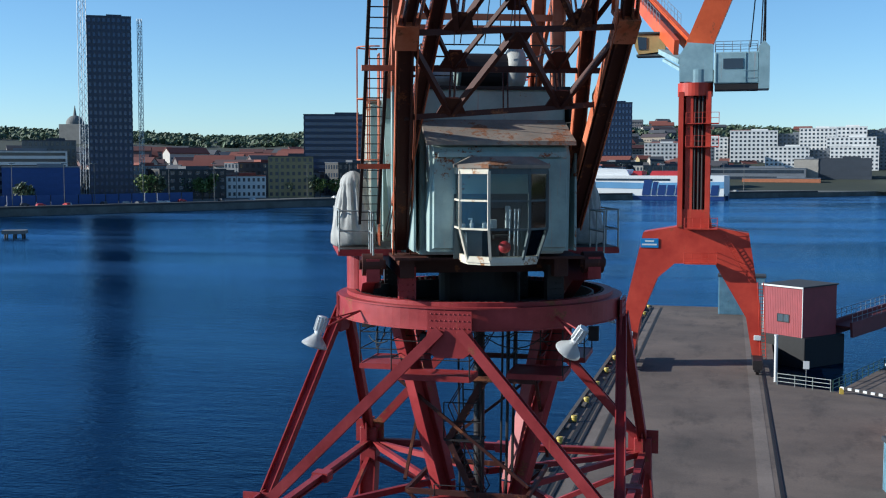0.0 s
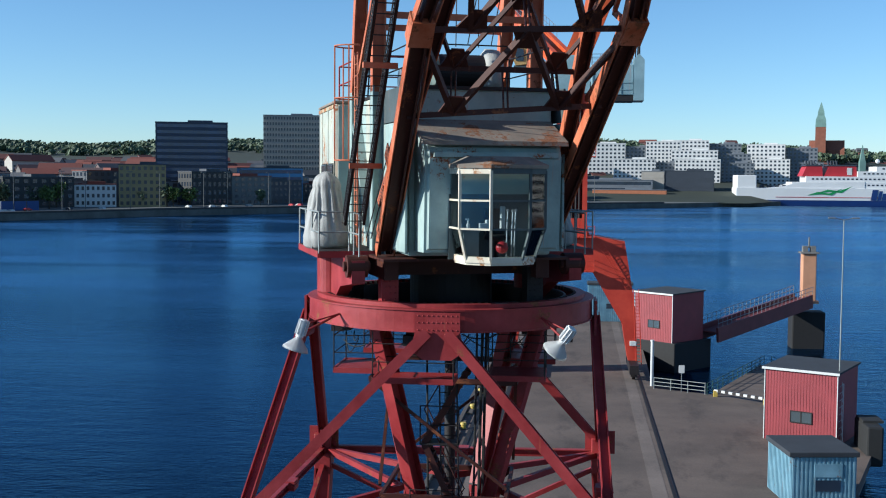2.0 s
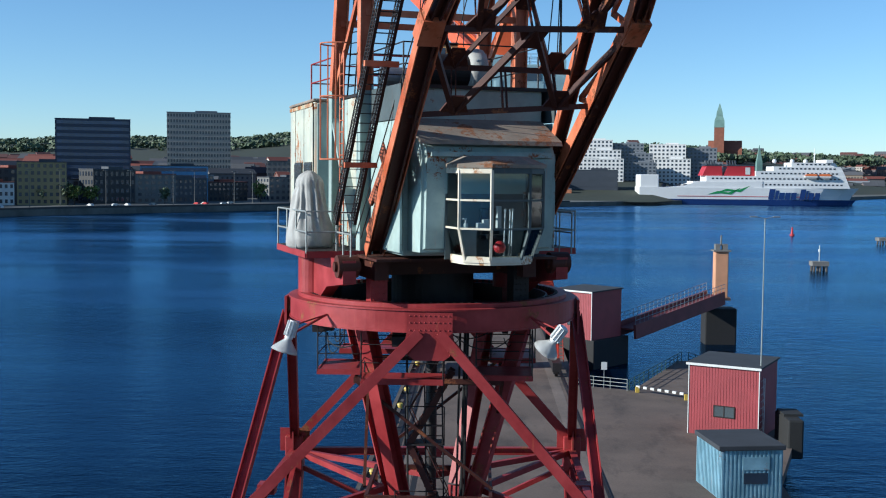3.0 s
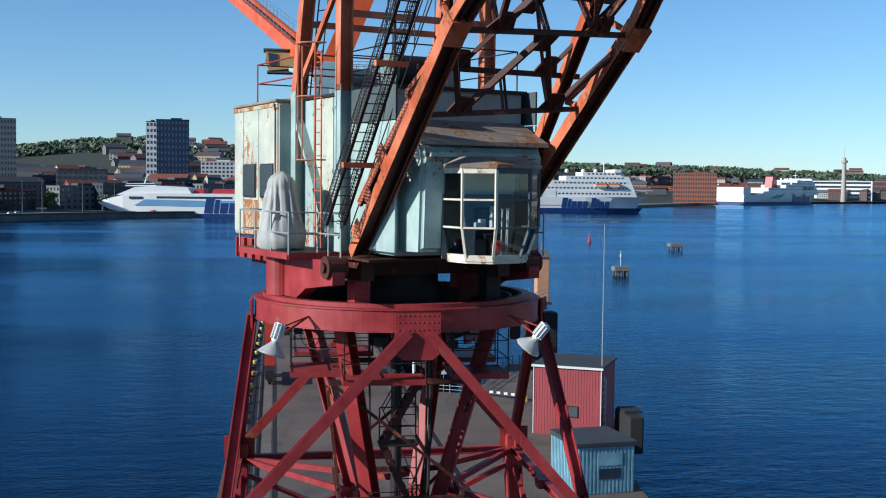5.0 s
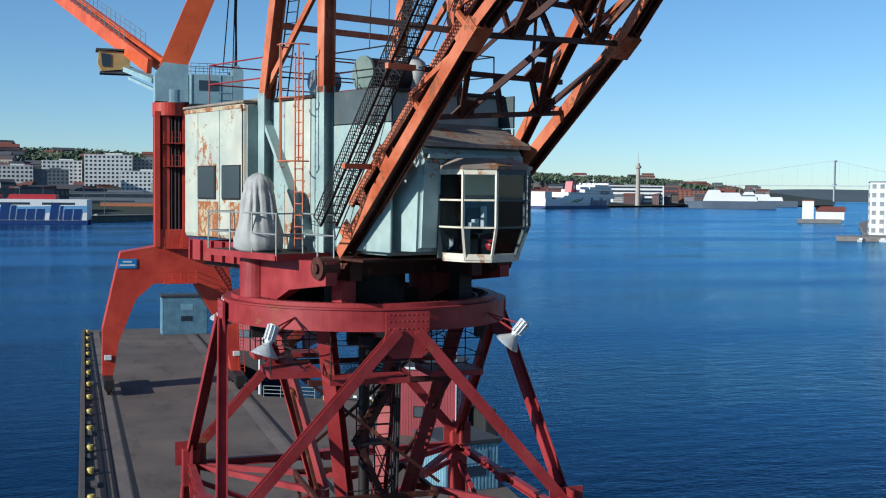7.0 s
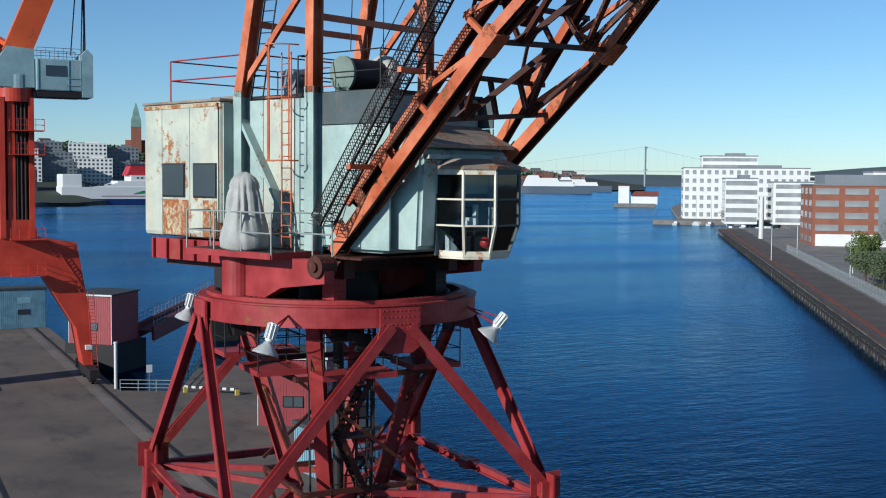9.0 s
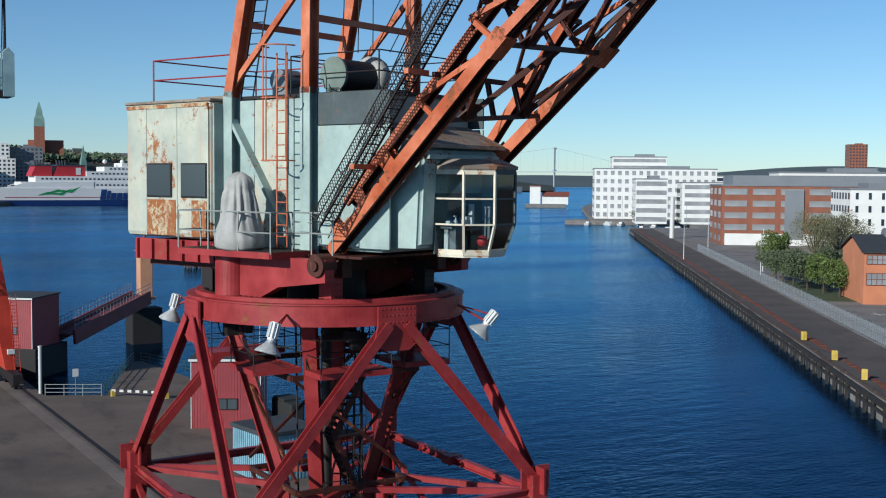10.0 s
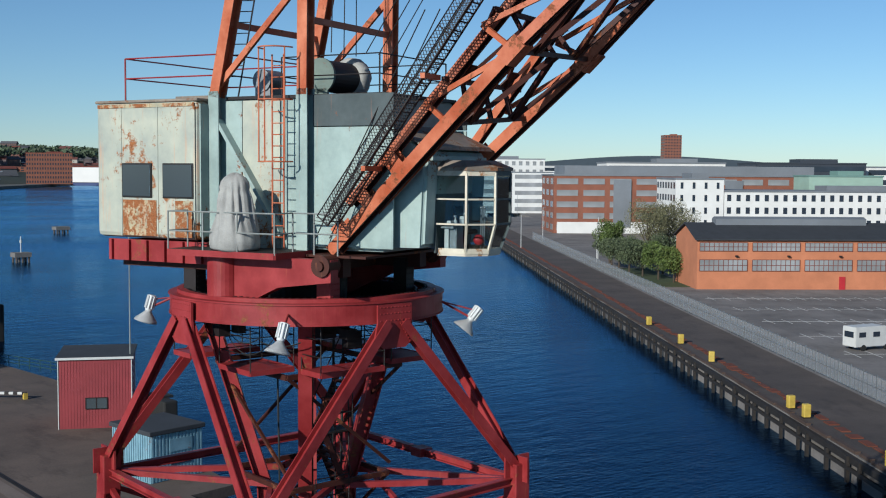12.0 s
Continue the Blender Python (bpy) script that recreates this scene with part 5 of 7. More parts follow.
lp = thing("rail_post", pose(3.9, 114.2, 0), "white steel post at the pier corner", "post")
bm = bmesh.new()
tube(bm, (0, 0, 0), (0, 0, 4.4), .16, 12)
tube(bm, (0, 0, 4.4), (0, 0, 4.55), .20, 12)
part("post", bm, white_plain, lp)

lm = thing("light_mast", pose(18.53, 97.13, 0), "slim galvanised lighting mast with lattice base, twin lamps", "light mast")
bm = bmesh.new()
tube(bm, (0, 0, 0), (0, 0, 18.6), .07, 10, .04)
part("pole", bm, railing_grey, lm)
bm = bmesh.new()
for s in (-1, 1):
    tube(bm, (0, 0, 18.6), (s * .75, 0, 18.75), .035, 6)
    soft_box(bm, (s * .95, 0, 18.75), (.6, .25, .12), .03)
part("lamp_arm", bm, galvanised, lm)
bm = bmesh.new()
for sx in (-1, 1):
    for sy in (-1, 1):
        tube(bm, (sx * .3, sy * .3, 0), (sx * .3, sy * .3, 5.2), .035, 6)
for i in range(9):
    z = i * .58
    for a, b in (((-.3, -.3), (.3, -.3)), ((.3, -.3), (.3, .3)), ((.3, .3), (-.3, .3)), ((-.3, .3), (-.3, -.3))):
        tube(bm, (*a, z), (*b, z + .58), .022, 5)
part("lattice_base", bm, white_plain, lm)


def _black(bm):
    soft_box(bm, (20.7, 96.0, .7), (1.3, 4.4, 3.2), .15)
    box(bm, (20.9, 96.6, 2.4), (1.6, 2.4, .2))


simple("fender_block", rubber, "black rubber-faced fender block beside the red cabin", "fender", _black)

# link-bridge with its tower
oxide_red = plain("dull_brown_red_paint", (0.24, 0.055, 0.055), .65, 0, .3, .5)
lb = thing("link_bridge", pose(0, 0, 0), "red steel link bridge with a pale orange hoisting tower", "bridge")
A, B = Vector((14.0, 151.0, 1.8)), Vector((29.2, 169.0, 4.5))
bm = bmesh.new()
for o in (-1.4, 1.4):
    n_ = (B - A).cross(Vector((0, 0, 1))).normalized() * o
    beam(bm, A + n_, B + n_, .35, 1.9)
beam(bm, A + Vector((0, 0, .3)), B + Vector((0, 0, .3)), 2.8, .2)
part("girder", bm, oxide_red, lb)
bm = bmesh.new()
for o in (-1.5, 1.5):
    n_ = (B - A).cross(Vector((0, 0, 1))).normalized() * o
    for k in (1.5, 2.05):
        tube(bm, A + n_ + Vector((0, 0, k)), B + n_ + Vector((0, 0, k)), .04, 6)
    for i in range(24):
        c = A.lerp(B, i / 23) + n_
        tube(bm, c + Vector((0, 0, .9)), c + Vector((0, 0, 2.05)), .035, 6)
part("handrail", bm, galvanised, lb)
bm = bmesh.new()
soft_box(bm, tuple(B + Vector((.8, .8, 3.2))), (1.9, 1.9, 7.0), .1)
box(bm, B + Vector((.8, .8, -.2)), (2.6, 2.6, .4))
part("hoist_tower", bm, plain("pale_orange_paint", (0.70, 0.36, 0.20), .6, 0, .2, .5), lb, "pale orange steel tower")
bm = bmesh.new()
box(bm, B + Vector((.8, .8, 6.8)), (2.5, 2.4, .2))
for o in (-1.2, 1.2):
    box(bm, B + Vector((.8 + o * .45, .8, 7.3)), (.7, 1.0, .9))
tube(bm, B + Vector((.8, .8, 7.5)), B + Vector((.8, .8, 9.0)), .12, 10)
part("hoist_head", bm, grey_conc, lb)
bm = bmesh.new()
soft_box(bm, B + Vector((.8, 1.2, -4.8)), (4.6, 3.4, 6.4), .2)
part("pier_block", bm, matt_black, lb)
bm = bmesh.new()
soft_box(bm, (0, 0, -1.3), (7.0, 7.6, 5.2), .1, pose(9.2, 150.0, 0, 0, 0, -42))
part("abutment", bm, matt_black, lb)


def dolphin(m, w, label, pole=0.0):
    ob = thing("mooring_dolphin", m, label, "mooring dolphin", "mooring dolphins")
    bm = bmesh.new()
    box(bm, (0, 0, 1.9), (w, w * .8, 1.1))
    part("cap", bm, grey_conc, ob)
    for sx in (-1, 0, 1):
        for sy in (-1, 1):
            bm = bmesh.new()
            tube(bm, (sx * w * .4, sy * w * .3, -2), (sx * w * .36, sy * w * .28, 1.5), .3, 10)
            part("timber_post", bm, timber, ob)
    if pole:
        bm = bmesh.new()
        tube(bm, (0, 0, 2.4), (0, 0, 2.4 + pole), .10, 8)
        tube(bm, (0, 0, 2.4 + pole * .6), (0, 0, 2.4 + pole * .75), .3, 8)
        part("light_pole", bm, white_plain, ob)
    return ob


dolphin(pose(77, 284, WATER), 4.0, "dark timber mooring dolphin with a white light pole", 4.0)
dolphin(pose(133, 401, WATER), 5.0, "brown timber mooring dolphin capped with concrete")
dolphin(pose(-216, 318, WATER, 0, 0, 25), 7.0, "brown timber mooring dolphin capped with concrete")
buoy = thing("buoy", pose(116, 455, WATER), "red navigation buoy afloat in the river", "buoy")
bm = bmesh.new()
tube(bm, (0, 0, -.5), (0, 0, .7), .9, 14)
tube(bm, (0, 0, .7), (0, 0, 3.4), .55, 14, .25)
part("body", bm, funnel_red, buoy)

# ---- town: houses, towers, ships ----
blind_glass = glass_material("blind_backed_glass", (.30, .31, .32), True)
def block_house(x, y, yaw, w, d, z0, z1, wall, glass, floors, cols, style="grid", roof=None, label="", wide=.5):
    """A block with its front wall on -y at x, y; windows as recessed-looking bands or single panes."""
    ob = thing("building", pose(x, y, z0, 0, 0, yaw), label, "building")
    h = z1 - z0
    bm = bmesh.new()
    box(bm, (0, d / 2, h / 2), (w, d, h))
    part("wall", bm, wall, ob)
    bm = bmesh.new()
    box(bm, (0, d / 2, h + .25), (w + .5, d + .5, .5))
    box(bm, (w * .12, d / 2, h + 1.1), (w * .35, d * .5, 1.6))
    part("roof", bm, roof or grey_clad, ob)
    fh = h / floors
    ww = w / cols
    bm = bmesh.new()
    box(bm, (0, 0, 0), (w * .96, .16, fh * .50) if style == "band" else (ww * wide, .16, fh * .50))
    front = None
    for f in range(floors):
        for c in range(1 if style == "band" else cols):
            m = pose(0 if style == "band" else -w / 2 + (c + .5) * ww, -.04, (f + .52) * fh)
            if front is None:
                front = part("window_band" if style == "band" else "window", bm, glass, ob, m=m)
            else:
                again(front, front.name.split(".")[0], m, ob)
    bm = bmesh.new()
    nd = 1 if style == "band" else max(2, int(round(d / ww)))
    for f in range(floors):
        for c in range(nd):
            for s in (-1, 1):
                box(bm, (s * (w / 2 + .04), (c + .5) * d / nd, (f + .52) * fh), (.16, d / nd * (.94 if nd == 1 else .5), fh * .5))
    tagged(part("side_glazing", bm, glass, ob), kind="stuff")
    return ob


block_house(-317.7, 555.5, 29.8, 22.5, 24, 1, 97.7, navy_clad, blue_glass, 26, 9, "grid", navy_clad, "tall dark glass tower block under construction hoists")
block_house(-326, 503.3, 32.9, 36, 20, 1, 19, sheet_blue, sheet_blue, 5, 9, "band", grey_clad, "low building wrapped in blue scaffold sheeting")
block_house(-446, 664, 33.9, 60, 20, 1, 29, render_white, town_glass, 7, 16, "band", grey_clad, "white office block with long window bands")
block_house(-440, 690, 32, 34, 18, 1, 36, stone_grey, town_glass, 8, 10, "grid", slate, "dull grey stone office block")
block_house(-277.2, 631.7, 23.7, 28, 14, 1, 13.5, render_white, town_glass, 3, 10, "grid", tile_red, "low pale house with a red tiled roof")
block_house(-250.8, 642.7, 21.3, 26.3, 16, 1, 25, render_yellow, town_glass, 6, 8, "grid", slate, "ochre rendered house with small windows")
block_house(-247.4, 719.4, 18.7, 45, 30, 1, 52.5, navy_clad, blue_glass, 13, 10, "band", navy_clad, "dark blue glass office block with horizontal bands")
block_house(-218.4, 873.5, 13.8, 47, 30, 1, 64.9, render_beige, town_glass, 15, 22, "grid", grey_clad, "beige ribbed office tower")
block_house(-205, 751.7, 15.3, 43, 20, 1, 24, sky_blue, blue_glass, 5, 10, "band", slate, "low blue striped office building")
block_house(-150, 882, 11.3, 36, 20, 1, 29, stone_grey, town_glass, 7, 10, "grid", slate, "grey town house row")
block_house(-98.8, 1045.8, 4.8, 28, 22, 1, 75, navy_clad, blue_glass, 14, 9, "grid", navy_clad, "dark slab tower with pale end wall")
block_house(-117, 1044, 4.8, 9, 22, 1, 73, render_white, town_glass, 14, 3, "grid", slate, "pale stair wing of the slab tower")
APT = "white stepped apartment block on the slope"
for x, y, yaw, w, z0, z1, fl, co in ((80, 1146, -4.2, 33, 12, 54, 12, 9), (106.5, 1144, -5.5, 34, 12, 55, 12, 9), (106.7, 1114, -5.7, 43, 10, 44.7, 10, 11), (106.7, 1084, -5.8, 41, 8, 35.8, 8, 11),
                                     (175.7, 1135, -9, 35, 10, 51, 11, 9), (175.6, 1105, -9.2, 34, 8, 36.6, 8, 9), (22, 1150, -1, 44, 10, 52, 11, 11), (-20, 1160, 2, 36, 10, 46, 10, 9), (50, 1090, -3, 38, 8, 36, 8, 10),
                                     (-62, 1120, 4, 34, 10, 40, 8, 9)):
    block_house(x, y, yaw, w, 16, z0, z1, render_white, town_glass, fl, co, "grid", render_white, APT)
    # the shaded fronts of the white blocks, given as wings in grey
    block_house(x + w / 2 + 16, y + 5, yaw, 30, 14, z0, z1 - 3, grey_clad, town_glass, fl, 8, "grid", grey_clad, "apartment block wing coloured grey as shade")
block_house(91, 995, -5.5, 41, 20, 1, 25, slate, slate, 3, 4, "band", slate, "dark windowless terminal shed")
block_house(61, 997, -3.7, 19, 20, 1, 24.5, render_beige, render_beige, 3, 4, "band", grey_clad, "windowless beige terminal shed")
block_house(20, 985, -2, 80, 24, 1, 17, grey_clad, town_glass, 3, 16, "band", grey_clad, "long grey ferry terminal with glazed band")
block_house(40, 965, -2, 60, 10, 1, 9, brick_orange, brick_orange, 2, 8, "band", grey_clad, "low orange freight shed")
block_house(516, 1409, -20, 54, 30, 1, 39, brick_red, town_glass, 7, 18, "grid", tile_red, "red brick warehouse on the waterfront")
block_house(640, 1640, -23, 220, 30, 1, 22, brick_red, town_glass, 6, 30, "grid", tile_red, "long red brick warehouse row")
block_house(900, 1800, -28, 120, 30, 1, 34, render_white, town_glass, 5, 16, "band", grey_clad, "long white waterfront building")
block_house(1020, 1900, -30, 160, 30, 1, 26, brick_red, town_glass, 6, 20, "grid", tile_red, "long red brick warehouse row")

# scattered low houses in front of and on the hills
rng = random.Random(11)
walls_ = [render_white, stone_grey, render_beige, brick_red, render_yellow, grey_clad]
def small_house(x, y, yaw, w, d, z0, h, wall, roof):
    ob = thing("town_house", pose(x, y, z0, 0, 0, yaw), "small far town house with a pitched roof", "house", "far town houses")
    bm = bmesh.new()
    prism(bm, [(-d / 2, -6), (d / 2, -6), (d / 2, h), (0, h + d * .32), (-d / 2, h)], -w / 2, w / 2, Matrix(((0, 0, 1, 0), (1, 0, 0, 0), (0, 1, 0, 0), (0, 0, 0, 1))))
    part("wall", bm, wall, ob)
    bm = bmesh.new()
    for s in (-1, 1):
        prism(bm, [(s * (d / 2 + .8), h - .5), (0, h + d * .32 + .1), (0, h + d * .32 + .6), (s * (d / 2 + .8), h)], -w / 2 - .5, w / 2 + .5, Matrix(((0, 0, 1, 0), (1, 0, 0, 0), (0, 1, 0, 0), (0, 0, 0, 1))))
    part("roof", bm, roof, ob)
    bm = bmesh.new()
    n = max(2, int(w / 3.4))
    for f in range(max(1, int(h / 3.2))):
        for c in range(n):
            box(bm, (-w / 2 + (c + .5) * w / n, -d / 2 - .02, 1.7 + f * 3.2), (1.4, .12, 1.6))
    tagged(part("glazing", bm, town_glass, ob), kind="stuff")


SKYLINE = ((-60, 1.6), (-32, 1.70), (-23, 1.5), (-12, 1.7), (-6.4, 2.35), (-3.7, 2.05), (2.8, 1.65), (9, 1.5), (14.8, 1.35), (18, 1.22), (22, 1.05), (27, 0.85), (31, 0.5), (34, 0.2), (37, -0.2))


def reach(az, s):
    return 1 if az < 8 else 1 + (az - 8) * s


def ridge(az):
    """Height of the wooded hills far behind the town, by bearing in degrees from +y."""
    for (a0, e0), (a1, e1) in zip(SKYLINE, SKYLINE[1:]):
        if az <= a1:
            break
    el = e0 + (e1 - e0) * min(1.0, max(0.0, (az - a0) / (a1 - a0)))
    top = (12 + math.tan(radians(el)) * 2358 * reach(az, 0.022)) / 1.34
    return max(0.0, top * (1.0 + 0.05 * math.sin(radians(az * 17)) + 0.03 * math.sin(radians(az * 37 + 70))))


for i in range(225):
    az = rng.uniform(-36, 33)
    shore = 660 + max(0, az + 15) * 16 if az < 8 else 1100 + (az - 8) * 38
    dd = shore + 150 + abs(rng.gauss(0, 1)) * 330
    x, y = dd * math.sin(radians(az)), dd * math.cos(radians(az))
    climb = max(0, (dd - shore - 150)) / 700 * ridge(az) * .8
    w = rng.uniform(10, 30)
    small_house(x, y, -az + rng.uniform(-25, 25), w, rng.uniform(9, 13), 1 + min(climb, 46 if az > -8 else 14), rng.uniform(5, 15), rng.choice(walls_), rng.choice([tile_red, tile_red, slate, grey_clad]))

# the crowded far quarters, too many to count: walls and roofs by island
def quarter_material(name, stops):
    m, nt, b = nodes_of(name)
    g = nt.nodes.new("ShaderNodeNewGeometry")
    c = ramp(nt, g.outputs["Random Per Island"], stops)
    nt.links.new(mix(nt, 0.25, c, tex(nt, 0.3, 4), "MULTIPLY"), b.inputs["Base Color"])
    b.inputs["Roughness"].default_value = 0.85
    return m


quarter_wall = quarter_material("town_quarter_walls", [(0.0, (.50, .48, .44)), (0.2, (.24, .19, .14)), (0.4, (.13, .13, .14)), (0.7, (.15, .065, .05)), (0.85, (.16, .16, .17)), (1.0, (.55, .54, .51))])
quarter_roof = quarter_material("town_quarter_roofs", [(0.0, (.17, .05, .035)), (0.45, (.11, .045, .04)), (0.6, (.05, .055, .065)), (1.0, (.10, .10, .11))])
quarter = thing("town_quarter", pose(0, 0, 0), "crowded far town quarters, pale walls under red and grey roofs", "town", kind="stuff")
bm_w, bm_r, bm_g = bmesh.new(), bmesh.new(), bmesh.new()


def extrude_x(bm, pts, w, at):
    """A section in y, z drawn out along x; plain vertices and faces only."""
    a = [bm.verts.new(at @ Vector((-w / 2, y, z))) for y, z in pts]
    b = [bm.verts.new(at @ Vector((w / 2, y, z))) for y, z in pts]
    bm.faces.new(a[::-1]), bm.faces.new(b)
    for k in range(len(pts)):
        j = (k + 1) % len(pts)
        bm.faces.new((a[k], a[j], b[j], b[k]))



for i in range(620):
    az = rng.uniform(-36, 33)
    shore = 660 + max(0, az + 15) * 16 if az < 8 else 1100 + (az - 8) * 38
    dd = shore + 140 + abs(rng.gauss(0, 1)) * 420
    climb = max(0, (dd - shore - 150)) / 700 * ridge(az) * .85
    w, d, h = rng.uniform(12, 38), rng.uniform(9, 14), rng.uniform(7, 16)
    at = pose(dd * math.sin(radians(az)), dd * math.cos(radians(az)), 1 + min(climb, ridge(az) * 1.1 if az > -8 else 16), 0, 0, -az + rng.uniform(-30, 30))
    extrude_x(bm_w, [(-d / 2, -8), (d / 2, -8), (d / 2, h), (0, h + d * .3), (-d / 2, h)], w, at)
    extrude_x(bm_r, [(-d / 2 - .7, h - .3), (0, h + d * .3 + .2), (d / 2 + .7, h - .3), (d / 2 + .7, h + .3), (0, h + d * .3 + .9), (-d / 2 - .7, h + .3)], w + .8, at)
    for f in range(int(h / 3.3)):
        for c in range(int(w / 4)):
            y0, z0 = -d / 2, 1.0 + f * 3.3
            extrude_x(bm_g, [(y0 - .1, z0), (y0 + .04, z0), (y0 + .04, z0 + 1.6), (y0 - .1, z0 + 1.6)], 1.5, at @ pose(-w / 2 + 2 + c * 4, 0, 0))
tagged(part("walls", bm_w, quarter_wall, quarter), kind="stuff")
tagged(part("roofs", bm_r, quarter_roof, quarter), kind="stuff")
tagged(part("glazing", bm_g, town_glass, quarter), kind="stuff")

# hills
bm = bmesh.new()
lo, hi = [], []
for i in range(91):
    az = 19 + i * 0.6
    h = 48 + 22 * math.sin(radians(az * 9)) + 10 * math.sin(radians(az * 23 + 30))
    p = Vector((4300 * math.sin(radians(az)), 4300 * math.cos(radians(az)), 0))
    lo.append(bm.verts.new(p * .9)), hi.append(bm.verts.new(p + Vector((0, 0, h))))
for i in range(90):
    bm.faces.new((lo[i], lo[i + 1], hi[i + 1], hi[i]))
# distance haze is put into the blue of the hill colour
tagged(part("backdrop", bm, plain("hazy_hill", (0.10, 0.13, 0.15), .95, 0, .2, .004, 0)), "low blue hills beyond the bridge", "hills", kind="structure")
bm = bmesh.new()
rows = []
for k, (r0, f, sp) in enumerate(((900, 0.0, .06), (1300, 0.42, .05), (1750, 0.82, .03), (2200, 1.0, .022), (2800, 0.8, .022), (3400, 0.0, .022))):
    row = []
    for i in range(121):
        az = -55 + i * 0.76
        rr = r0 * reach(az, sp)
        row.append(bm.verts.new((rr * math.sin(radians(az)), rr * math.cos(radians(az)), 0.5 + f * ridge(az) * 1.25 + 3 * f * noise.noise((i * .4, k, 0)))))
    rows.append(row)
for a, b in zip(rows, rows[1:]):
    for i in range(120):
        bm.faces.new((a[i], a[i + 1], b[i + 1], b[i]))
tagged(part("backdrop", bm, plain("wooded_hill_ground", (0.030, 0.042, 0.022), .95, 0, .4, .01, 0), smooth=True), "wooded hills far behind the town", "hills", kind="structure")


def leaf_cloud(bm, centre, rad, n, size, rnd):
    cx, cy, cz = centre
    for _ in range(n):
        while True:
            p = Vector((rnd.uniform(-1, 1), rnd.uniform(-1, 1), rnd.uniform(-1, 1)))
            if 0.25 < p.length < 1:
                break
        p = Vector((p.x * rad[0] + cx, p.y * rad[1] + cy, p.z * rad[2] + cz))
        u = Vector((rnd.gauss(0, 1), rnd.gauss(0, 1), rnd.gauss(0, 1))).normalized()
        v = u.orthogonal().normalized()
        w = u.cross(v)
        s = size * rnd.uniform(.6, 1.4)
        a = [bm.verts.new(p + v * s), bm.verts.new(p + w * s * .6), bm.verts.new(p - v * s), bm.verts.new(p - w * s * .6 + u * s * .2)]
        bm.faces.new(a)


rng = random.Random(3)
bm = bmesh.new()
for i in range(2000):
    az = rng.uniform(-45, 32)
    stretch = reach(az, .026)
    rr = rng.uniform(1500, 2250) * stretch
    f = 0.62 + (rr / stretch - 1500) / 700 * .38
    z = f * ridge(az) * 1.25
    leaf_cloud(bm, (rr * math.sin(radians(az)), rr * math.cos(radians(az)), z + 3), (rng.uniform(10, 24), rng.uniform(10, 20), rng.uniform(3.5, 6.5)), 30, 3.8, rng)
tagged(part("woodland", bm, leaf_wood), "dark green woodland on the far hills", "woodland", kind="stuff")

# church on the hill, spire, dome
church = thing("church", pose(333, 1666, 40, 0, 0, -11.4), "red brick church with a tall tower and green pointed roof", "church")
bm = bmesh.new()
box(bm, (0, 0, 25), (14, 14, 50))
part("tower", bm, brick_red, church)
bm = bmesh.new()
loft(bm, [[(s * sx, s * sy, z) for sx, sy in ((-1, -1), (1, -1), (1, 1), (-1, 1))] for s, z in ((7.2, 50), (6.8, 60), (4.6, 66), (4.2, 71), (0.4, 84))])
part("spire", bm, copper_green, church)
bm = bmesh.new()
prism(bm, [(-9, 0), (9, 0), (9, 18), (0, 32), (-9, 18)], -15, 32, Matrix(((0, 0, 1, 0), (1, 0, 0, 12), (0, 1, 0, 0), (0, 0, 0, 1))))
part("nave", bm, brick_red, church)
spire = thing("church", pose(341, 1459, 20), "small church with a slender pale green spire", "church")
bm = bmesh.new()
box(bm, (0, 0, 10), (7, 7, 20))
loft(bm, [[(s * sx, s * sy, z) for sx, sy in ((-1, -1), (1, -1), (1, 1), (-1, 1))] for s, z in ((3.2, 20), (0.2, 40))])
part("tower", bm, copper_green, spire)
dome = thing("domed_building", pose(-780, 1281, 40), "grey domed building on the hill", "building")
bm = bmesh.new()
box(bm, (0, 0, 14), (30, 24, 30))
bmesh.ops.create_uvsphere(bm, u_segments=24, v_segments=12, radius=11, matrix=Matrix.Translation((0, 0, 29)))
tube(bm, (0, 0, 38), (0, 0, 52), 2.4, 10, .3)
part("dome", bm, stone_grey, dome)


def tower_mast(m, h, w, label):
    ob = thing("tower_crane", m, label, "tower crane")
    bm = bmesh.new()
    for sx in (-1, 1):
        for sy in (-1, 1):
            tube(bm, (sx * w, sy * w, 0), (sx * w, sy * w, h), .16, 5)
    n = int(h / 3)
    for i in range(n):
        z = i * h / n
        s = 1 if i % 2 else -1
        beam(bm, (-s * w, -w, z), (s * w, -w, z + h / n), .14, .14)
        beam(bm, (-s * w, w, z), (s * w, w, z + h / n), .14, .14)
        beam(bm, (-w, s * w, z), (-w, -s * w, z + h / n), .14, .14)
        beam(bm, (w, s * w, z), (w, -s * w, z + h / n), .14, .14)
    part("mast", bm, galvanised, ob)
    return ob


tower_mast(pose(-329, 548, 1), 118, 1.6, "slim grey tower crane mast beside the dark tower block")
tower_mast(pose(-303.5, 562, 1), 96, .9, "grey builder's hoist mast beside the dark tower block")
chim = thing("chimney", pose(860, 1688, 1), "tall tan brick chimney", "chimney")
bm = bmesh.new()
tube(bm, (0, 0, 0), (0, 0, 68), 4.2, 16, 2.8)
tube(bm, (0, 0, 60), (0, 0, 64), 5, 16)
tube(bm, (0, 0, 68), (0, 0, 86), .5, 6, .2)
part("shaft", bm, render_beige, chim)

# far bridge, its haze given by the pale blue of the concrete colour
pale_bridge = plain("pale_bridge_concrete", (0.50, 0.56, 0.62), .85, 0, .12, .05)
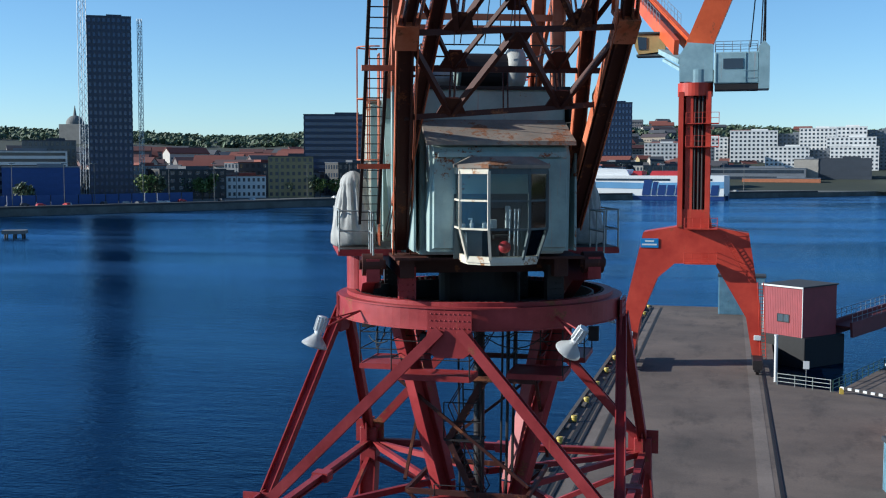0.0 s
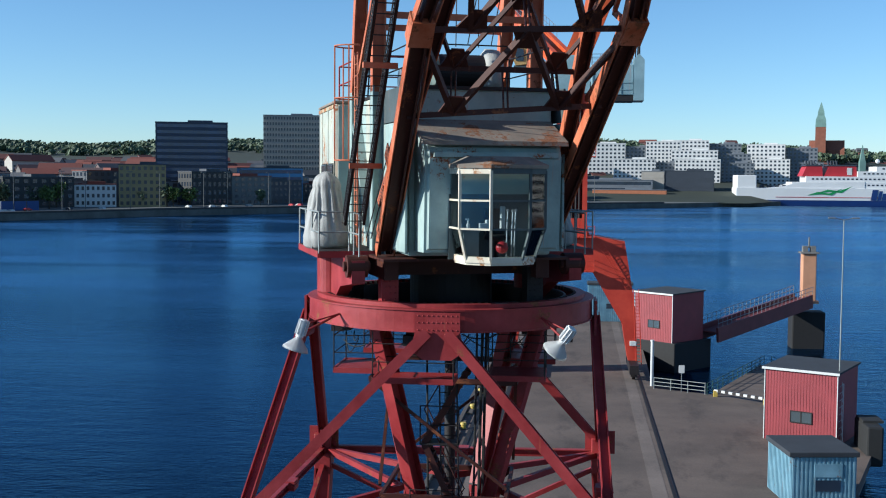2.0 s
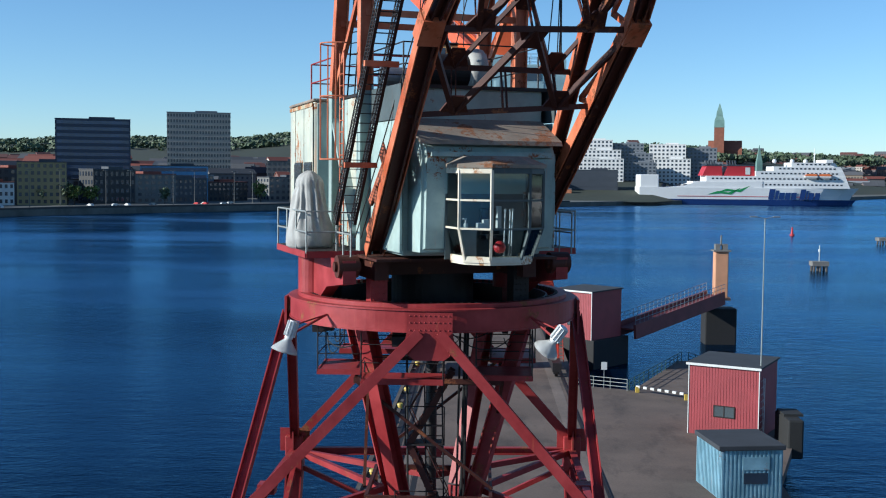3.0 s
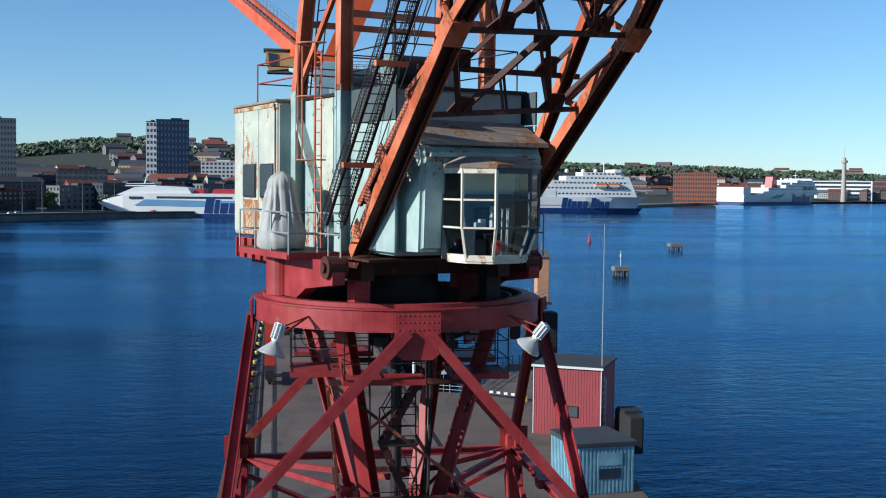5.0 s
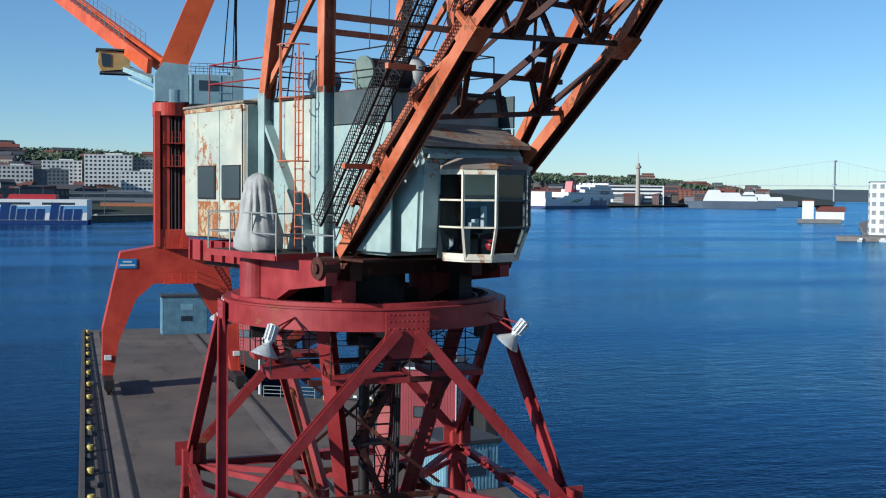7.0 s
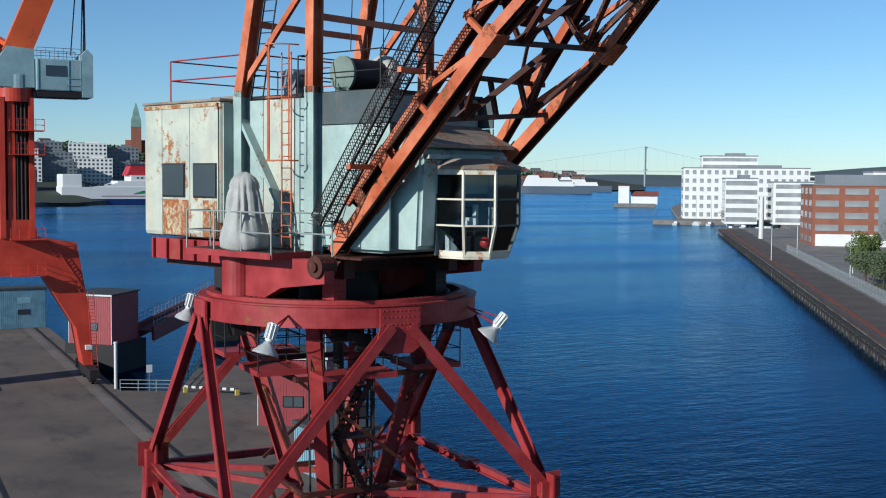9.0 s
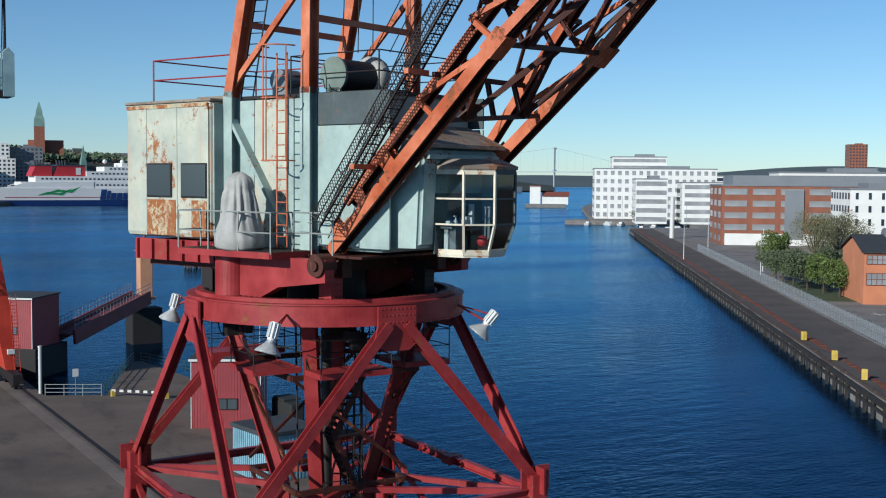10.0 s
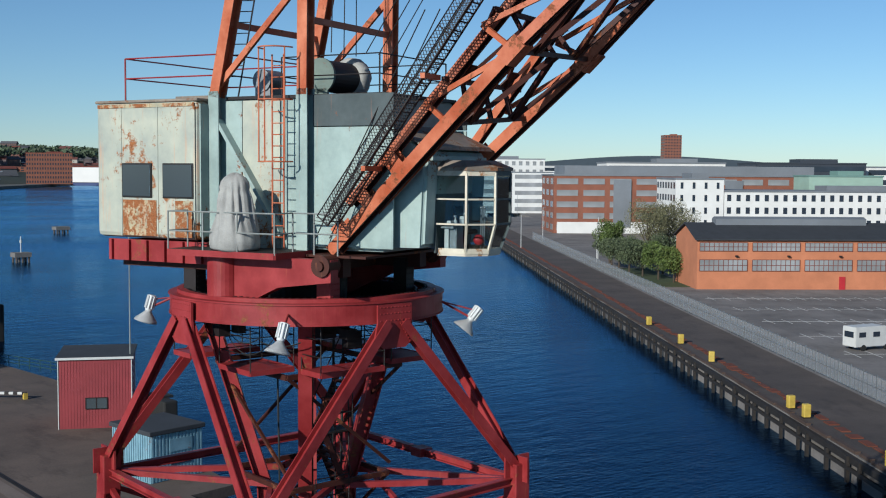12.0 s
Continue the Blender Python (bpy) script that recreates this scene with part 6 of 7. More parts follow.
br = thing("suspension_bridge", pose(0, 0, 0), "far suspension bridge with a tall pale pylon", "bridge")
P0, P1 = Vector((1946, 2652, 0)), Vector((2600, 1980, 0))
for p in (P0,):
    bm = bmesh.new()
    for o in (-5, 5):
        box(bm, p + Vector((o * .45, o * .45, 57)), (3.4, 3.4, 116))
    for z in (50, 112):
        box(bm, p + Vector((0, 0, z)), (9, 9, 4))
    part("pylon", bm, pale_bridge, br)
bm = bmesh.new()
d_ = (P1 - P0)
beam(bm, P0 - d_ * .6 + Vector((0, 0, 46)), P0 + d_ * .42 + Vector((0, 0, 46)), 14, 2.6)
part("deck", bm, pale_bridge, br)
bm = bmesh.new()
for a, b, sag in ((P0, P0 + d_ * .30, 0), (P0, P0 - d_ * .5, 0)):
    prev = None
    for i in range(25):
        f = i / 24
        z = 114 - 4 * sag * f * (1 - f) if sag else 114 - 66 * f
        c = a.lerp(b, f) + Vector((0, 0, z))
        if prev:
            tube(bm, prev, c, .45, 5)
        if i % 2:
            tube(bm, c, Vector((c.x, c.y, 46)), .25, 4)
        prev = c
part("cable", bm, pale_bridge, br)


# ferries
lifeboat_orange = plain("orange_lifeboat_paint", (.62, .16, .04), .5)
ship_white = plain("white_ship_paint", (.96, .96, .95), .45, 0, .06, .05)


def hull_shell(bm, L, W, z0, z1, rake, fl):
    """A hull of length L and width W, bow at +x: square stern, sides drawing in to a raked, rounded stem."""
    rings = []
    for z, r in ((z0, 0.0), (z0 + (z1 - z0) * .35, rake * .25), (z0 + (z1 - z0) * .7, rake * .65), (z1, rake)):
        k = 1.0 + .03 * (z - z0) / (z1 - z0)
        side = [(-L / 2, 1.0), (L * .18, 1.0), (L * .30, .90), (L * .39, .66), (L * .455, .34)]
        near = [Vector((x + r * max(0, x / L) * 1.2, -W / 2 * w * k, z)) for x, w in side]
        far = [Vector((p.x, -p.y, z)) for p in reversed(near)]
        rings.append([fl @ p for p in near + [Vector((L / 2 - rake + r, 0, z))] + far])
    loft(bm, rings)
    bmesh.ops.recalc_face_normals(bm, faces=bm.faces[:])


def side_windows(bm, x0, x1, y, z, fl, step=3.4, w=1.7, h=1.1):
    n = max(1, int(abs(x1 - x0) / step))
    for i in range(n):
        for s in (-1, 1):
            box(bm, fl @ Vector((x0 + (i + .5) * (x1 - x0) / n, s * (y + .05), z)), (w, .14, h))


def wave_sign(hull, x, y, z, w, fl):
    bm = bmesh.new()
    for o, dz in ((0, 0), (w * .28, w * .07)):
        prism(bm, [((x + o - w * .5) * fl, z + dz), ((x + o - w * .2) * fl, z + dz + w * .10), ((x + o + w * .12) * fl, z + dz + w * .06), ((x + o + w * .5) * fl, z + dz + w * .20), ((x + o + w * .2) * fl, z + dz), ((x + o - w * .1) * fl, z + dz + w * .03)], y - .16, y - .04, upright(0, 0))
    part("wave_mark", bm, wave_green, hull, "green wave painted on the side")


def letter_bars(hull, x, y, z, k, fl):
    """The ship's lettering as slanting dark bars."""
    bm = bmesh.new()
    for w, h in ((4.4, 8.4), (2.4, 7.4), (4.0, 5.6), (4.0, 5.6), (4.0, 5.6), (0, 0), (4.0, 8.4), (1.4, 7.2), (4.0, 5.6), (4.0, 5.6)):
        if w:
            x0, x1, sl = x, x + w * k, h * k * .16
            prism(bm, [(x0 * fl, z), (x1 * fl, z), ((x1 + sl * fl) * fl, z + h * k), ((x0 + sl * fl) * fl, z + h * k)], y - .14, y - .03, upright(0, 0))
        x += (w + .8 if w else 2.0) * k
    part("lettering_bar", bm, hull_blue, hull, "dark blue lettering shown as bars")


def lifeboats(ob, xs, y, z, size):
    for x in xs:
        bm = bmesh.new()
        loft(bm, [[(x + size * px * k, y + size * .22 * py * k, z + dz * size) for px, py in ((-.5, -.6), (.3, -1), (.5, 0), (.3, 1), (-.5, .6))] for k, dz in ((.5, 0), (1, .14), (1, .22))])
        boat_ = part("lifeboat", bm, white_plain, ob)
        bm = bmesh.new()
        loft(bm, [[(x + size * px * k, y + size * .22 * py * k, z + dz * size) for px, py in ((-.5, -.6), (.3, -1), (.5, 0), (.3, 1), (-.5, .6))] for k, dz in ((1, .225), (.8, .34), (.4, .38))])
        part("canopy", bm, lifeboat_orange, boat_)


def car_ferry(m, L, W, k, label, funnel_tall=False):
    """A high-sided white car ferry: open after deck behind a stern house, long red funnel block, stepped superstructure forward."""
    ob = thing("ferry", m, label, "ferry", "ferries at the quays")
    fl = Matrix.Identity(4)
    H = 15 * k
    bm = bmesh.new()
    hull_shell(bm, L * .985, W, -1, 4.6 * k, 4 * k, fl)
    part("boot_top", bm, hull_blue, ob, "dark blue lower hull")
    bm = bmesh.new()
    hull_shell(bm, L, W * 1.01, 4.65 * k, H, 14 * k, fl)
    hull = part("hull", bm, ship_white, ob)
    bm = bmesh.new()
    for s in (-1, 1):
        box(bm, (-L * .02, s * (W * .512), 7.2 * k), (L * .62, .2, .5 * k))
    part("side_stripe", bm, funnel_red, hull, "thin red stripe")
    bm = bmesh.new()
    soft_box(bm, (-L * .455, 0, H + 5.4 * k), (L * .085, W * .98, 11.5 * k), .6)
    part("stern_house", bm, ship_white, ob)
    bm = bmesh.new()
    for s in (-1, 1):
        prism(bm, [(-L * .41, H - .5), (L * .05, H - .5), (L * .05, H + 6 * k), (-L * .24, H + 5 * k), (-L * .30, H + 1.5 * k)], s * W * .48 - .5, s * W * .48 + .5, upright(0, 0))
    part("bulwark", bm, ship_white, ob)
    bm = bmesh.new()
    for i in range(14):
        box(bm, (-L * .39 + i * L * .011, (i % 3 - 1) * W * .3, H + 1.4 * k), (L * .009, W * .16, 2.6 * k))
    tagged(part("deck_cargo", bm, slate, ob), kind="stuff")
    z = H
    for i, (x0, x1, h, w) in enumerate(((-.26, .44, 5.5, .97), (-.20, .43, 5.0, .93), (.02, .42, 4.6, .90), (.10, .41, 4.2, .86), (.18, .385, 3.6, .80))):
        bm = bmesh.new()
        prism(bm, [(L * x0, z), (L * x1, z), (L * (x1 - .012), z + h * k), (L * x0, z + h * k)], -W * w / 2, W * w / 2, upright(0, 0))
        part("deck_house", bm, ship_white, ob)
        bm = bmesh.new()
        side_windows(bm, L * (x0 + .02), L * (x1 - .03), W * w / 2, z + h * k * .55, fl, 3.6 * k, 1.9 * k, 1.3 * k)
        tagged(part("glazing", bm, town_glass, ob), kind="stuff")
        z += h * k
    bm = bmesh.new()
    box(bm, (L * .345, 0, z + 1.3), (L * .03, W * 1.02, 2.8 * k))
    part("bridge_house", bm, ship_white, ob)
    bm = bmesh.new()
    tube(bm, (L * .30, 0, z), (L * .30, 0, z + 13 * k), .6 * k, 8, .25)
    box(bm, (L * .30, 0, z + 8 * k), (.6, 7 * k, .6))
    part("mast", bm, ship_white, ob)
    for x in (.12, .20, .26):
        bm = bmesh.new()
        bmesh.ops.create_uvsphere(bm, u_segments=12, v_segments=8, radius=2.0 * k, matrix=Matrix.Translation((L * x, 0, z + 1.2)))
        part("radar_dome", bm, ship_white, ob, smooth=True)
    zf = H + 10.5 * k
    for x0, x1 in ((-.215, -.125), (-.12, .02)) if not funnel_tall else ((-.05, .02),):
        bm = bmesh.new()
        hf, wf = (9 * k, .36) if not funnel_tall else (18 * k, .13)
        prism(bm, [(L * x0, zf), (L * x1, zf), (L * (x1 - .004), zf + hf), (L * (x0 + .02), zf + hf)], -W * wf, W * wf, upright(0, 0))
        fn = part("funnel", bm, funnel_red, ob, "red funnel block with a pale mark")
        bm = bmesh.new()
        prism(bm, [(L * (x0 + .012), zf + hf), (L * x1, zf + hf), (L * x1, zf + hf + 1.2 * k), (L * (x0 + .02), zf + hf + 1.2 * k)], -W * (wf + .01), W * (wf + .01), upright(0, 0))
        for i in range(4):
            tube(bm, (L * (x0 + .03 + i * .012), 0, zf + hf), (L * (x0 + .026 + i * .012), 0, zf + hf + 5 * k), .9 * k, 8)
        part("funnel_top", bm, slate, fn)
        if x1 > 0:
            bm = bmesh.new()
            soft_box(bm, (L * (x1 - .032), -W * (wf + .005), zf + hf * .5), (4.2 * k, .3, 6.4 * k), .3)
            part("funnel_mark", bm, white_plain, fn)
    lifeboats(ob, (L * .27, L * .33), -W * .5, H + 8 * k, 13 * k)
    wave_sign(hull, -L * .12, -W * .516, 9.0 * k, L * .15, 1)
    letter_bars(hull, L * .075, -W * .518, 4.8 * k, L * .0056, 1)
    return ob


def fast_ferry(m, L, W, label):
    """A twin-hulled fast ferry, bow at -x: a long wedge of a nose over two slim hulls, dark window slits, painted side."""
    ob = thing("ferry", m, label, "ferry", "ferries at the quays")
    bm = bmesh.new()
    for s in (-1, 1):
        prism(bm, [(-L * .40, -1), (L * .5, -1), (L * .5, 4.0), (-L * .46, 4.0)], s * W * .36 - W * .13, s * W * .36 + W * .13, upright(0, 0))
    part("boot_top", bm, hull_blue, ob, "dark blue twin hulls")
    bm = bmesh.new()
    rings = []
    for x, w, zl, zh in ((-.50, .62, 9.5, 10.4), (-.44, .84, 5.6, 12.6), (-.36, .96, 3.2, 15.0), (-.22, 1.0, 2.6, 16.4), (.50, 1.0, 2.6, 16.4)):
        rings.append([(L * x, -W / 2 * w, zl), (L * x, -W / 2 * w, zh), (L * x, W / 2 * w, zh), (L * x, W / 2 * w, zl)])
    loft(bm, rings)
    bmesh.ops.recalc_face_normals(bm, faces=bm.faces[:])
    hull = part("hull", bm, ship_white, ob)
    bm = bmesh.new()
    prism(bm, [(-L * .40, 15.0), (-L * .30, 20.5), (-L * .18, 21.5), (-L * .02, 20.5), (L * .0, 16.0)], -W * .40, W * .40, upright(0, 0))
    top = part("deck_house", bm, ship_white, ob)
    bm = bmesh.new()
    prism(bm, [(-L * .36, 21.0), (-L * .19, 21.2), (-L * .20, 23.4), (-L * .35, 23.0)], -W * .30, W * .30, upright(0, 0))
    part("wheelhouse", bm, ship_white, top)
    bm = bmesh.new()
    prism(bm, [(-L * .355, 21.8), (-L * .195, 22.0), (-L * .195, 22.9), (-L * .352, 22.6)], -W * .305, W * .305, upright(0, 0))
    part("bridge_glazing", bm, town_glass, top)
    bm = bmesh.new()
    tube(bm, (-L * .27, 0, 23), (-L * .25, 0, 30), .5, 8, .2)
    box(bm, (-L * .26, 0, 27), (.5, 6, .5))
    part("mast", bm, ship_white, top)
    bm = bmesh.new()
    for s in (-1, 1):
        box(bm, (L * .02, s * W * .502, 13.6), (L * .40, .16, 1.5))
        box(bm, (-L * .29, s * W * .50, 13.3), (L * .07, .7, 1.5))
        box(bm, (L * .36, s * W * .502, 13.6), (L * .16, .16, 1.5))
    part("window_strip", bm, town_glass, hull)
    bm = bmesh.new()
    prism(bm, [(-L * .30, 8.0), (L * .02, 7.4), (L * .5, 8.0), (L * .5, 12.4), (L * .1, 11.4), (-L * .24, 12.2)], -W * .5035 - .1, -W * .5035, upright(0, 0))
    part("side_paint", bm, sky_blue, hull, "light blue pattern painted on the side")
    for x0, x1 in ((.0, .06), (.10, .34)):
        bm = bmesh.new()
        prism(bm, [(L * x0, 16.2), (L * x1, 16.2), (L * x1, 19.6), (L * (x0 + .015), 19.6)], -W * .3, W * .3, upright(0, 0))
        part("funnel", bm, funnel_red, ob, "low crimson funnel casing")
    letter_bars(hull, L * .07, -W * .506, 3.0, L * .0098, 1)
    return ob


def freight_ferry(m, L, W, label):
    ob = thing("ferry", m, label, "ferry", "ferries at the quays")
    fl = Matrix.Diagonal((-1, 1, 1, 1))
    bm = bmesh.new()
    hull_shell(bm, L, W, -1, L * .085, L * .05, fl)
    part("hull", bm, hull_grey, ob, "blue-grey hull")
    z = L * .085
    for x0, x1, h in ((-.30, .30, .055), (-.12, .28, .04), (.10, .26, .03)):
        bm = bmesh.new()
        prism(bm, [(-L * x0, z), (-L * x1, z), (-L * (x1 - .02), z + L * h), (-L * (x0 + .02), z + L * h)], -W * .42, W * .42, upright(0, 0))
        part("deck_house", bm, ship_white, ob)
        z += L * h
    bm = bmesh.new()
    tube(bm, (-L * .18, 0, z - .5), (-L * .18, 0, z + 12), .6, 6, .3)
    part("mast", bm, galvanised, ob)
    bm = bmesh.new()
    tube(bm, (L * .1, 0, z - L * .08), (L * .1, 0, z + 7), .8, 6, .4)
    part("mast", bm, galvanised, ob)
    return ob


car_ferry(pose(232, 1040, WATER, 0, 0, -1), 194, 34, 0.98, "large white ferry with red funnel and blue lettering bars")
car_ferry(pose(735, 1670, WATER, 0, 0, 38), 250, 46, 0.98, "white ferry with a tall dark-topped red funnel at its berth", True)
fast_ferry(pose(-65, 826, WATER, 0, 0, -7), 129, 30, "white fast ferry with a blue patterned side at its berth")
freight_ferry(pose(1057, 1731, WATER, 0, 0, -31.7), 150, 26, "dark grey and white freight ferry at its berth")
freight_ferry(pose(1319, 2037, WATER, 0, 0, -34), 140, 26, "dark grey freight ferry with a white house at its berth")

# ---- the opposite quay, in its own frame ----
def q(n_, s, z=0.0, yaw=0.0):
    """A pose on the opposite quay: n_ metres inland, s along it."""
    return QM @ pose(n_, s, z, 0, 0, yaw)


def q_house(n0, s0, w, d, h, *a, **k):
    p = q(n0 + w / 2, s0).translation
    return block_house(p.x, p.y, -36.87, w, d, 0, h, *a, **k)


# orange brick warehouse
wh = thing("warehouse", q(72.6, 191), "long orange brick warehouse with a dark pitched roof and glazed strips", "warehouse")
bm = bmesh.new()
prism(bm, [(0, 0), (15, 0), (15, 8.8), (7.5, 11.2), (0, 8.8)], -38, 38, Matrix(((0, 0, 1, 0), (1, 0, 0, 0), (0, 1, 0, 0), (0, 0, 0, 1))))
part("wall", bm, brick_orange, wh)
bm = bmesh.new()
for a, b in (((-.6, 8.75), (7.5, 11.35)), ((15.6, 8.75), (7.5, 11.35))):
    prism(bm, [a, b, (b[0], b[1] + .25), (a[0], a[1] + .25)], -38.5, 38.5, Matrix(((0, 0, 1, 0), (1, 0, 0, 0), (0, 1, 0, 0), (0, 0, 0, 1))))
part("roof", bm, roof_felt, wh)
for i in range(8):
    for z, h in ((7.6, 1.5), (4.3, 2.0)):
        bm = bmesh.new()
        box(bm, (-33.3 + i * 9.5, -.05, z), (8.6, .12, h))
        w_ = part("window", bm, blind_glass, wh)
        bm = bmesh.new()
        for k in range(11):
            box(bm, (-37.6 + i * 9.5 + k * .86, -.13, z), (.09, .06, h))
        for zz in (-h / 2, 0, h / 2):
            box(bm, (-33.3 + i * 9.5, -.13, z + zz), (8.6, .06, .09))
        part("frame", bm, tile_red, w_)
for x0, x1 in ((-33, -5), (9.5, 37)):
    bm = bmesh.new()
    prism(bm, [(6.2, 10.9), (8.8, 10.9), (8.8, 12.3), (7.5, 12.7), (6.2, 12.3)], x0, x1, Matrix(((0, 0, 1, 0), (1, 0, 0, 0), (0, 1, 0, 0), (0, 0, 0, 1))))
    part("roof_monitor", bm, grey_clad, wh, "grey ridge skylight")
bm = bmesh.new()
prism(bm, [(2.6, 9.6), (5.4, 10.2), (4.0, 12.2)], 4.6, 8.2, Matrix(((0, 0, 1, 0), (1, 0, 0, 0), (0, 1, 0, 0), (0, 0, 0, 1))))
part("dormer", bm, brick_red, wh, "small red dormer")
bm = bmesh.new()
box(bm, (-11.7, -.06, 1.15), (1.1, .12, 2.3))
part("door", bm, funnel_red, wh)
for i in range(5):
    bm = bmesh.new()
    soft_box(bm, (-31 + i * 9.4, -.35, 5.95), (.5, .5, .3), .08)
    part("wall_lamp", bm, dark_steel, wh)

q_house(35.9, 376, 90, 30, 19.3, brick_red, blind_glass, 5, 10, "grid", grey_clad, "red brick office block with grey bays and window bands", wide=.80)
bay = thing("office_annex", q(0, 0), "grey metal top storey and bays of the brick office", "building")
for n0, w in ((59, 6), (78, 6), (97, 6)):
    bm = bmesh.new()
    box(bm, (n0, 375.8, 10), (w, .6, 16))
    part("bay_panel", bm, grey_clad, bay)
bm = bmesh.new()
box(bm, (83, 392, 21), (86, 24, 3.6))
part("top_storey", bm, grey_clad, bay)
bm = bmesh.new()
box(bm, (81, 375.86, 1.9), (88, .5, 3.8))
part("plinth", bm, render_white, bay)
q_house(65.6, 330, 14.5, 24, 18.6, render_white, town_glass, 5, 4, "grid", grey_clad, "white rendered office end with few windows", wide=.22)
q_house(80.3, 330, 74, 20, 15, render_white, town_glass, 4, 26, "grid", grey_clad, "long white rendered building with small square windows", wide=.42)
q_house(62, 420, 45, 20, 24, render_white, town_glass, 6, 12, "band", grey_clad, "plain white rendered office block")
pale_green = plain("pale_green_render", (.42, .58, .48), .8, 0, .1, .2)
q_house(114, 352, 24, 14, 19.6, pale_green, pale_green, 1, 2, "band", copper_green, "pale green penthouse block above a white building")
q_house(119, 420, 42, 24, 24.2, slate, town_glass, 6, 14, "band", slate, "black glass fronted office block")
q_house(165, 430, 60, 24, 23, render_white, town_glass, 6, 16, "band", grey_clad, "white office block with balconies")
q_house(2, 633, 66, 40, 27.3, render_white, blind_glass, 6, 17, "grid", grey_clad, "large white waterfront office with window bands")
q_house(12, 645, 30, 24, 34, render_white, blind_glass, 9, 9, "band", grey_clad, "glazed top storeys of the waterfront office")
q_house(19.8, 560, 15, 26, 21.6, render_white, blind_glass, 5, 4, "band", grey_clad, "white office wing with window bands")
q_house(42, 560, 60, 26, 20, render_white, blind_glass, 5, 14, "band", grey_clad, "white office wing with window bands")
q_house(345, 1500, 22.5, 22, 69, brick_red, town_glass, 18, 6, "grid", brick_red, "far red brick tower block")
q_house(70, 700, 120, 40, 24, render_white, town_glass, 6, 26, "band", grey_clad, "plain white rendered office block")
q_house(120, 560, 90, 40, 20, grey_clad, town_glass, 5, 20, "band", grey_clad, "plain grey metal office block")
rng = random.Random(21)
for i in range(70):
    n0, s0 = rng.uniform(110, 900), rng.uniform(650, 1500)
    p = q(n0, s0).translation
    small_house(p.x, p.y, -37 + rng.uniform(-30, 30), rng.uniform(14, 40), rng.uniform(10, 14), rng.uniform(0, 4), rng.uniform(8, 22), rng.choice(walls_), rng.choice([tile_red, slate, grey_clad, grey_clad]))

# quay edge: fender wall, rusty rail, bollards
wet_timber = plain("wet_dark_timber", (.030, .024, .020), .7, 0, .5, .8, .4)


def _fender(bm):
    box(bm, (EDGE - .15, 150, -.35), (.5, 700, .5))
    r = random.Random(5)
    for i in range(150):
        s = -40 + i * 3.4 + r.uniform(-.9, .9)
        box(bm, (EDGE - .42, s, -1.3 + r.uniform(-.3, .2)), (.28, r.uniform(.2, .45), 2.0))
    box(bm, (EDGE - .45, 150, -1.0), (.2, 700, .3))


tagged(simple("wall_fender", wet_timber, "weathered timber fender wall of the opposite quay", "quay wall", _fender, QM), kind="structure")


edge_timber = plain("rust_stained_timber", (.10, .062, .045), .85, 0, .5, .5, .5)


def _kerb2(bm):
    r = random.Random(13)
    s = -190.0
    while s < 480:
        w = r.uniform(2.0, 6.0)
        box(bm, (EDGE + .25 + r.uniform(-.12, .10), s + w / 2, .10 + r.uniform(-.06, .05)), (.42, w - r.uniform(.05, .7), .24))
        s += w


tagged(simple("trim", edge_timber, "weathered dark timber kerb on the opposite quay", "kerb", _kerb2, QM), kind="structure")
rust_mat = plain("rusty_iron", (.22, .065, .032), .85, .2, .4, 1.0, .3)


def _rustrail(bm):
    r = random.Random(9)
    for i in range(230):
        box(bm, (EDGE + 2.3 + r.uniform(-.12, .12), -60 + i * 2.4, .05), (r.uniform(.4, 1.1), r.uniform(1.2, 2.4), .09))


tagged(simple("rail_track", rust_mat, "rusty iron rail along the opposite quay", "rail", _rustrail, QM), kind="structure")
first = None
PILLARS = (56, 67.5, 84, 87.8, 112.7, 126, 143)
for s in PILLARS:
    m = q(EDGE + 1.1, s, 0, random.Random(s).uniform(-15, 15))
    if first is None:
        first = thing("power_pillar", m, "yellow service pillar on the quay edge", "pillar", "yellow pillars on the quay edge")
        bm = bmesh.new()
        soft_box(bm, (0, 0, .6), (.65, .55, 1.2), .08)
        part("cabinet", bm, yellow, first)
        bm = bmesh.new()
        box(bm, (0, 0, .05), (.95, .7, .1))
        part("foot", bm, dark_steel, first)
    else:
        copy_thing(first, m)

# palisade fence
def _fence(bm):
    for i in range(300):
        box(bm, (24.2, 40 + i * 1.0, 1.15), (.05, .06, 2.3) if i % 3 else (.10, .10, 2.5))
    for z in (.15, 1.2, 2.25):
        box(bm, (24.2, 190, z), (.04, 300, .05))


fence = simple("palisade_fence", galvanised, "long galvanised mesh fence beside the yard", "fence", _fence, QM)
m_, nt_, b_ = nodes_of("wire_mesh")
b_.inputs["Base Color"].default_value = (.5, .52, .54, 1)
b_.inputs["Alpha"].default_value = .18
bm = bmesh.new()
box(bm, (24.2, 190, 1.2), (.012, 300, 2.1))
part("mesh_panel", bm, m_, fence)


def _strip(bm):
    box(bm, ((EDGE + 23.6) / 2 + .2, 150, .003), (23.6 - EDGE, 700, .012))


tagged(simple("pavement", edge_asphalt, "dark worn asphalt strip along the quay edge", "quay strip", _strip, QM), kind="structure")


def _verge(bm):
        box(bm, (31, 215, .03), (9, 40, .06))


tagged(simple("ground_verge", lawn, "strip of rough dry grass by the fence", "grass", _verge, QM), kind="stuff")

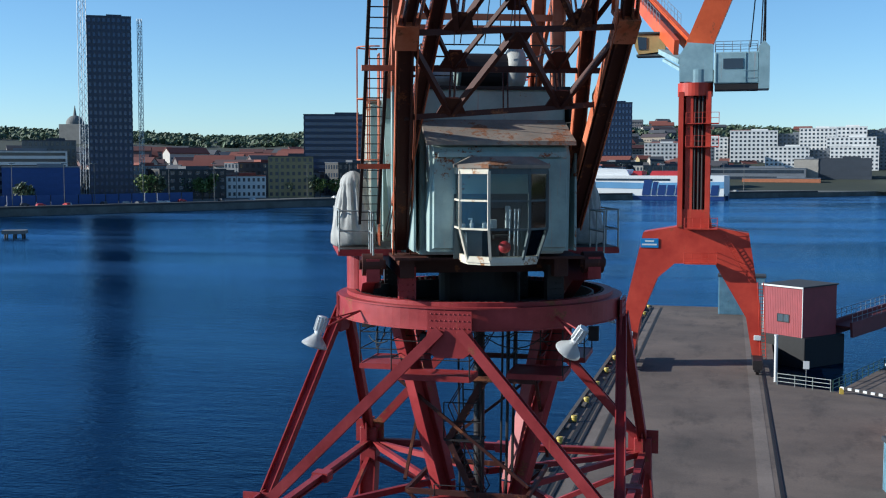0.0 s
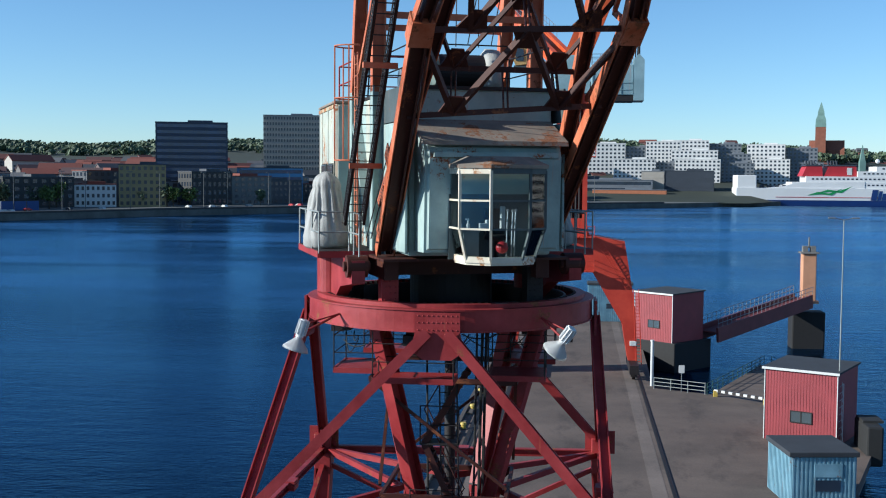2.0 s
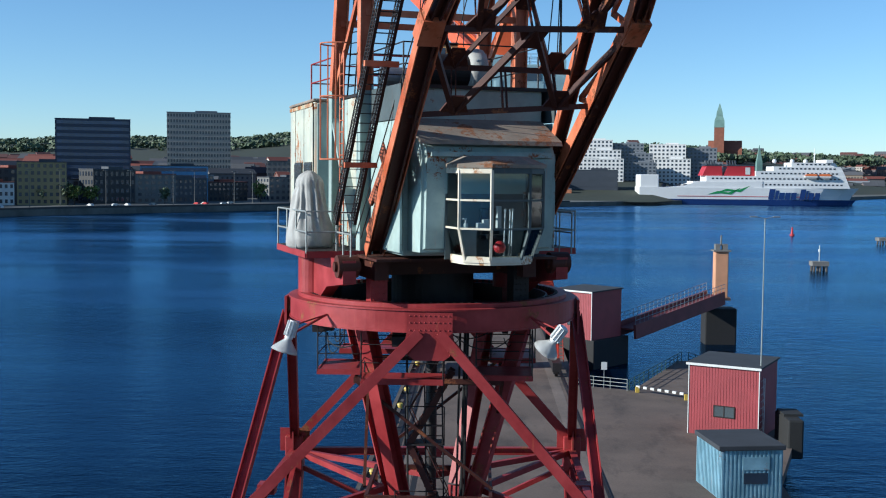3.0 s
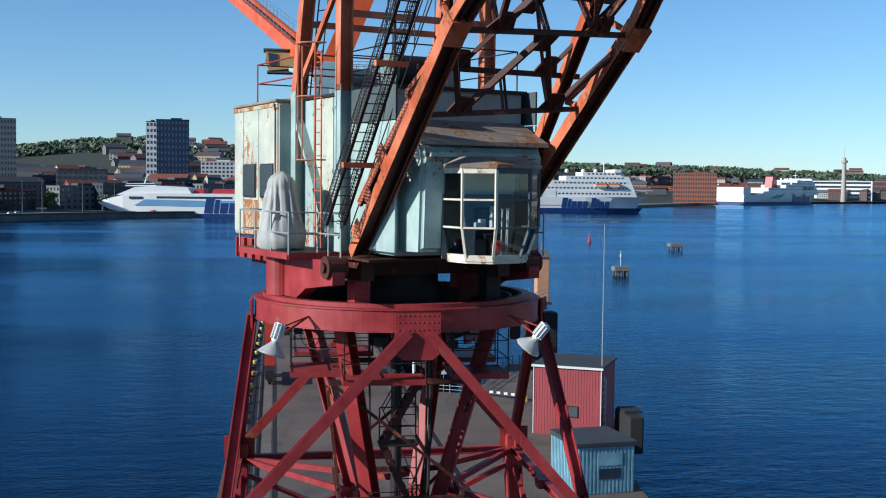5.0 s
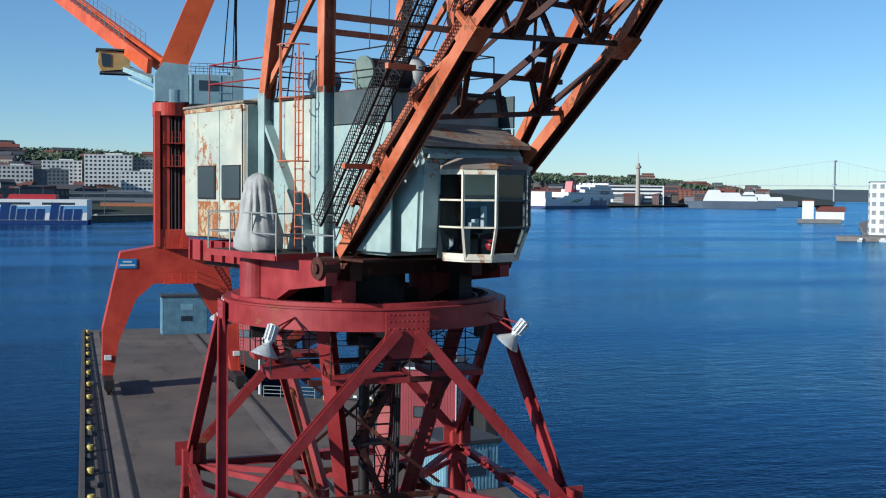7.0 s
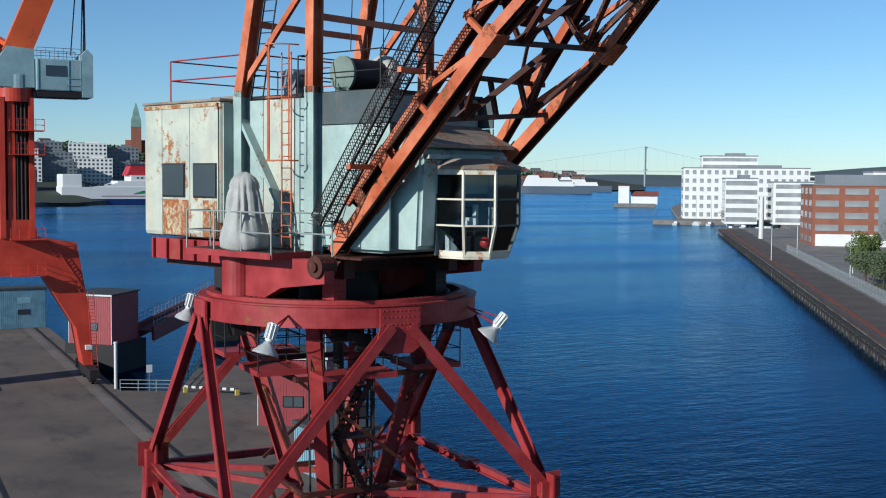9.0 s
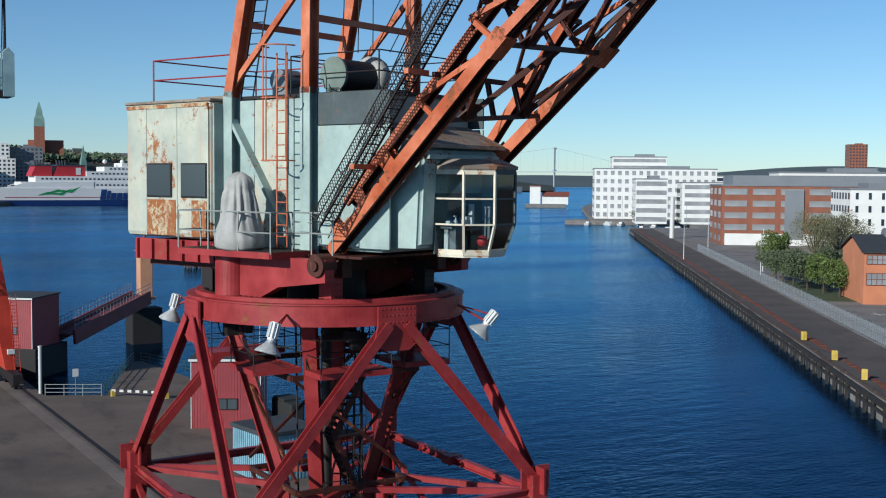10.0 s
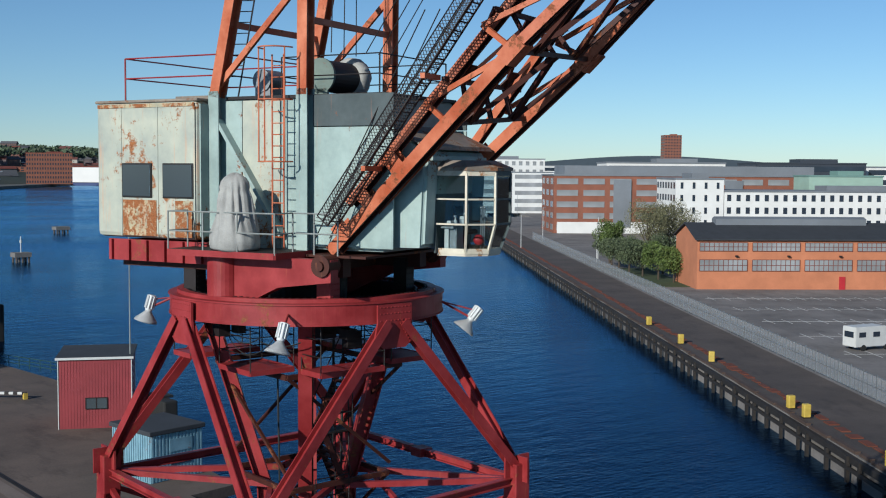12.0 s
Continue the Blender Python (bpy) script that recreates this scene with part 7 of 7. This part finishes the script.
# parking bays
def _bays(bm):
    for r_ in range(5):
        s = 118 + r_ * 14.5
        box(bm, (62, s, .008), (60, .10, .016))
        for i in range(24):
            box(bm, (33 + i * 2.5, s, .008), (.10, 4.8, .016))


tagged(simple("road_marking", white_plain, "worn white parking bay lines on the asphalt", "road marking", _bays, QM), kind="structure")

van = thing("camper_van", q(36.5, 122, 0, 20), "white camper van parked on the yard", "camper van")
bm = bmesh.new()
prism(bm, [(-2.9, .45), (2.6, .45), (2.9, .9), (2.5, 1.35), (1.7, 1.9), (2.1, 2.6), (1.6, 2.85), (-2.9, 2.8)], -1.1, 1.1, upright(0, 0))
bmesh.ops.bevel(bm, geom=bm.edges[:], offset=.06, segments=2, affect="EDGES")
body = part("body", bm, white_plain, van)
for x in (-1.7, 1.8):
    for y in (-1.0, 1.0):
        bm = bmesh.new()
        tube(bm, (x, y - .12, .36), (x, y + .12, .36), .36, 18)
        part("wheel", bm, rubber, van)
for x, w in ((-1.9, 1.0), (.2, 1.0)):
    for y in (-1.12, 1.12):
        bm = bmesh.new()
        soft_box(bm, (x, y, 1.9), (w, .03, .6), .01)
        part("side_window", bm, town_glass, body)
bm = bmesh.new()
soft_box(bm, (-2.92, 0, 1.9), (.03, 1.5, .7), .01)
part("rear_window", bm, town_glass, body)


# trees
def tree(m, h, spread, n, size, leaf, label, seed):
    r = random.Random(seed)
    ob = thing("tree", m, label, "tree", "trees on the opposite quay")
    bm = bmesh.new()
    tube(bm, (0, 0, -.1), (0, 0, h * .45), h * .03, 10, h * .018)
    tips = []
    for i in range(9):
        a = r.uniform(0, 6.28)
        z0 = h * r.uniform(.2, .45)
        tip = Vector((math.cos(a) * spread * r.uniform(.4, .8), math.sin(a) * spread * r.uniform(.4, .8), h * r.uniform(.5, .92)))
        tube(bm, (0, 0, z0), tip, h * .012, 6, h * .004)
        tips.append(tip)
    part("trunk", bm, bark, ob)
    bm = bmesh.new()
    for t_ in tips + [Vector((0, 0, h * .8)), Vector((0, 0, h * .6))]:
        k = r.uniform(.28, .5)
        leaf_cloud(bm, t_, (spread * k, spread * k, h * .17), n // 11, size, r)
    leaf_cloud(bm, (0, 0, h * .6), (spread * .8, spread * .8, h * .36), n // 3, size, r)
    part("crown", bm, leaf, ob)
    return ob


for i, (n0, s, h, sp, leaf, k) in enumerate(((30.5, 250, 9.5, 3.6, leaf_fresh, 5200), (37, 240, 14.5, 6.5, leaf_olive, 7000), (44, 250, 14.0, 6.5, leaf_olive, 7000), (50, 262, 13, 6, leaf_olive, 5000),
                                            (29.0, 232, 7, 4.2, leaf_dark, 5000), (29.5, 224, 7, 4.2, leaf_dark, 5000), (30.5, 216, 6.8, 4.2, leaf_dark, 5000), (32, 209, 7, 4.4, leaf_fresh, 5000), (33.5, 203, 6.4, 4.0, leaf_fresh, 5000), (29, 240, 6.5, 4.0, leaf_dark, 4500), (36, 222, 8, 4.5, leaf_dark, 4500),
                                            (22, 566, 6, 5, leaf_dark, 900))):
    tree(q(n0, s), h, sp, k, .17 if leaf is not leaf_olive else .13, leaf, {"fresh_green_leaves": "leafy tree with fresh green foliage", "olive_spring_leaves": "tall tree with sparse olive spring foliage", "dark_hedge_leaves": "rounded dark green bushy tree"}[leaf.name], 40 + i)

# masts, jetty and small boats
for n0, s, h in ((16, 300, 9), (27.5, 250, 9), (30, 262, 10), (26, 330, 10)):
    ob = thing("lamp_post", q(n0, s), "slim white lamp post on the quay", "lamp post", "lamp posts on the quay")
    bm = bmesh.new()
    tube(bm, (0, 0, 0), (0, 0, h), .10, 8, .06)
    part("pole", bm, white_plain, ob)
    bm = bmesh.new()
    soft_box(bm, (.35, 0, h), (.9, .25, .12), .03)
    part("lamp_head", bm, galvanised, ob)
pyl = thing("white_pylon", q(24, 418), "tall tapering white pylon on the quay", "pylon")
bm = bmesh.new()
tube(bm, (0, 0, 0), (0, 0, 15), .9, 12, .75)
box(bm, (0, 0, 15.2), (5, 1.2, .4))
part("shaft", bm, white_plain, pyl)


def boat(m, L, mast, hullm, label):
    ob = thing("boat", m, label, "boat", "boats in the small marina")
    bm = bmesh.new()
    loft(bm, [[(-L / 2 * k, -L * .14 * k, z), (L * .2 * k, -L * .15 * k, z), (L / 2 * k, 0, z), (L * .2 * k, L * .15 * k, z), (-L / 2 * k, L * .14 * k, z)] for k, z in ((.85, -.3), (1, 1.1))])
    part("hull", bm, hullm, ob)
    bm = bmesh.new()
    soft_box(bm, (-L * .05, 0, 1.5), (L * .4, L * .2, .9), .15)
    part("cabin", bm, white_plain, ob)
    if mast:
        bm = bmesh.new()
        tube(bm, (L * .05, 0, 1.1), (L * .05, 0, mast), .07, 6)
        tube(bm, (L * .05, 0, 2.2), (-L * .4, 0, 2.3), .06, 6)
        part("mast", bm, galvanised, ob)


rng = random.Random(8)
for n0, s, L, ms, hm in ((-2, 594, 9, 14, white_plain), (8, 594, 10, 16, white_plain), (15, 592, 9, 15, white_plain), (24, 590, 8, 0, white_plain), (22, 540, 9, 0, funnel_red), (29, 560, 10, 15, white_plain), (33, 530, 9, 14, white_plain), (26, 525, 8, 0, white_plain), (38, 545, 12, 0, white_plain), (40, 520, 9, 13, white_plain)):
    boat(q(n0, s, WATER, rng.uniform(60, 120)), L, ms, hm, "red motor boat moored in the small marina" if hm is funnel_red else ("white sailing boat moored in the small marina" if ms else "white motor boat moored in the small marina"))
wt = thing("harbour_office", q(-29, 985, WATER), "white harbour building on a jetty with a square tower", "building")
bm = bmesh.new()
box(bm, (0, 0, 1.6), (34, 16, 3.2))
part("jetty", bm, grey_conc, wt)
bm = bmesh.new()
box(bm, (-9, 0, 10), (9, 9, 16))
box(bm, (8, 2, 6), (22, 10, 7))
part("wall", bm, render_white, wt)
bm = bmesh.new()
box(bm, (-9, 0, 18.3), (10, 10, .8))
prism(bm, [(-6, 9.5), (6, 9.5), (0, 13.5)], -3, 20, Matrix(((0, 0, 1, 0), (1, 0, 0, 2), (0, 1, 0, 0), (0, 0, 0, 1))))
part("roof", bm, tile_red, wt)


# ---- along the far bank: hoarding, lamp posts, cars, street trees ----
BANK = [Vector((-380, 325)), Vector((-300, 462)), Vector((-216, 600)), Vector((-106, 730)), Vector((50, 852))]


def bank(t, back):
    """A place along the far bank, t from 0 to 4, some metres behind its edge."""
    i = min(3, int(t))
    a, b = BANK[i], BANK[i + 1]
    d = (b - a).normalized()
    p = a.lerp(b, t - i)
    return p.x - d.y * back, p.y + d.x * back, math.degrees(math.atan2(d.y, d.x))


rng = random.Random(23)
for i in range(26):
    x, y, yaw = bank(0.15 + i * 0.148, rng.uniform(62, 100))
    block_house(x, y, yaw + rng.uniform(-6, 6), rng.uniform(24, 46), 16, 1, rng.uniform(11, 22), (stone_grey, slate, grey_clad, stone_dark)[i % 4], town_glass, rng.choice((3, 4, 5)), rng.choice((8, 10, 12)), "grid", (slate, tile_red, slate)[i % 3], ("dull grey stone house row on the far bank", "dark slate-clad block on the far bank", "grey metal-clad block on the far bank", "dark stone warehouse on the far bank")[i % 4])
rng = random.Random(17)
for i in range(30):
    x, y, yaw = bank(0.3 + i * 0.045, 34)
    ob = thing("hoarding", pose(x, y, 1, 0, 0, yaw), "dark blue site hoarding panel on the far bank", "hoarding", "hoardings on the far bank")
    bm = bmesh.new()
    box(bm, (0, 0, 2.4), (6.6, .3, 4.8))
    part("panel", bm, sheet_blue, ob)
    bm = bmesh.new()
    for s in (-3.2, 3.2):
        box(bm, (s, .3, 2.4), (.3, .3, 5))
    part("post", bm, grey_clad, ob)
lamp0 = car0 = None
for i in range(30):
    x, y, yaw = bank(0.1 + i * 0.13, 22 + (i % 2) * 10)
    m = pose(x, y, 1, 0, 0, yaw)
    if lamp0 is None:
        lamp0 = thing("street_lamp", m, "tall slim grey street lamp on the far bank", "street lamp", "street lamps on the far bank")
        bm = bmesh.new()
        tube(bm, (0, 0, 0), (0, 0, 20), .22, 6, .12)
        part("pole", bm, stone_grey, lamp0)
        bm = bmesh.new()
        box(bm, (0, 0, 20), (3.2, .5, .3))
        part("lamp_head", bm, stone_grey, lamp0)
    else:
        copy_thing(lamp0, m)
for i in range(44):
    x, y, yaw = bank(rng.uniform(.2, 3.9), rng.uniform(10, 28))
    kind_ = i % 4
    ob = thing("car", pose(x, y, 1, 0, 0, yaw + rng.choice((0, 90))), ("white", "dark grey", "red", "silver")[kind_] + " car parked on the far bank", "car", "cars on the far bank")
    bm = bmesh.new()
    prism(bm, [(-2.2, .3), (2.2, .3), (2.2, .9), (1.3, 1.0), (.6, 1.5), (-1.4, 1.5), (-2.1, 1.0)], -.9, .9, upright(0, 0))
    part("body", bm, (white_plain, slate, funnel_red, galvanised)[kind_], ob)
    for sx in (-1.3, 1.3):
        bm = bmesh.new()
        tube(bm, (sx, -.92, .34), (sx, .92, .34), .34, 10)
        part("wheel", bm, rubber, ob)
for i in range(26):
    x, y, yaw = bank(rng.uniform(.1, 3.9), rng.uniform(36, 75))
    tree(pose(x, y, 1), rng.uniform(9, 14), rng.uniform(3.5, 6), 260, .9, rng.choice((leaf_fresh, leaf_dark, leaf_wood)), "green street tree on the far bank", 200 + i)["group"] = "trees on the far bank"
for i in range(36):
    n0, s = rng.uniform(60, 420), rng.uniform(450, 1100)
    tree(q(n0, s), rng.uniform(9, 15), rng.uniform(4, 7), 260, .9, rng.choice((leaf_fresh, leaf_dark)), "green tree between far buildings", 300 + i)["group"] = "trees among the buildings"

# the river bed of distances: everything beyond the cranes is set out at its true reach
REACH = Matrix.Translation((-12, 0, 0)) @ Matrix.Scale(1.072, 4) @ Matrix.Translation((12, 0, 0))
for ob in list(scene.objects):
    if ob.parent is None and ob.name.split(".")[0] not in FIXED:
        ob.matrix_basis = REACH @ ob.matrix_basis
